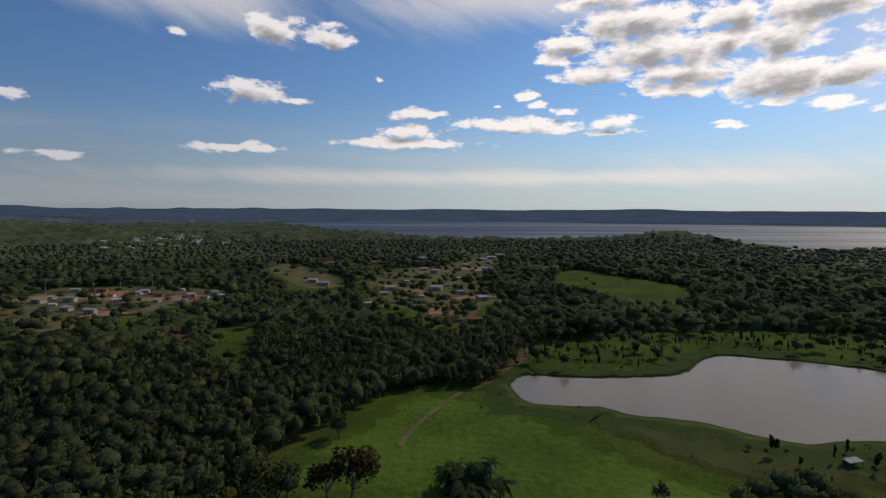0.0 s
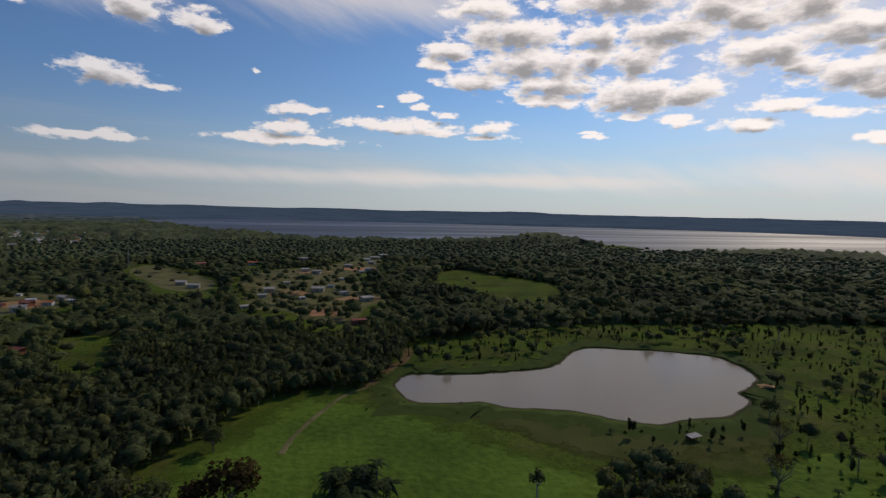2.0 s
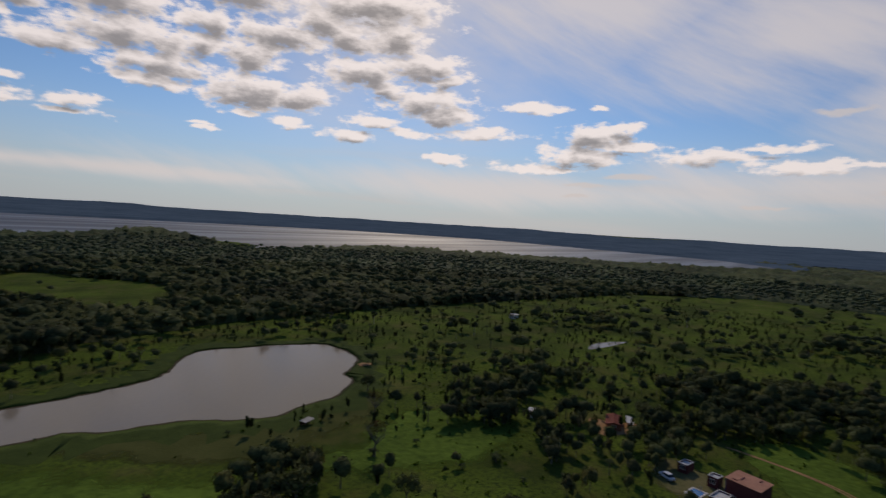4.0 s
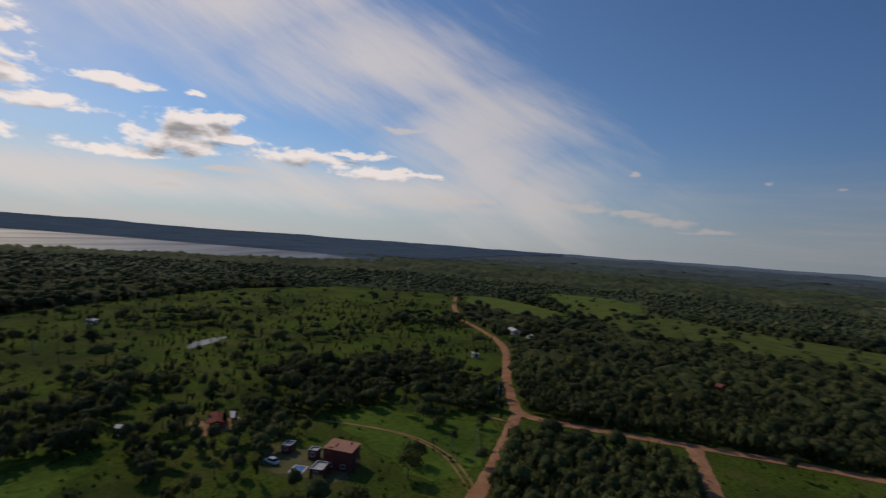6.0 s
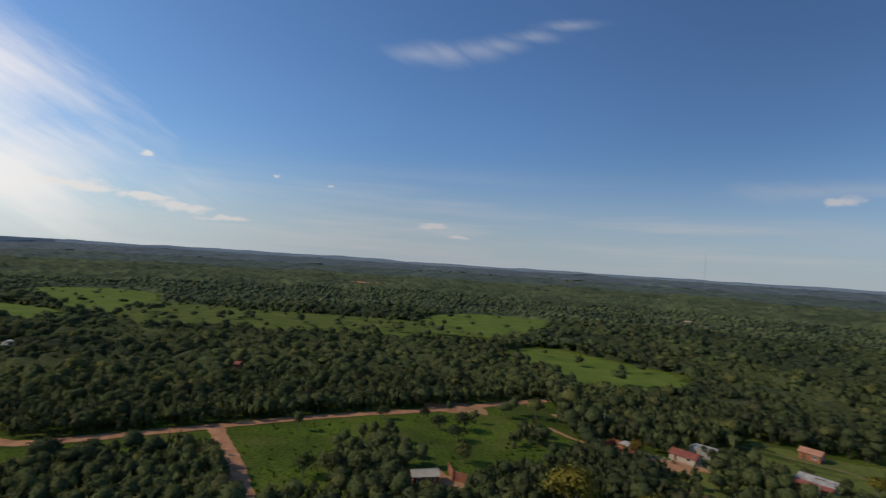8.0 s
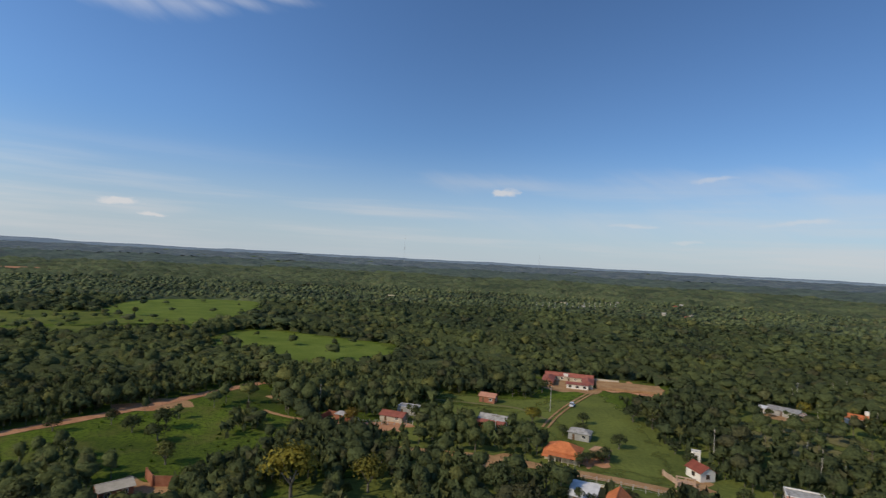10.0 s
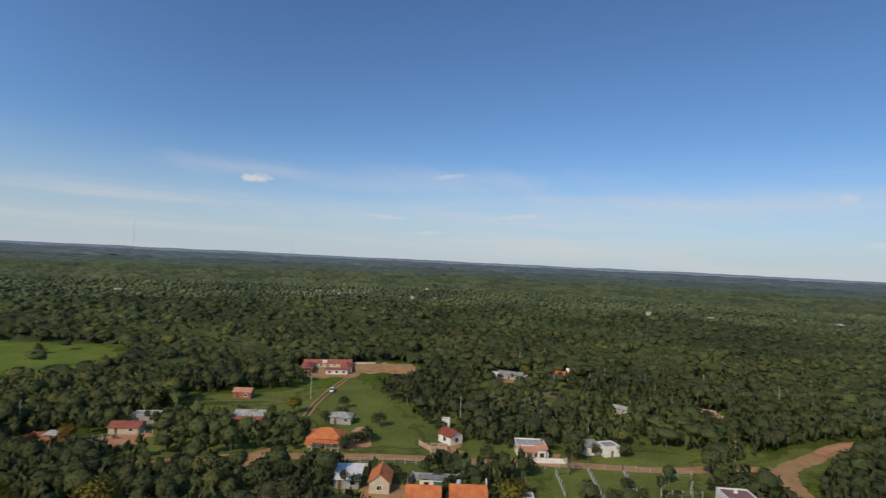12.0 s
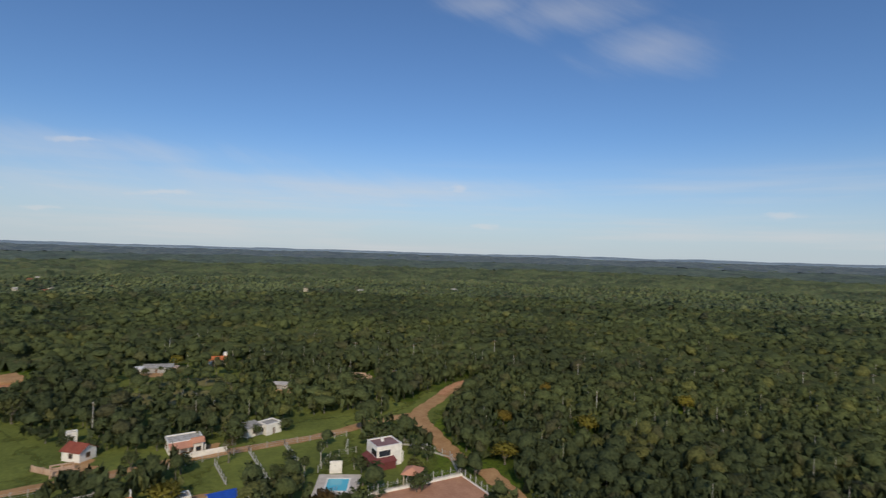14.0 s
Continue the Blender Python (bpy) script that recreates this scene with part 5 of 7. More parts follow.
wing(ob, 9.2, -0.6, 5.0, 12.8, 3.0, "hip", ROOF_RED, CREAM, 1.4, door=False)
wing(ob, 4.6, -8.6, 10.0, 3.0, 2.9, "shed", ROOF_RED, PLASTER, 0.5, door=False)
part("gable_board", box(-2.6, -0.4, 5.9, 6.05, 3.0, 5.0, 0.02), PLASTER, ob, "white gable board")
part("courtyard", box(-6.7, 6.6, -7.0, 6.1, 0, 0.1), SAND, ob, "bare sandy courtyard")
ob.scale = (0.84, 0.84, 0.64)
BUILT.append((-20.5, -224, 16))
terrace = tagged(thing("terrace", -45, -227, 176), "levelled earth terrace with a low pale retaining wall", "terrace")
fill = box(-13, 13, -6, 7, -0.1, 1.1, 0.1)
bmesh.ops.subdivide_edges(fill, edges=fill.edges, cuts=5, use_grid_fill=True)
for v in fill.verts:
    v.co.z = v.co.z * (0.75 + 0.35 * noise.noise(v.co * 0.3)) if v.co.z > 0.5 else v.co.z
    v.co.y += (1.2 * noise.noise(v.co * 0.22) - 1.0) if v.co.z < 0.5 else 0.5 * noise.noise(v.co * 0.4)
part("earth_fill", fill, SAND, terrace, "uneven heaped red earth")
part("retaining_wall", box(-13.3, -3.0, 6.9, 7.15, 0, 1.5), CREAM, terrace)
BUILT.append((-45, -227, 13))
BUILT.append((-38, -226, 9))
BUILT.append((-53, -227, 9))
house(9.9, -187.5, 165, 7.0, 5.0, 2.7, "gable", ROOF_TERRA, BRICK, "small bare-brick house with faded tiles", 1.0)
ob = house(7.0, -160, 165, 10, 6.4, 3.0, "gable", ROOF_GREY, BRICK, "brick house with a weathered grey roof and red porch", 1.2)
porch(ob, -5.4, 5.4, -6.4, -3.3, 3.0, ROOF_RED, 4)
house(36.5, -157, 170, 9, 6, 2.2, "gable", ROOF_RED, CREAM, "low house with a faded red roof among trees", 1.0)
house(33.5, -165, 170, 8.4, 5, 3.0, "flat", GREY_WALL, GREY_WALL, "unfinished grey concrete block house")
yard_wall([(57.0, -150.0), (56.0, -155.5), (49.0, -155.0), (48.0, -149.5), (53.0, -148.0)], 1.5, BRICK, "low brick walls of an unfinished outbuilding")
house(51.0, -153.2, 165, 4.4, 3.2, 1.9, "shed", ROOF_PALE, BRICK, "small brick outbuilding with a pale slab roof", 0.3, name="outbuilding", category="shed")
ob = house(-11.5, -139, FACING, 10.5, 8, 2.9, "hip", ROOF_ORANGE, CREAM, "orange hip-roofed house with an arched stone porch", 2.1)
porch(ob, -3.4, 5, -6.6, -4.0, 2.6, ROOF_ORANGE, 5)
part("awning", slab([(-5.6, -6.9, 1.7), (-3.4, -6.9, 1.7), (-3.4, -4.0, 2.7), (-5.6, -4.0, 2.7)], 0.08), ROOF_ORANGE, ob, "bright orange awning")
part("awning_post", box(-5.5, -5.38, -6.8, -6.68, 0, 1.7), WOOD, ob)
house(-17.5, -156, FACING, 7.4, 5.5, 2.6, "hip", ROOF_GREY, GREY_WALL, "shed with a pale grey sheet roof", 1.0, name="shed", category="shed")
house(-21, -142, 150, 5.2, 4.2, 2.4, "hip", THATCH, BRICK, "tumbledown brick hut with brown thatch", 0.9, name="hut", category="hut")
house(-13.4, -114.6, FACING, 6.6, 7.2, 2.3, "shed", ROOF_WHITE, GREY_WALL, "shed with a bright white sheet roof", 1.2, name="shed", category="shed")
house(-16.8, -118.6, ALONG, 4.6, 1.6, 2.6, "flat", ROOF_GREY, YELLOW_WALL, "narrow yellow-washed store by the road", name="store", category="shed")
ob = house(-19.5, -111, ALONG - 90, 8.0, 5.2, 3.0, "gable", ROOF_ORANGE, CREAM, "narrow stone house with steep orange tiles", 1.9)
house(-25.5, -100.5, ALONG, 8.0, 8.5, 3.0, "gable", ROOF_ORANGE, PLASTER, "large house with bright orange tiled gables", 2.2)
ob = house(-34.2, -99.5, ALONG, 8.6, 7.2, 3.2, "gable", ROOF_ORANGE, PLASTER, "orange-tiled wing with white end wall", 1.7)
part("end_wall", box(-4.75, -4.5, -2.2, -0.6, 0, 5.9, 0.05), PLASTER, ob, "white pointed end wall")
part("roof_tank", pole((2.2, -2.4, 3.6), (2.2, -2.4, 5.0), 0.6, 0.55, 12), TANK_BLUE, ob, "pale blue water tank")
house(-30.0, -108.5, ALONG, 7.0, 3.2, 2.6, "shed", ROOF_GREY, PLASTER, "low outhouse with grey sheet roof", 0.4, name="outhouse", category="outhouse")
ob = house(-42.8, -134.6, FACING + 130, 6.2, 5.2, 2.8, "gable", ROOF_WINE, PLASTER, "white house with a dark red roof and brick yard", 1.4)
yard_wall([(-36.6, -126.6), (-39.6, -125.6)], 0.9, PALE_BRICK, "low pierced brick wall round the yard")
yard_wall([(-36.6, -126.6), (-35.2, -131.0), (-34.2, -134.0)], 1.2, PALE_BRICK, "low pierced brick wall round the yard")
ob = tagged(thing("brick_pergola", -37.6, -128.4, FACING), "unfinished brick piers and beams before the house", "brick frame")
for px in (-1.9, 0.0, 1.9):
    for py in (-1.6, 1.6):
        part("pier", box(px - 0.2, px + 0.2, py - 0.2, py + 0.2, 0, 1.35, 0.02), PALE_BRICK, ob)
for py in (-1.6, 1.6):
    part("beam", box(-2.1, 2.1, py - 0.18, py + 0.18, 1.35, 1.55, 0.02), PALE_BRICK, ob)
part("back_screen", box(-1.9, 1.9, 1.72, 1.84, 0, 0.9, 0.02), PALE_BRICK, ob)
house(-45.5, -146.5, FACING, 2.8, 2.4, 3.2, "flat", ROOF_GREY, PLASTER, "white plastered tank tower", name="tank_tower", category="tower")
BUILT.append((-45.5, -146.5, 4.5))
ob = house(-60.2, -123.6, FACING, 9.4, 7.0, 3.3, "flat", ROOF_GREY, PLASTER, "white flat-roofed house with a red-brown porch roof", every=3.6)
part("porch_roof", slab([(-4.9, -7.0, 2.35), (1.2, -7.0, 2.35), (1.2, -3.5, 3.1), (-4.9, -3.5, 3.1)], 0.1), ROOF_TERRA, ob, "faded red-brown tiles")
for px in (-4.6, -2.4, -0.2):
    part("post", box(px - 0.11, px + 0.11, -6.8, -6.58, 0, 2.35), PLASTER, ob)
wing(ob, 2.6, -5.0, 2.6, 3.0, 3.4, "gable", ROOF_TERRA, PLASTER, 0.7, door=False)
part("stair_wall", slab([(4.35, -6.4, 0), (4.6, -6.4, 0), (4.6, -3.52, 0), (4.35, -3.52, 0)], 2.4), PLASTER, ob, "white curved stair wall")
yard_wall([(-56.5, -117.3), (-65.2, -114.6)], 1.4, PLASTER, "white plastered front wall by the road")
ob = house(-79.6, -118.6, FACING + 18, 5.6, 5.0, 3.4, "flat", ROOF_GREY, PLASTER, "small white cube house with grey roofed back rooms")
wing(ob, -5.4, 2.2, 5.2, 4.4, 3.0, "shed", ROOF_GREY, PLASTER, 0.4, door=False)
wing(ob, -9.2, 4.0, 2.4, 3.0, 2.6, "shed", ROOF_GREY, CREAM, 0.3, door=False)
tank = tagged(thing("water_tank", -75.0, -124.5), "pale blue water tank on a brick stand", "tank")
part("stand", box(-0.7, 0.7, -0.7, 0.7, 0, 2.4), BRICK, tank)
part("barrel", pole((0, 0, 2.4), (0, 0, 3.6), 0.7, 0.66, 14), TANK_BLUE, tank)
part("lid", pole((0, 0, 3.6), (0, 0, 3.75), 0.45, 0.3, 12), TANK_BLUE, tank)
ob = house(-92.5, -203.5, 142, 12.5, 5.5, 2.5, "shed", ROOF_GREY, GREY_WALL, "long low unplastered house with a grey roof", 0.6)
wing(ob, 7.6, 0.4, 2.6, 4.2, 2.3, "flat", ROOF_GREY, BRICK, door=False)
wing(ob, -7.4, -2.6, 2.8, 3.0, 2.4, "shed", ROOF_WHITE, PLASTER, 0.5, door=False)
ob = house(-114.5, -201, 150, 8, 5.5, 2.7, "gable", ROOF_ORANGE, PLASTER, "orange-roofed cottage with a white tank tower", 1.1)
part("tank_tower", box(3.0, 4.6, 1.4, 2.8, 0, 5.4, 0.05), PLASTER, ob, "white square tank tower")
house(-108, -151.5, 120, 7.4, 3.4, 2.0, "shed", ROOF_PALE, GREY_WALL, "half-ruined shed in the scrub", 0.4, name="shed", category="shed")
house(-120, -154, 140, 3.4, 2.6, 2.2, "shed", ROOF_WHITE, GREY_WALL, "tiny pale shed in the scrub", 0.3, name="shed", category="shed")

ob = tagged(thing("brick_ruin", -137.5, -143.5, 128), "roofless brick ruin with rubble at the wood's edge", "ruin")
for x0, x1, y0, y1, h in ((-4.2, -3.9, -2.6, 2.6, 2.2), (-3.9, 1.2, 2.3, 2.6, 1.7), (-3.9, -1.0, -2.6, -2.3, 1.3), (2.4, 2.7, -2.6, 1.4, 1.9), (0.4, 2.4, -2.6, -2.3, 0.8)):
    part("wall", box(x0, x1, y0, y1, 0, h * 0.75, 0.03), PALE_BRICK, ob)
rubble = bmesh.new()
for k in range(26):
    px, py, q = random.uniform(-5, 5), random.uniform(-4, 3.5), random.uniform(0.15, 0.5)
    add_box(rubble, px - q, px + q, py - q * 0.7, py + q * 0.7, -0.05, q * 0.9, 0.06)
tagged(part("rubble", rubble, PALE_BRICK, ob, "heap of pale broken bricks"), kind="stuff")
BUILT.append((-137.5, -143.5, 6))

# white two-storey house by the bend
ob = tagged(thing("villa", -84.0, -83.0, 158), "white two-storey cube house with maroon ground floor", "house")
wing(ob, 0, 0.6, 6.8, 6.2, 5.7, "flat", ROOF_MAUVE, PLASTER, every=4.0)
part("window_surround", join(box(-3.05, 0.35, -2.66, -2.5, 4.6, 4.75), box(-3.05, 0.35, -2.66, -2.5, 2.85, 3.0), box(-3.05, -2.9, -2.66, -2.5, 3.0, 4.6), box(0.2, 0.35, -2.66, -2.5, 3.0, 4.6)), PLASTER, ob)
part("upper_window", box(-2.9, 0.2, -2.56, -2.5, 3.0, 4.6, 0.01), GLASS, ob, "wide dark window")
part("corner_window", box(-3.46, -3.4, -2.2, 0.6, 3.0, 4.6, 0.01), GLASS, ob, "wide dark window")
part("lower_roof", join(slab([(-3.4, -2.5, 2.7), (-3.4, 3.4, 2.7), (-5.0, 3.4, 2.0), (-5.0, -2.5, 2.0)], 0.12), slab([(-5.0, -2.504, 2.7), (1.2, -2.504, 2.7), (1.2, -4.4, 2.0), (-5.0, -4.4, 2.0)], 0.12)), MAROON, ob, "maroon lean-to roof")
part("lower_wall", join(box(-4.8, 1.0, -4.2, -4.0, 0, 2.0), box(-4.8, -4.6, -4.0, 3.0, 0, 2.0)), MAROON, ob, "maroon ground-floor wall")
part("balcony", box(3.4, 4.6, -1.4, 2.2, 2.6, 2.8, 0.03), PLASTER, ob)
for px, py in ((4.4, -1.2), (4.4, 2.0)):
    part("post", box(px - 0.12, px + 0.12, py - 0.12, py + 0.12, 0, 2.6), PLASTER, ob)
part("chimney", box(-0.4, 0.3, 1.4, 2.0, 5.4, 6.2, 0.03), PLASTER, ob)
ob.scale = (0.88, 0.88, 0.80)
BUILT.append((-84, -83, 7.0))
BUILT.append((-90.5, -75, 5.5))


def pool(x, y, turn, w, d, margin, label, water=POOL):
    ob = tagged(thing("swimming_pool", x, y, turn), label, "pool")
    for name, m, z, mat in (("deck", margin, 0.09, TILE), ("coping", 0.35, 0.14, PLASTER)):
        bm = bmesh.new()
        hole = 0.35 if name == "deck" else 0.0
        W, D, a, b = w / 2 + m, d / 2 + m, w / 2 + hole, d / 2 + hole
        for q in ((-W, W, -D, -b), (-W, W, b, D), (-W, -a, -b, b), (a, W, -b, b)):
            add_box(bm, *q, 0, z)
        part(name, bm, mat, ob)
    part("pool_water", box(-w / 2, w / 2, -d / 2, d / 2, 0.0, 0.07), water, ob, "clear blue water")
    ladder = bmesh.new()
    for s in (-0.25, 0.25):
        add_pole(ladder, (w / 2 - 0.1, s, 0.05), (w / 2 - 0.1, s, 0.9), 0.03, 0.03)
        add_pole(ladder, (w / 2 - 0.1, s, 0.9), (w / 2 + 0.4, s, 0.9), 0.03, 0.03)
        add_pole(ladder, (w / 2 + 0.4, s, 0.1), (w / 2 + 0.4, s, 0.9), 0.03, 0.03)
    part("ladder", ladder, STEEL, ob)
    BUILT.append((x, y, max(w, d) * 0.8 + margin))


pool(-69.5, -82.5, 40, 5.6, 4.2, 2.2, "turquoise swimming pool in a pale paved deck")
ob = tagged(thing("pool_wall", -73.2, -87.0, -42), "free-standing white wall behind the pool", "wall")
part("panel", box(-1.3, 1.3, -0.15, 0.15, 0, 2.6, 0.03), PLASTER, ob)
ob = tagged(thing("kiosk", -80.0, -71.8, 25), "open garden kiosk with a pale tiled roof", "kiosk")
roof_on(ob, 0, 0, 3.8, 3.2, 2.4, "hip", ROOF_TERRA, WOOD, 0.9, 0.3)
for px in (-1.7, 1.7):
    for py in (-1.4, 1.4):
        part("post", box(px - 0.1, px + 0.1, py - 0.1, py + 0.1, 0, 2.4), CREAM, ob)
part("counter", box(-1.2, 1.2, 0.9, 1.3, 0, 0.95, 0.02), BRICK, ob)
BUILT.append((-80, -71.8, 3))
ob = tagged(thing("clay_court", -76.2, -62.6, -23), "bare clay sports court", "court")
part("surface", box(-10.4, 10.4, -8.0, 5.0, 0, 0.11), CLAY, ob)
part("kerb", join(box(-10.7, 10.7, -8.35, -8.0, 0, 0.55), box(-10.7, -10.4, -8.0, 5.0, 0, 0.3)), PLASTER, ob, "low white wall along the court")
BUILT.append((-76, -62.5, 8))
BUILT.append((-82, -61.5, 7))
BUILT.append((-70, -65, 7))
ob = house(-49.8, -91.0, ALONG, 5.6, 5.6, 2.6, "gable", ROOF_BLUE, PLASTER, "small house with a bright blue sheet roof", 1.0)
house(-45.2, -95.6, ALONG, 2.6, 3.2, 3.4, "flat", ROOF_GREY, PLASTER, "white plastered garden store", name="store", category="shed")

# yard behind the orange-roofed house
yard_wall([(-25.0, -110.5), (-27.0, -113.4), (-36.5, -110.4)], 1.7, GREY_WALL, "grey block wall round a back yard")
ob = tagged(thing("tarpaulin", -30.6, -105.6, ALONG), "green tarpaulin stretched over a yard stall", "tarpaulin")
part("cloth", slab([(-1.5, -1.2, 1.9), (1.5, -1.2, 1.9), (1.3, 1.2, 2.3), (-1.4, 1.2, 2.2)], 0.04), TARP, ob)
for px in (-1.3, 1.3):
    for py in (-1.05, 1.05):
        part("post", pole((px, py, 0), (px, py, 1.95), 0.05, 0.04, 5), WOOD, ob)
ob = tagged(thing("water_tank", -29.0, -110.6), "dark water tank in the back yard", "tank")
part("barrel", pole((0, 0, 0), (0, 0, 1.7), 0.8, 0.75, 12), RUBBER, ob)

# walled ruin by the crossroads lawn
ob = house(76.5, -93.5, 52, 7.5, 5.0, 2.6, "gable", CREAM, BRICK, "half-finished brick house with pale sheet roof", 0.9)
yard_wall([(66.5, -100.5), (72.5, -99.0), (76.0, -102.0)], 2.2, BRICK, "tall unplastered brick wall of a ruin")
yard_wall([(84.0, -93.5), (90.5, -88.0)], 2.0, BRICK, "tall unplastered brick wall of a ruin")
ob = tagged(thing("paddling_pool", 84.5, -88.0), "blue plastic paddling pool on the grass", "pool")
part("rim", join(box(-1.6, 1.6, -1.2, -1.05, 0, 0.5), box(-1.6, 1.6, 1.05, 1.2, 0, 0.5), box(-1.6, -1.45, -1.05, 1.05, 0, 0.5), box(1.45, 1.6, -1.05, 1.05, 0, 0.5)), ROOF_BLUE, ob)
part("pool_water", box(-1.45, 1.45, -1.05, 1.05, 0, 0.35), POOL, ob)

# two-storey house with sheds and pool east of the pasture
ob = tagged(thing("farmhouse", 117.2, 13.2, -14), "two-storey maroon and blue house with flat terracotta roof", "house")
wing(ob, 0, 0, 7.4, 8.0, 5.8, "shed", ROOF_TERRA, MAROON, 0.35, over=0.25, back_mat=BLUE_WALL, every=2.6)
part("roof_hatch", box(-1.6, 0.6, 1.2, 1.5, 5.95, 6.3, 0.02), MAROON, ob)
part("roof_upstand", join(box(1.6, 2.9, -2.0, -1.75, 5.9, 6.2), box(-2.9, -2.6, 1.6, 2.8, 5.95, 6.3)), MAROON, ob, "dark upstand on the flat roof")
ob.scale = (0.78, 0.78, 0.74)
BUILT.append((118.5, 13, 6))
for sx, sy, w, d, h in ((111.8, 17.0, 5.4, 3.4, 2.5), (123.5, 26.0, 4.0, 2.6, 2.3), (120.4, 19.6, 3.0, 2.6, 2.6)):
    house(sx, sy, -12, w, d, h, "flat", ROOF_WHITE, MAROON, "low maroon shed with a pale flat roof", name="shed", category="shed").scale = (0.8, 0.8, 0.85)
pool(114.0, 21.8, -12, 3.4, 2.4, 0.35, "small blue swimming pool beside the sheds", POOL_BLUE)
house(138.5, 47.5, 20, 9.4, 4.6, 1.9, "gable", ROOF_WINE, BRICK, "brick farm building with rusted red roof", 0.6, name="farm_building", category="farm building")
house(141.5, 44.3, 20, 6.4, 1.5, 1.8, "shed", ROOF_WHITE, BRICK, "lean-to with white roof sheets", 0.4, name="shed", category="shed")
house(316, -63, 10, 12, 6, 3.0, "gable", ROOF_WHITE, PLASTER, "white farmhouse with a pale roof by the road", 1.2)
house(303, -70, 10, 7, 4, 2.6, "shed", ROOF_WHITE, PLASTER, "white shed behind the farmhouse", 0.4, name="shed", category="shed")
house(241, -31, 10, 4.2, 3.4, 2.4, "shed", ROOF_WHITE, PLASTER, "small white shed among trees", 0.4, name="shed", category="shed")
house(194, 37, 0, 3.2, 2.6, 2.4, "shed", ROOF_WHITE, PLASTER, "small white shed among trees", 0.4, name="shed", category="shed")
house(262, 150, 0, 6, 4, 2.4, "shed", ROOF_WHITE, PLASTER, "pale shed out on the pasture", 0.4, name="shed", category="shed")
house(128, 66, 20, 2.6, 2.0, 2.2, "shed", ROOF_WHITE, PLASTER, "tiny white shed in the pasture", 0.3, name="shed", category="shed")
house(95.5, -44, 20, 5.0, 3.2, 2.6, "flat", ROOF_WHITE, PLASTER, "low white pump house", name="pump_house", category="shed")
house(205, -124, 30, 5, 4, 3.0, "gable", ROOF_RED, BRICK, "brick cottage in the wood", 1.0)

# lakeside shelter on the pond
ob = tagged(thing("shelter", 80.8, 101.8, 14), "open wooden shelter with a pale sheet roof by the pond", "shelter")
part("roof", slab([(-2.4, -1.2, 1.7), (2.4, -1.2, 1.7), (2.4, 1.2, 2.0), (-2.4, 1.2, 2.0)], 0.07), ROOF_PALE, ob)
for px in (-2.2, 0, 2.2):
    for py in (-1.0, 1.0):
        part("post", pole((px, py, 0), (px, py, 1.75), 0.09, 0.08), WOOD, ob)
part("bench", box(-2.0, 2.0, 0.4, 0.8, 0.4, 0.48), WOOD, ob)
ob.scale = (0.75, 0.75, 0.65)
part("back_wall", box(-2.2, 2.2, 1.06, 1.12, 0.2, 1.5), WOOD, ob)


def far_house(roof, roof_mat, wall_mat, label):
    ob = tagged(thing("village_house", 0, 0), label, "house", "houses of the far villages")
    wall(ob, (4, -2.8), (-4, -2.8), 0, 2.8, [(1.2, 2.4, 0.9, 2.0, "window"), (3.6, 4.5, 0, 2.05, "door"), (5.6, 6.8, 0.9, 2.0, "window")], wall_mat)
    wall(ob, (-4, 2.8), (4, 2.8), 0, 2.8, [(1.5, 2.7, 0.9, 2.0, "window")], wall_mat)
    wall(ob, (-4, -2.58), (-4, 2.58), 0, 2.8, [], wall_mat)
    wall(ob, (4, 2.58), (4, -2.58), 0, 2.8, [], wall_mat)
    roof_on(ob, 0, 0, 8, 5.6, 2.8, roof, roof_mat, wall_mat, 0.6, 0.7)
    return ob


kinds = [far_house("gable", ROOF_PALE, CREAM, "cream village house with a pale dusty roof"), far_house("gable", ROOF_ORANGE, PLASTER, "white village house with orange tiles"),
         far_house("shed", ROOF_GREY, CREAM, "cream village house with grey sheet roof"), far_house("gable", ROOF_RED, BRICK, "brick village house with dull red roof"),
         far_house("gable", ROOF_WHITE, PLASTER, "white town house with a bright pale roof")]
FAR_SPOTS = [(-211, 277, 2, 1.0), (-198, 282, 2, 1.0), (-182, 256, 2, 0.9), (-166, 250, 0, 1.0), (-218, 315, 0, 0.8), (-175, 312, 0, 0.8), (-202, 316, 3, 0.9), (-139, 290, 3, 1.0), (-131, 292, 1, 0.8), (-131, 307, 0, 0.9), (-160, 300, 3, 0.7), (-186, 298, 1, 0.7), (-152, 282, 2, 0.6),
             (-136, 276, 2, 1), (-99, 199, 3, 0.8), (-88, 361, 0, 1), (-77, 347, 2, 0.9), (-34, 308, 0, 0.8), (-39, 275, 0, 0.7), (11, 315, 0, 0.8), (22, 293, 0, 1.1), (-4, 328, 2, 1.2)]
FAR_SPOTS += [(-214, 291, 4, 0.6), (-192, 297, 4, 0.5), (-172, 281, 4, 0.8), (-198, 269, 4, 0.55), (-176, 308, 4, 0.6), (-143, 302, 4, 0.7), (-124, 300, 4, 0.6), (-206, 305, 0, 0.6), (-158, 322, 4, 0.5), (-150, 290, 3, 0.6),
              (-12, 300, 4, 0.6), (4, 345, 4, 0.6), (-24, 360, 0, 0.7), (12, 380, 4, 0.6), (28, 420, 0, 0.8), (40, 520, 4, 0.9), (-80, 352, 4, 0.7)]
FAR_SPOTS += [(14, 233, 3, 1), (49, 540, 0, 1.5), (35, 435, 0, 1.1), (-15, 433, 0, 1), (-6, 418, 2, 1.2), (-32, 327, 2, 1), (20, 465, 0, 1), (42, 490, 0, 1)]
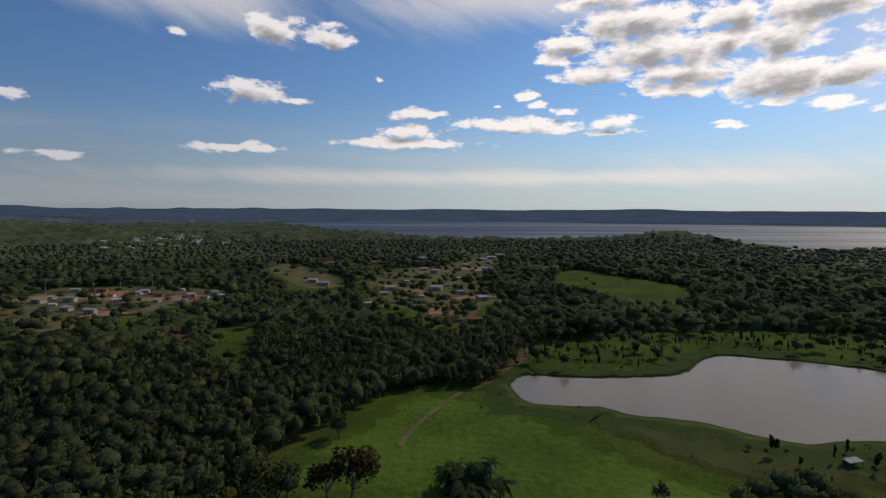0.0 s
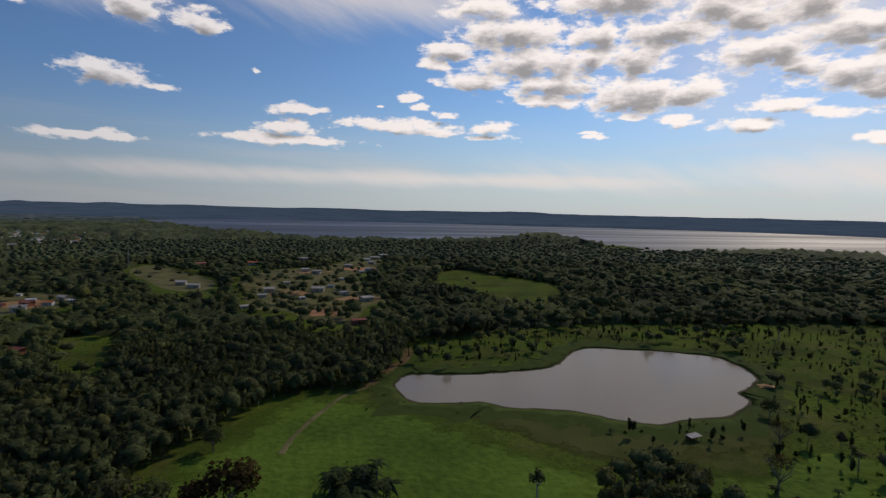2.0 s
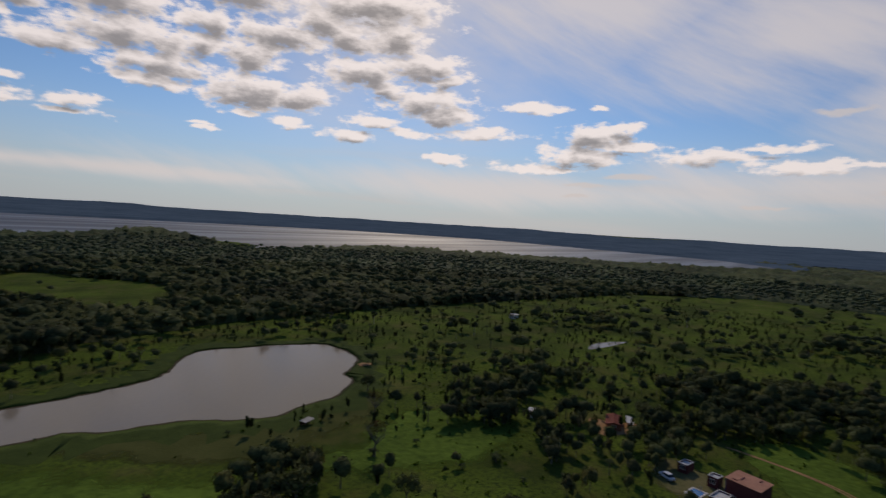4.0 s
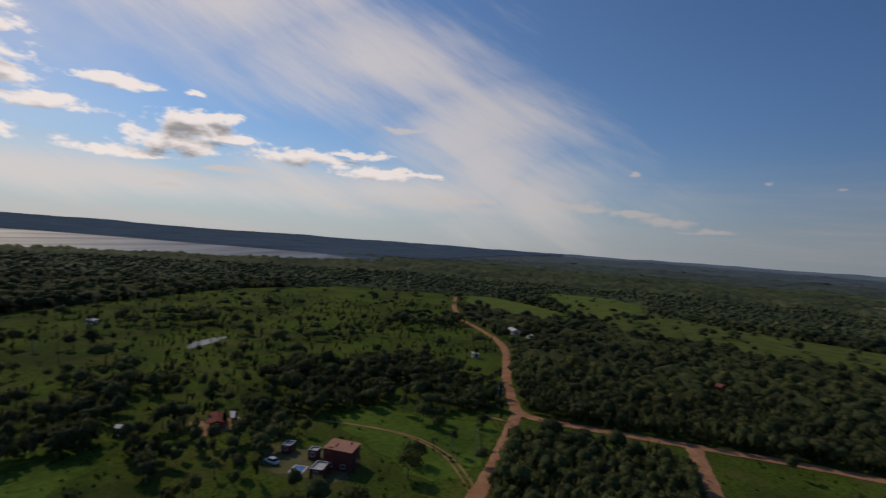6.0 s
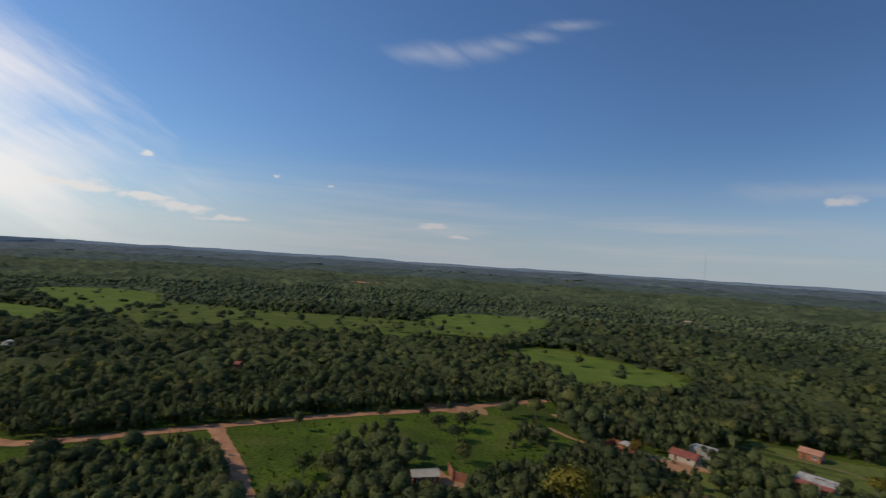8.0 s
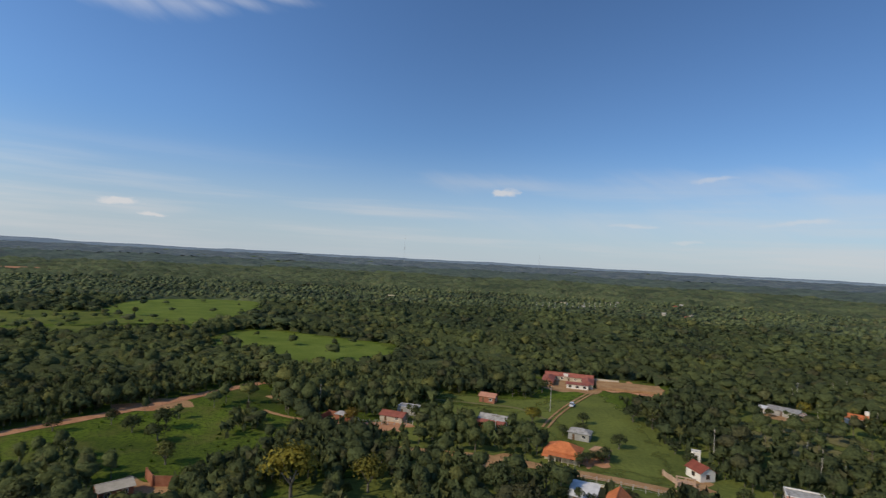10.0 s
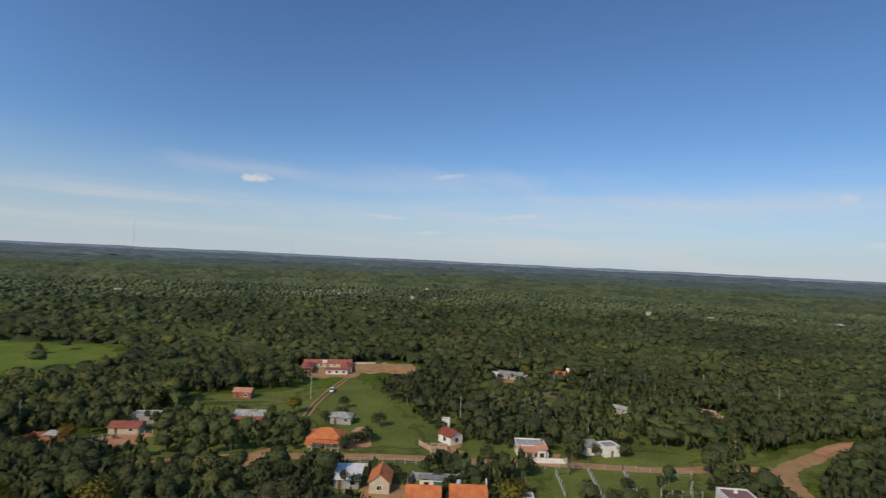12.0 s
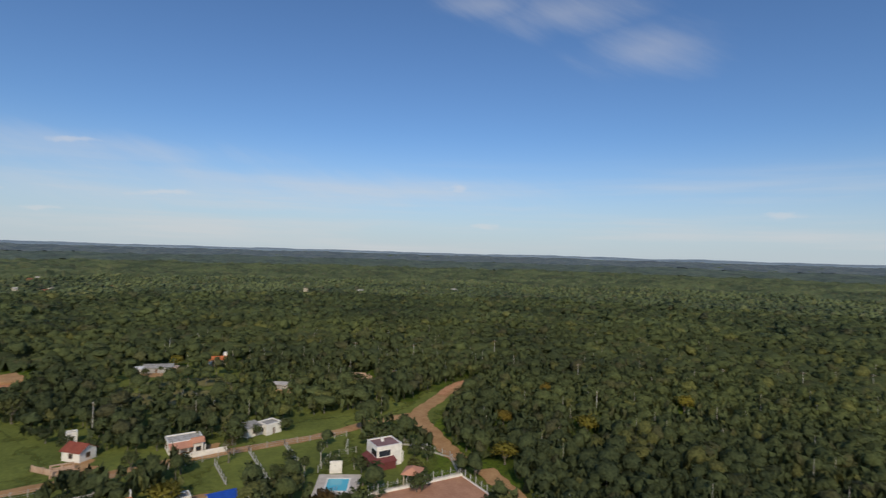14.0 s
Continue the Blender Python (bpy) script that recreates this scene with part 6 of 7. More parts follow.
rng = np.random.default_rng(5)
while len(FAR_SPOTS) < 160:
    x, y = rng.uniform(-540, -290), rng.uniform(620, 1010)
    if inside(np.array([x]), np.array([y]), CLEARINGS["town"])[0]:
        FAR_SPOTS.append((x, y, int(rng.choice([4, 4, 4, 4, 0, 1, 2, 3])), rng.uniform(0.9, 1.5)))
for x, y, k, s in FAR_SPOTS:
    made = copy_thing(kinds[k], pose(x, y, 0, 0, 0, rng.uniform(-30, 30)) @ Matrix.Scale(s, 4))
    made.scale = (s * 0.72, s * rng.uniform(0.55, 0.8), min(s, 1.0) * 0.8)
    BUILT.append((x, y, 5.5 * s))
for x, y, k in ((-320, -560, 0), (-290, -640, 0), (-60, -700, 2), (-140, -760, 0), (40, -820, 0), (-420, -430, 0), (-530, -380, 0), (150, -640, 2), (-300, 30, 0)):
    copy_thing(kinds[k], pose(x, y, 0, 0, 0, rng.uniform(-30, 30)))
    BUILT.append((x, y, 7))
for n in range(34):
    bearing, out = radians(rng.uniform(186, 222)), rng.uniform(560, 1000)
    x, y = (-200 + rng.normal() * 26, -940 + rng.normal() * 90) if n < 14 else (out * math.sin(bearing), out * math.cos(bearing))
    made = copy_thing(kinds[int(rng.choice([0, 0, 2, 3]))], pose(x, y, land(x, y), 0, 0, rng.uniform(-40, 40)))
    made.scale = (0.45, 0.5, 1.4)
    BUILT.append((x, y, 4))
for k, ob in enumerate(kinds):
    ob.matrix_world = pose((-20, -60, 60, -100, -400)[k], (520, 480, 560, 470, 800)[k], 0, 0, 0, 12 * k)
    BUILT.append(((-20, -60, 60, -100, -400)[k], (520, 480, 560, 470, 800)[k], 6))


def car(x, y, turn, label):
    ob = tagged(thing("car", x, y, turn), label, "car")
    bm = box(-2.0, 2.0, -0.82, 0.82, 0.35, 0.95, 0.12)
    part("body", bm, CAR_WHITE, ob)
    bm = box(-1.5, 0.9, -0.74, 0.74, 0.93, 1.5, 0.1)
    for v in bm.verts:
        if v.co.z > 1.3:
            v.co.x *= 0.78
    part("cabin", bm, GLASS, ob, "dark glazed cabin")
    part("roof", box(-1.15, 0.65, -0.66, 0.66, 1.49, 1.56, 0.03), CAR_WHITE, ob)
    for wx in (-1.25, 1.25):
        for wy in (-0.8, 0.8):
            tyre = part("wheel", pole((wx, wy - 0.1, 0.32), (wx, wy + 0.1, 0.32), 0.32, 0.32, 14), RUBBER, ob)
            part("rim", pole((wx, wy - 0.11, 0.32), (wx, wy + 0.11, 0.32), 0.18, 0.18, 10), STEEL, tyre)
    ob.scale = (0.88, 0.88, 0.88)
    for lx in (-2.01, 2.01):
        for ly in (-0.6, 0.6):
            part("headlight" if lx > 0 else "tail_light", box(lx - 0.02, lx + 0.02, ly - 0.14, ly + 0.14, 0.6, 0.75), GLASS if lx > 0 else MAROON, ob)


car(116.5, 28.0, 55, "white car parked on the farm's bare yard")
car(-18.8, -191.0, 75, "pale car on the school lane")


def utility_pole(height):
    ob = tagged(thing("utility_pole", 0, 0), "pale concrete power pole", "pole", "power poles")
    part("shaft", pole((0, 0, -0.2), (0, 0, height), 0.115, 0.07, 8), CONCRETE_POST, ob)
    part("crossarm", box(-0.9, 0.9, -0.06, 0.06, height - 0.7, height - 0.55), WOOD, ob)
    for x in (-0.8, 0.0, 0.8):
        part("insulator", pole((x, 0, height - 0.55), (x, 0, height - 0.35), 0.05, 0.04, 6), CREAM, ob)
    return ob


POLES = [(-10.8, -181.6), (6.0, -143.0), (120.8, -16.8), (168.0, -31.0), (165.0, -29.0), (-180, -77.5), (-177, -102), (-208, -35), (-224, -12), (-155, -165), (-169, -145),
         (-107, -224), (-50.0, -147), (-127, -118), (-203, -126), (-146, -58), (-238, 8), (60, -158), (-226, 302), (-193, 318), (-186, 328), (-182, 333), (-212, 322), (-170, 318), (-140, 268)]
first = utility_pole(8.5)
first.matrix_world = pose(*POLES[0], 0, 0, 0, 30)
for n, (x, y) in enumerate(POLES[1:]):
    copy_thing(first, pose(x, y, 0, 0, 0, 40 * n))


def mast(x, y, height, label, stout=1.0):
    """A guyed lattice mast."""
    ob = tagged(thing("radio_mast", x, y, 0, land(x, y)), label, "mast")
    for k in range(3):
        a = 2 * math.pi * k / 3
        part("leg", pole((0.45 * math.cos(a), 0.45 * math.sin(a), 0), (0.3 * math.cos(a), 0.3 * math.sin(a), height), 0.07, 0.06, 5), STEEL, ob)
    bm = bmesh.new()
    for i in range(int(height / 3)):
        for k in range(3):
            a, b = 2 * math.pi * k / 3, 2 * math.pi * (k + 1) / 3
            add_pole(bm, (0.38 * math.cos(a), 0.38 * math.sin(a), i * 3), (0.38 * math.cos(b), 0.38 * math.sin(b), i * 3 + 3), 0.025, 0.025, 3)
    part("bracing", bm, STEEL, ob)
    ob.scale = (stout, stout, 1)


mast(663, -3131, 172, "tall thin lattice radio mast above the woods", 2.6)
mast(-141, -3397, 98, "second thin radio mast far in the woods", 2.6)
mast(-150, 460, 16, "short pale mast beside a hill field")


def fence(points, label, gap=2.2, tall=1.5, plinth=False):
    x0, y0 = points[0]
    ob = tagged(thing("fence", x0, y0), label, "fence")
    for a, b in zip(points, points[1:]):
        a, b = Vector(a) - Vector((x0, y0)), Vector(b) - Vector((x0, y0))
        n = max(2, int((b - a).length / gap))
        for i in range(n + 1):
            p = a + (b - a) * i / n
            if i == 0 and a.length > 0:
                continue
            part("post", box(p.x - 0.07, p.x + 0.07, p.y - 0.07, p.y + 0.07, 0, tall + 0.1 * (i % 2), 0.015), CONCRETE_POST, ob)
        if plinth:
            side = (b - a).normalized() * 0.1
            part("plinth", slab([(a.x + side.y, a.y - side.x, 0), (b.x + side.y, b.y - side.x, 0), (b.x - side.y, b.y + side.x, 0), (a.x - side.y, a.y + side.x, 0)], 0.35), CONCRETE_POST, ob)
        for z in (0.5, 1.0, 1.35):
            part("wire", pole((a.x, a.y, z), (b.x, b.y, z), 0.02, 0.02, 4), STEEL, ob)


fence([(-68.5, -110.9), (-60.2, -90.7)], "white concrete fence posts between grass lots", plinth=True)
fence([(-76.4, -108.3), (-71.0, -96.5)], "white concrete fence posts between grass lots", plinth=True)
fence([(-59.7, -110.1), (-55.5, -99.0)], "white concrete fence posts between grass lots", plinth=True)
fence([(-52, -114.5), (-68.5, -110.9), (-76.4, -108.3), (-90, -101.5)], "line of white fence posts along the road", 3.0)
fence([(-70.4, -74.9), (-89.6, -67.0), (-95.5, -73.5), (-96, -85), (-92, -93)], "white post fence round the villa's garden", 2.0, 1.7, True)
fence([(-89.6, -66.6), (-84.6, -55.6)], "white post fence beside the clay court", 2.0, 1.7)
fence([(-71, -90), (-78, -94), (-84, -92)], "white post fence round the villa's garden", 2.0)
fence([(60.5, -147), (52, -144.5), (44, -145)], "rough post fence by the yard", 1.6)
fence([(30, -153), (44, -150), (50, -153)], "rough post fence by the yard", 1.6)
fence([(-10, -126.5), (-30, -121.5), (-46, -116.5)], "weathered post fence along the village road", 2.4)
fence([(99, -62), (97, -40)], "post fence beside the side road", 3.0)
ob = tagged(thing("goal_post", -84.0, -95.0, 40), "white metal goal frame on the grass", "goal")
part("upright", pole((-1.5, 0, 0), (-1.5, 0, 2), 0.06, 0.06), PLASTER, ob)
part("upright", pole((1.5, 0, 0), (1.5, 0, 2), 0.06, 0.06), PLASTER, ob)
part("crossbar", pole((-1.5, 0, 2), (1.5, 0, 2), 0.06, 0.06), PLASTER, ob)
for i in range(15):
    t = i / 14
    ob = tagged(thing("boundary_post", -21 - 97 * t, -575 - 90 * t), "tall pale post in a long row", "post", "row of pale posts")
    part("shaft", pole((0, 0, 0), (0, 0, 9), 0.26, 0.2, 6), CONCRETE_POST, ob)

# ---- single trees ----
rng = np.random.default_rng(21)


def tree(name, label, crown, leaf, count, size, blobs, bark=BARK, group="trees of the pastures"):
    ob = tagged(thing(name, 0, 0), label, "tree", group)
    bm = bmesh.new()
    rx, rz, mid = crown
    fork = mid - rz * 0.75
    add_pole(bm, (0, 0, -0.2), (0.1, 0.05, fork), 0.24, 0.16, 7)
    for i in range(6):
        a = i * 1.05 + rng.uniform(-0.3, 0.3)
        tip = (rx * 0.62 * math.cos(a), rx * 0.62 * math.sin(a), mid + rz * rng.uniform(-0.1, 0.55))
        add_pole(bm, (0.1, 0.05, fork - 0.2), tip, 0.11, 0.03, 5)
    part("trunk", bm, bark, ob)
    if count:
        leafy("crown", leaf_cards(rng, count, crown, size, blobs), leaf, ob)
    return ob


def bare_tree():
    ob = tagged(thing("bare_tree", 0, 0), "leafless grey tree with fine twigs", "tree", "trees of the pastures")
    bm = bmesh.new()
    add_pole(bm, (0, 0, -0.2), (0, 0, 2.6), 0.2, 0.14, 6)
    for i in range(9):
        a, e = i * 0.7 + rng.uniform(-0.2, 0.2), rng.uniform(0.3, 1.0)
        mid = Vector((1.7 * math.cos(a), 1.7 * math.sin(a), 3.2 + 2.0 * e))
        add_pole(bm, (0, 0, 1.9 + 0.08 * i), mid, 0.09, 0.04, 4)
        for k in range(5):
            add_pole(bm, mid, mid + Vector((rng.uniform(-1, 1), rng.uniform(-1, 1), rng.uniform(0.2, 1.2))), 0.035, 0.012, 3)
    part("trunk", bm, BARK, ob)
    tagged(leafy("twig_haze", leaf_cards(rng, 320, (2.6, 1.8, 5.0), 0.26, 9), RUST, ob), kind="stuff")
    return ob


def palm(height, label):
    ob = tagged(thing("palm", 0, 0), label, "palm", "palms of the pasture")
    part("trunk", pole((0, 0, -0.2), (0.15, 0, height), 0.17, 0.11, 7), BARK, ob)
    for i in range(13):
        a, up = i * 2.4, rng.uniform(0.1, 0.9)
        verts, faces, pts = [], [], []
        for s in np.linspace(0, 1, 5):
            pts.append((1.9 * s * math.cos(a), 1.9 * s * math.sin(a), height + 1.3 * up * s - 1.3 * s * s, 0.32 * math.sin(math.pi * min(s + 0.15, 1)) + 0.03))
        for px, py, pz, w in pts:
            for side in (-1, 0, 1):
                verts.append((0.15 + px - side * w * math.sin(a), py + side * w * math.cos(a), pz - abs(side) * w * 0.5))
        for s in range(4):
            for k in range(2):
                faces.append((s * 3 + k, s * 3 + k + 1, s * 3 + k + 4, s * 3 + k + 3))
        sheet("frond", verts, faces, PALM, ob)
    return ob


protos = {"round": tree("tree", "round-crowned green broadleaf tree standing in grass", (3.3, 3.1, 4.0), LEAF, 520, 0.62, 13),
          "wide": tree("tree", "wide spreading green tree in the pasture", (4.0, 2.7, 3.9), LEAF, 580, 0.66, 15),
          "slim": tree("tree", "slender tree with a pale bare trunk", (2.0, 2.2, 5.8), LEAF, 260, 0.6, 8, PALE_BARK),
          "yellow": tree("flowering_tree", "tree covered in yellow blossom", (3.5, 2.8, 3.6), YELLOW, 980, 0.5, 16, group="yellow flowering trees"),
          "russet": tree("russet_tree", "tree with russet brown foliage", (3.3, 3.0, 3.9), RUST, 480, 0.6, 12),
          "bare": bare_tree(), "palm": palm(4.6, "tall feather palm with dark fronds"), "low_palm": palm(1.6, "low feather palm in the grass")}
PLANTED = [("yellow", -41.8, -96.5, 1.05), ("yellow", 44.5, -101.5, 1.7), ("yellow", 30.5, -107.5, 1.25), ("yellow", -100.5, -62.0, 0.9), ("yellow", -130, -55, 1.0), ("yellow", -124, -76, 0.8),
           ("round", -22.5, 113.5, 0.85), ("russet", -15.5, 89.5, 1.5), ("russet", -19.5, 88.0, 1.2), ("round", -27, 90, 1.0), ("wide", -33, 92, 1.1), ("bare", 80, 78, 1.2), ("bare", 97, 95, 1.0), ("round", 110, 111, 0.75),
           ("round", 112.5, -1.5, 0.95), ("wide", 121, -2.5, 0.8), ("round", 77, -109.5, 0.85), ("round", 63, -98, 1.0), ("round", 116, -121, 0.7), ("wide", 92, -131, 0.9), ("round", 98, -126, 0.8),
           ("wide", 88, -122, 0.8), ("slim", 128, -12, 0.7)]
PLANTED += [("round", 150, -8, 0.55), ("round", 147, -22, 0.6), ("slim", 96, -104, 0.8), ("round", 107, -130, 0.6), ("wide", -36.5, -178, 1.0), ("wide", -41, -172, 1.1), ("round", -27, -150, 0.7),
            ("round", -20, -170, 0.6), ("wide", -67.5, -109.5, 0.0), ("round", -52.5, -110.5, 0.75), ("wide", -68.5, -117.5, 0.9), ("round", -47, -120, 0.6), ("yellow", 47.0, -149.5, 0.75), ("yellow", -4.5, -167.0, 0.8), ("wide", -9.5, -208.0, 0.95),
            ("round", -6, -118, 0.9), ("wide", 3, -112, 1.1), ("round", 12, -118, 1.0), ("wide", -2, -106, 1.0), ("round", 85, -82, 1.0), ("wide", 92, -79, 1.0), ("round", 97, -76, 0.8)]
PLANTED += [("palm", -75.5, -77.5, 0.8), ("round", -89.5, -90.5, 0.9), ("wide", -93.5, -89.5, 0.9), ("slim", -66.0, -88.5, 0.7), ("round", -62.5, -92.5, 0.6), ("palm", -76.0, -90.0, 0.7),
            ("round", -91.0, -76.5, 0.55), ("low_palm", -84.0, -72.5, 1.0), ("round", -70.5, -99.0, 0.5), ("low_palm", -72.5, -78.5, 0.9), ("bare", -62, -108.5, 0.8), ("slim", -73.5, -92.0, 0.7),
            ("round", -52, -138, 0.7), ("wide", -71, -121, 0.8), ("yellow", -101, -206, 0.8), ("yellow", -160, -80, 0.8), ("yellow", -172, -40, 0.9)]
for k in range(16):
    PLANTED.append(("low_palm" if k % 4 else "palm", 4.9 + 6.0 * math.cos(k * 2.4) * (0.25 + 0.05 * k), 90.5 + 3.6 * math.sin(k * 2.4) * (0.25 + 0.05 * k), 1.5 + 0.2 * (k % 4) if k % 4 else 1.25))
x, y = rng.uniform(60, 330, 900), rng.uniform(-30, 205, 900)
keep = inside(x, y, SAVANNA) & ~inside(x, y, POND_SHORE) & (off_line(x, y, POND_SHORE) > 6) & (off_line(x, y, ROADS["main_road"][2]) > 5) & (off_line(x, y, ROADS["lower_road"][2]) > 4) & (np.hypot(x, y) > 105)
keep &= np.hypot(x - 118, y - 20) > 16
for bx, by, r in BUILT:
    keep &= np.hypot(x - bx, y - by) > r + 2
for px, py in list(zip(x[keep], y[keep]))[:150]:
    kind = rng.choice(["palm", "low_palm", "low_palm", "round", "bare", "slim"], p=[0.22, 0.3, 0.2, 0.14, 0.07, 0.07])
    PLANTED.append((str(kind), px, py, rng.uniform(0.5, 0.9)))
garden = []
for bx, by, r in BUILT:
    if 2 < r < 8 and inside(np.array([bx]), np.array([by]), SETTLED)[0]:
        for k in range(3):
            a = rng.uniform(0, 6.28)
            garden.append((bx + (r * 0.85 + 1.6) * math.cos(a), by + (r * 0.85 + 1.6) * math.sin(a)))
gx, gy = np.array(garden).T
clear = np.ones(len(gx), bool)
for width, _, line in ROADS.values():
    clear &= off_line(gx, gy, line) > width / 2 + 1.5
for bx, by, r in BUILT:
    clear &= np.hypot(gx - bx, gy - by) > min(r * 0.8, 5.5)
for cx, cy, r in OPEN_SPOTS:
    clear &= np.hypot(gx - cx, gy - cy) > r
for px, py in zip(gx[clear], gy[clear]):
    PLANTED.append((str(rng.choice(["round", "wide", "slim", "low_palm"], p=[0.5, 0.25, 0.1, 0.15])), px, py, rng.uniform(0.38, 0.62)))
used = set()
for kind, x, y, s in PLANTED:
    if not s:
        continue
    m = pose(x, y, 0, 0, 0, rng.uniform(0, 360))
    if kind in used:
        ob = copy_thing(protos[kind], m)
    else:
        used.add(kind)
        ob = protos[kind]
        ob.matrix_world = m
    ob.scale = (s, s, s * rng.uniform(0.9, 1.12))
    if "palm" not in kind:
        BUILT.append((x, y, 4.0 * s if kind == "yellow" else 1.5))

# ---- woods, laid out last ----
stand_of_trees("woodland", "dense green broadleaf wood round the pastures", 88, 150, 3.05, 0.7, [NEAR_MODELS, STEMS], [LEAF, BARK], ((0.52, 1.10), (0.72, 1.04)), singles=205)
stand_of_trees("woodland", "dense green broadleaf wood round the pastures", 150, 215, 3.4, 0.7, [NEXT_MODELS, STEMS], [LEAF, BARK], ((0.54, 1.22), (0.72, 1.06)))
stand_of_trees("woodland", "rolling green wood with olive and yellow crowns", 215, 345, 4.7, 0.8, [MID_MODELS], [LEAF], ((0.72, 1.55), (0.70, 1.18)))
stand_of_trees("woodland", "rolling green wood with olive and yellow crowns", 345, 535, 5.9, 0.8, [OUTER_MODELS], [HALF_HAZED_WOOD], ((0.9, 1.9), (0.68, 1.32)))

stand_of_trees("woodland", "far rounded crowns of the rolling woods with haze in their colour", 535, 800, 7.2, 0.8, [DISTANT_MODELS], [HAZED_WOOD], ((1.05, 2.1), (0.72, 1.4)))


def far_canopy(x, y):
    """Tops of the far woods, sunk below the ground in the clearings."""
    flat_x, flat_y = x.ravel(), y.ravel()
    grown = rng.uniform(0.12, 0.88, flat_x.size) < woods_chance(flat_x, flat_y, 2.0)
    tall = 3.6 + 1.0 * wavy(flat_x, flat_y, 6.0, 0.4) + 1.8 * wavy(flat_x, flat_y, 37.0, 2.2) + rng.uniform(-4.4, 4.4, flat_x.size)
    tall += 3.0 * (rng.uniform(size=flat_x.size) < 0.10)
    return (land(flat_x, flat_y) + np.where(grown, np.maximum(np.where(np.hypot(flat_x, flat_y) < 790, 0.45 * tall, tall), 1.0), -1.5)).reshape(x.shape)


far_rings = [514.0]
while far_rings[-1] < 1500:
    far_rings.append(far_rings[-1] + 3.4 + (far_rings[-1] - 514) * 0.006)
verts, faces = ring_grid(far_rings, -46, 278, 860, far_canopy)
tagged(leafy("far_woodland", (verts, faces, None, rng.uniform(size=len(verts))), HAZED_WOOD), "far green woods with haze in their colour, merging into one canopy", "woods", kind="stuff")
# two bands of canopy, the farther one painted with more blue haze
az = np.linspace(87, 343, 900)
for inner, outer, rings, mat in ((0.0, 0.52, 36, HAZED_LAND), (0.51, 1.0, 30, HAZED_LAND_BLUE)):
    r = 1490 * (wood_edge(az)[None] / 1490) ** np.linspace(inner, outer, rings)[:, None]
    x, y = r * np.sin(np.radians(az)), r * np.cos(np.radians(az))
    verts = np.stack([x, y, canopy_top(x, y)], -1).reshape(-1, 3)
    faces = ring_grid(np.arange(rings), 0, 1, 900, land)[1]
    tagged(leafy("backdrop", (verts, faces, None, rng.uniform(size=len(verts))), mat), "distant unbroken forest canopy with haze in its colour", "woods", kind="structure")

# slender pale-stemmed palms standing out of the western woods
x, y = jittered(95, 300, 7.5, rng)
turned = np.degrees(np.arctan2(x, y)) % 360
keep = (rng.uniform(size=len(x)) < 0.22 + 0.22 * wavy(x, y, 35, 0.2)) & (turned > 205) & (turned < 277) & (woods_chance(x, y, 1.0) > 0.5)
x, y = x[keep], y[keep]
n = len(x)
heads = [leaf_cards(rng, 16, (0.85, 0.8, 7.2), 0.8, 4) for _ in range(4)]
shafts = [stem(7.0, 0.085) for _ in range(4)]
turns, sizes, which = rng.uniform(0, 6.28, n), np.stack([rng.uniform(0.9, 1.3, n), rng.uniform(0.75, 1.08, n)], 1), rng.integers(0, 4, n)
spots = np.stack([x, y, 0 * x], 1)
tagged(leafy("palm_crowns", plant(heads, spots, turns, sizes, which), LEAF), "small green heads of slender palms", "palms", kind="stuff")
tagged(leafy("palm_stems", plant(shafts, spots, turns, sizes, which), PALE_BARK), "slender pale palm stems rising from the wood", "palms", kind="stuff")

# undergrowth that closes the woods near the ground
x, y = jittered(92, 222, 2.4, rng)
odds = woods_chance(x, y, 0.3)
keep = (odds > 0.5) & (rng.uniform(size=len(x)) < odds * 1.2 - 0.2)
x, y = x[keep], y[keep]
n = len(x)
tagged(leafy("undergrowth", plant(BUSHES, np.stack([x, y, 0 * x], 1), rng.uniform(0, 6.28, n), np.stack([rng.uniform(0.8, 1.5, n), rng.uniform(1.5, 2.9, n)], 1), rng.integers(0, 5, n)), LEAF),
       "thick green undergrowth beneath the trees", "undergrowth", kind="stuff")
for r0, r1, cell in ((214, 525, 3.2),):
    g = np.arange(-r1, r1, cell)
    gx, gy = np.meshgrid(g, g, indexing="ij")
    thick = np.zeros(gx.shape, bool)
    thick.ravel()[:] = woods_chance(gx.ravel(), gy.ravel(), 1.0) > 0.8
    d = np.hypot(gx, gy)
    thick &= (d > r0) & (d < r1)
    deep = thick.copy()
    deep[1:-1, 1:-1] &= thick[2:, 1:-1] & thick[:-2, 1:-1] & thick[1:-1, 2:] & thick[1:-1, :-2]
    height = np.where(deep, 3.0 + 1.0 * wavy(gx, gy, 7, 0.7) + rng.uniform(-2.7, 2.7, gx.shape), 0.1)
    near = thick[:-1, :-1] & thick[1:, :-1] & thick[:-1, 1:] & thick[1:, 1:]
    i, j = np.nonzero(near)
    k = i * len(g) + j
    jig = rng.uniform(-0.35, 0.35, (2, *gx.shape)) * cell
    verts = np.stack([gx + jig[0], gy + jig[1], height + land(gx, gy)], -1).reshape(-1, 3)
    faces = np.stack([k, k + len(g), k + len(g) + 1, k + 1], 1)
    used_verts, faces = np.unique(faces, return_inverse=True)
    tagged(leafy("undergrowth", (verts[used_verts], faces.reshape(-1, 4), None, rng.uniform(size=len(used_verts))), LEAF), "thick green undergrowth beneath the trees", "undergrowth", kind="stuff")

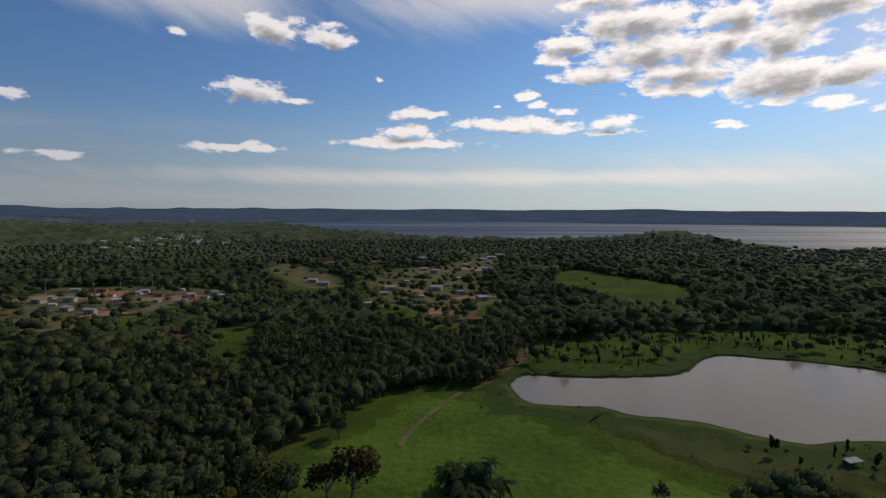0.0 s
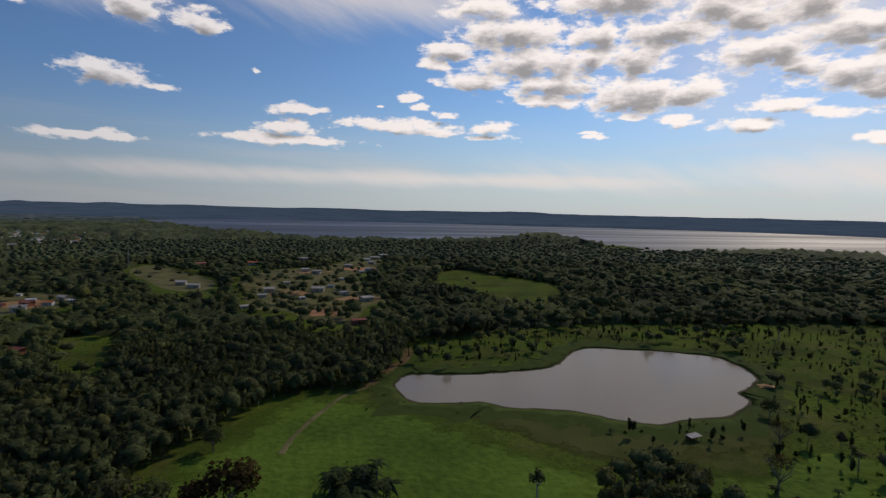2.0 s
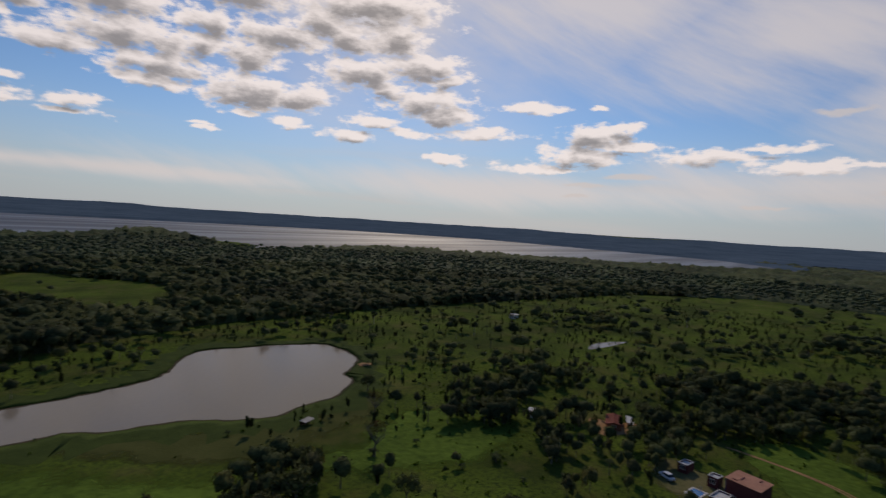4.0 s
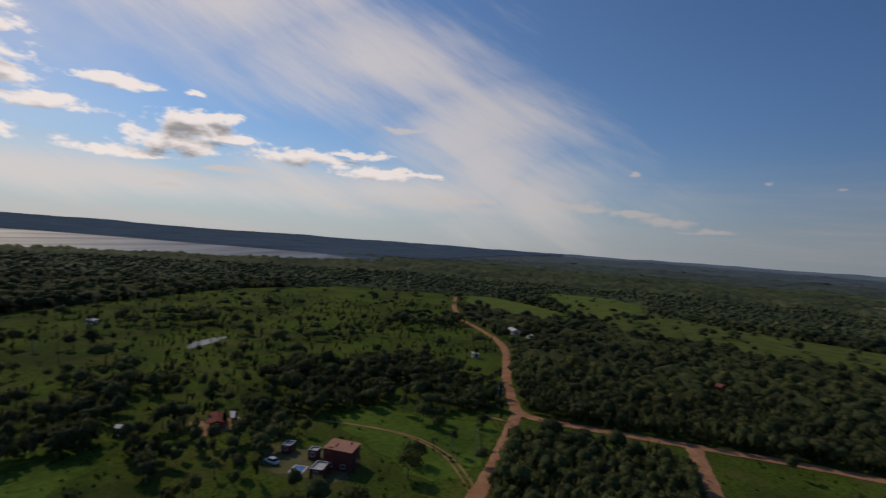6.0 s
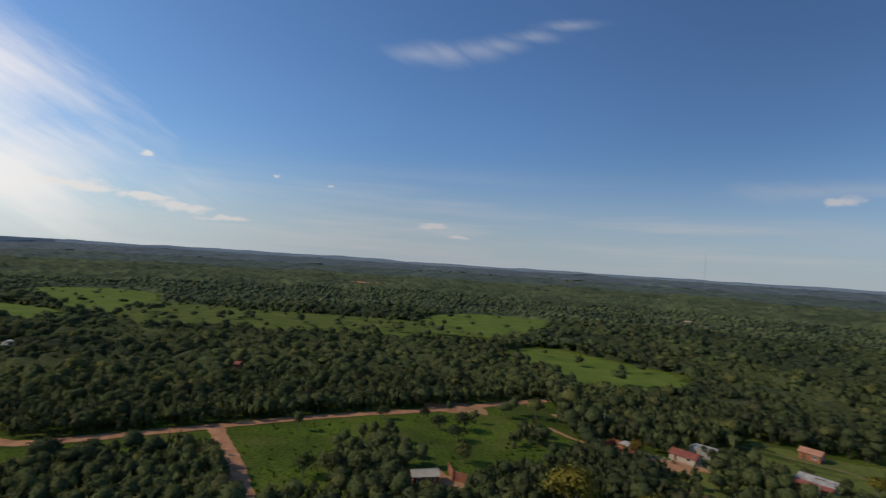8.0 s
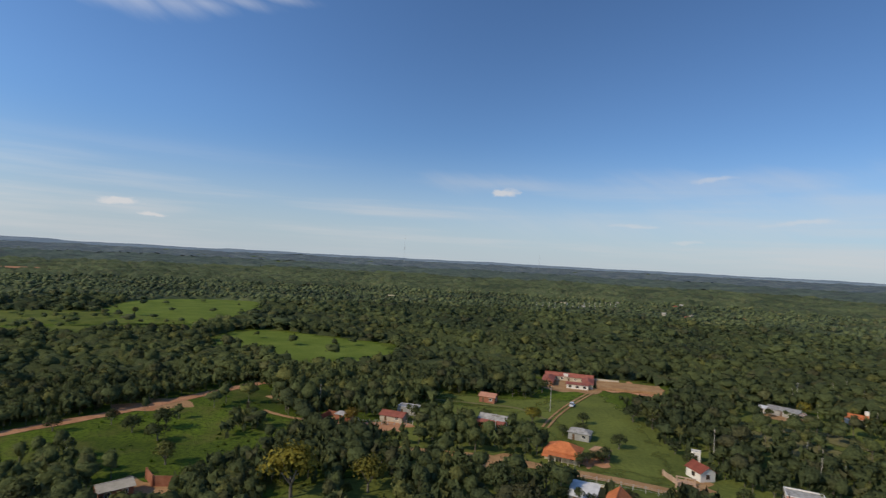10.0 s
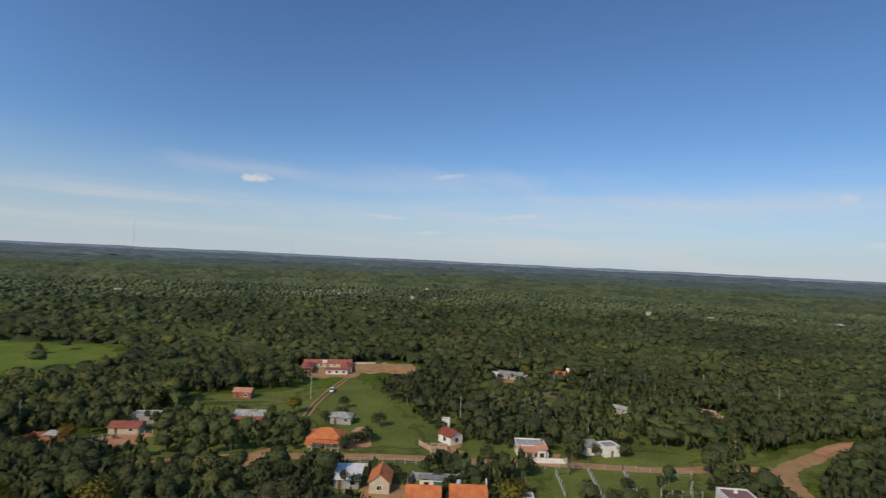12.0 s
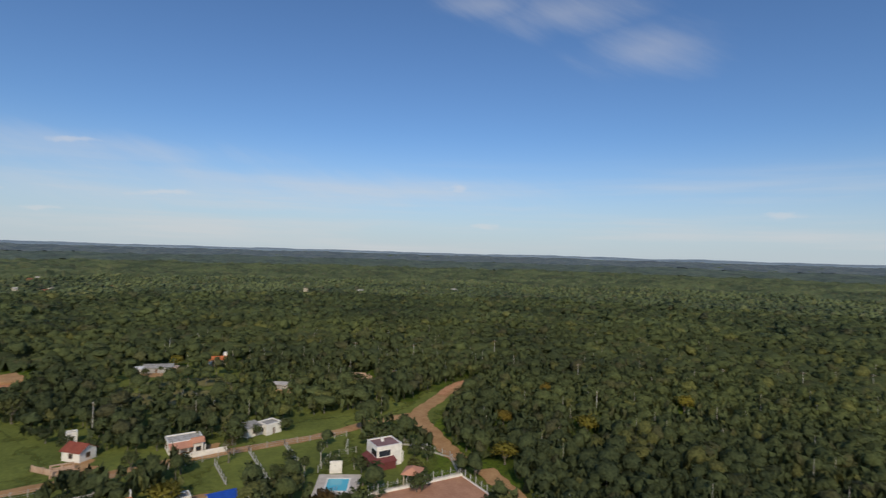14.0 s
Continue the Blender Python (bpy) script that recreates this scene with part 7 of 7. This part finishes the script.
# low palms and shrubs over the open pasture
x, y = jittered(90, 440, 3.8, rng)
keep = inside(x, y, SAVANNA) & ~inside(x, y, POND_SHORE) & (off_line(x, y, POND_SHORE) > 7) & (off_line(x, y, ROADS["main_road"][2]) > 4) & (off_line(x, y, ROADS["lower_road"][2]) > 3)
keep &= ~inside(x, y, CLEARINGS["house_lawn"]) & (rng.uniform(size=len(x)) < np.clip((np.hypot(x, y) - 80) / 120, 0.22, 0.80) * (0.75 + 0.7 * wavy(x, y, 30, 2.0)) + 0.75 * ((off_line(x, y, POND_SHORE) > 11) & (off_line(x, y, POND_SHORE) < 34) & (y > 150 + 0.25 * (90 - x))))
keep &= ~((x < 66) & (y < 150)) & (rng.uniform(size=len(x)) < np.clip(0.55 + 0.75 * wavy(x, y, 11, 4.4), 0.12, 1))
x, y = x[keep], y[keep]
n = len(x)
BUSH_MODELS = [leaf_cards(rng, 26, (0.9, 1.1, 1.2), 0.8, 4) for _ in range(4)]
tagged(leafy("scrub", plant(BUSH_MODELS, np.stack([x, y, land(x, y)], 1), rng.uniform(0, 6.28, n), np.stack([0.3 + 0.8 * rng.uniform(size=n) ** 2, 0.6 + 2.0 * rng.uniform(size=n) ** 1.4], 1), rng.integers(0, 4, n)), PALM),
       "scattered low palms and dark shrubs on pasture", "shrubs", kind="stuff")
# grass tufts of the near pasture
x, y = jittered(88, 190, 2.1, rng)
keep = (inside(x, y, SAVANNA) | inside(x, y, CLEARINGS["crossroads_lawn"]) | inside(x, y, CLEARINGS["house_lawn"]))
keep &= ~inside(x, y, POND_SHORE) & (rng.uniform(size=len(x)) < (0.10 + 0.25 * wavy(x, y, 14, 0.3)) * np.where((x < 80) & (y > 0), 0.08, 1.0))
for width, _, line in ROADS.values():
    keep &= off_line(x, y, line) > width / 2 + 0.5
x, y = x[keep], y[keep]
n = len(x)
TUFTS = [leaf_cards(rng, 4, (0.5, 0.22, 0.18), 0.6, 2) for _ in range(4)]
GRASS_TUFT = leaf_material("grass_tufts", (0.062, 0.115, 0.013), (0.095, 0.165, 0.016), (0.11, 0.13, 0.03), 0.1)
tagged(leafy("grass", plant(TUFTS, np.stack([x, y, 0 * x], 1), rng.uniform(0, 6.28, n), rng.uniform(0.6, 1.6, (n, 2)), rng.integers(0, 4, n)), GRASS_TUFT),
       "coarse tufts of pasture grass", "grass", kind="stuff")
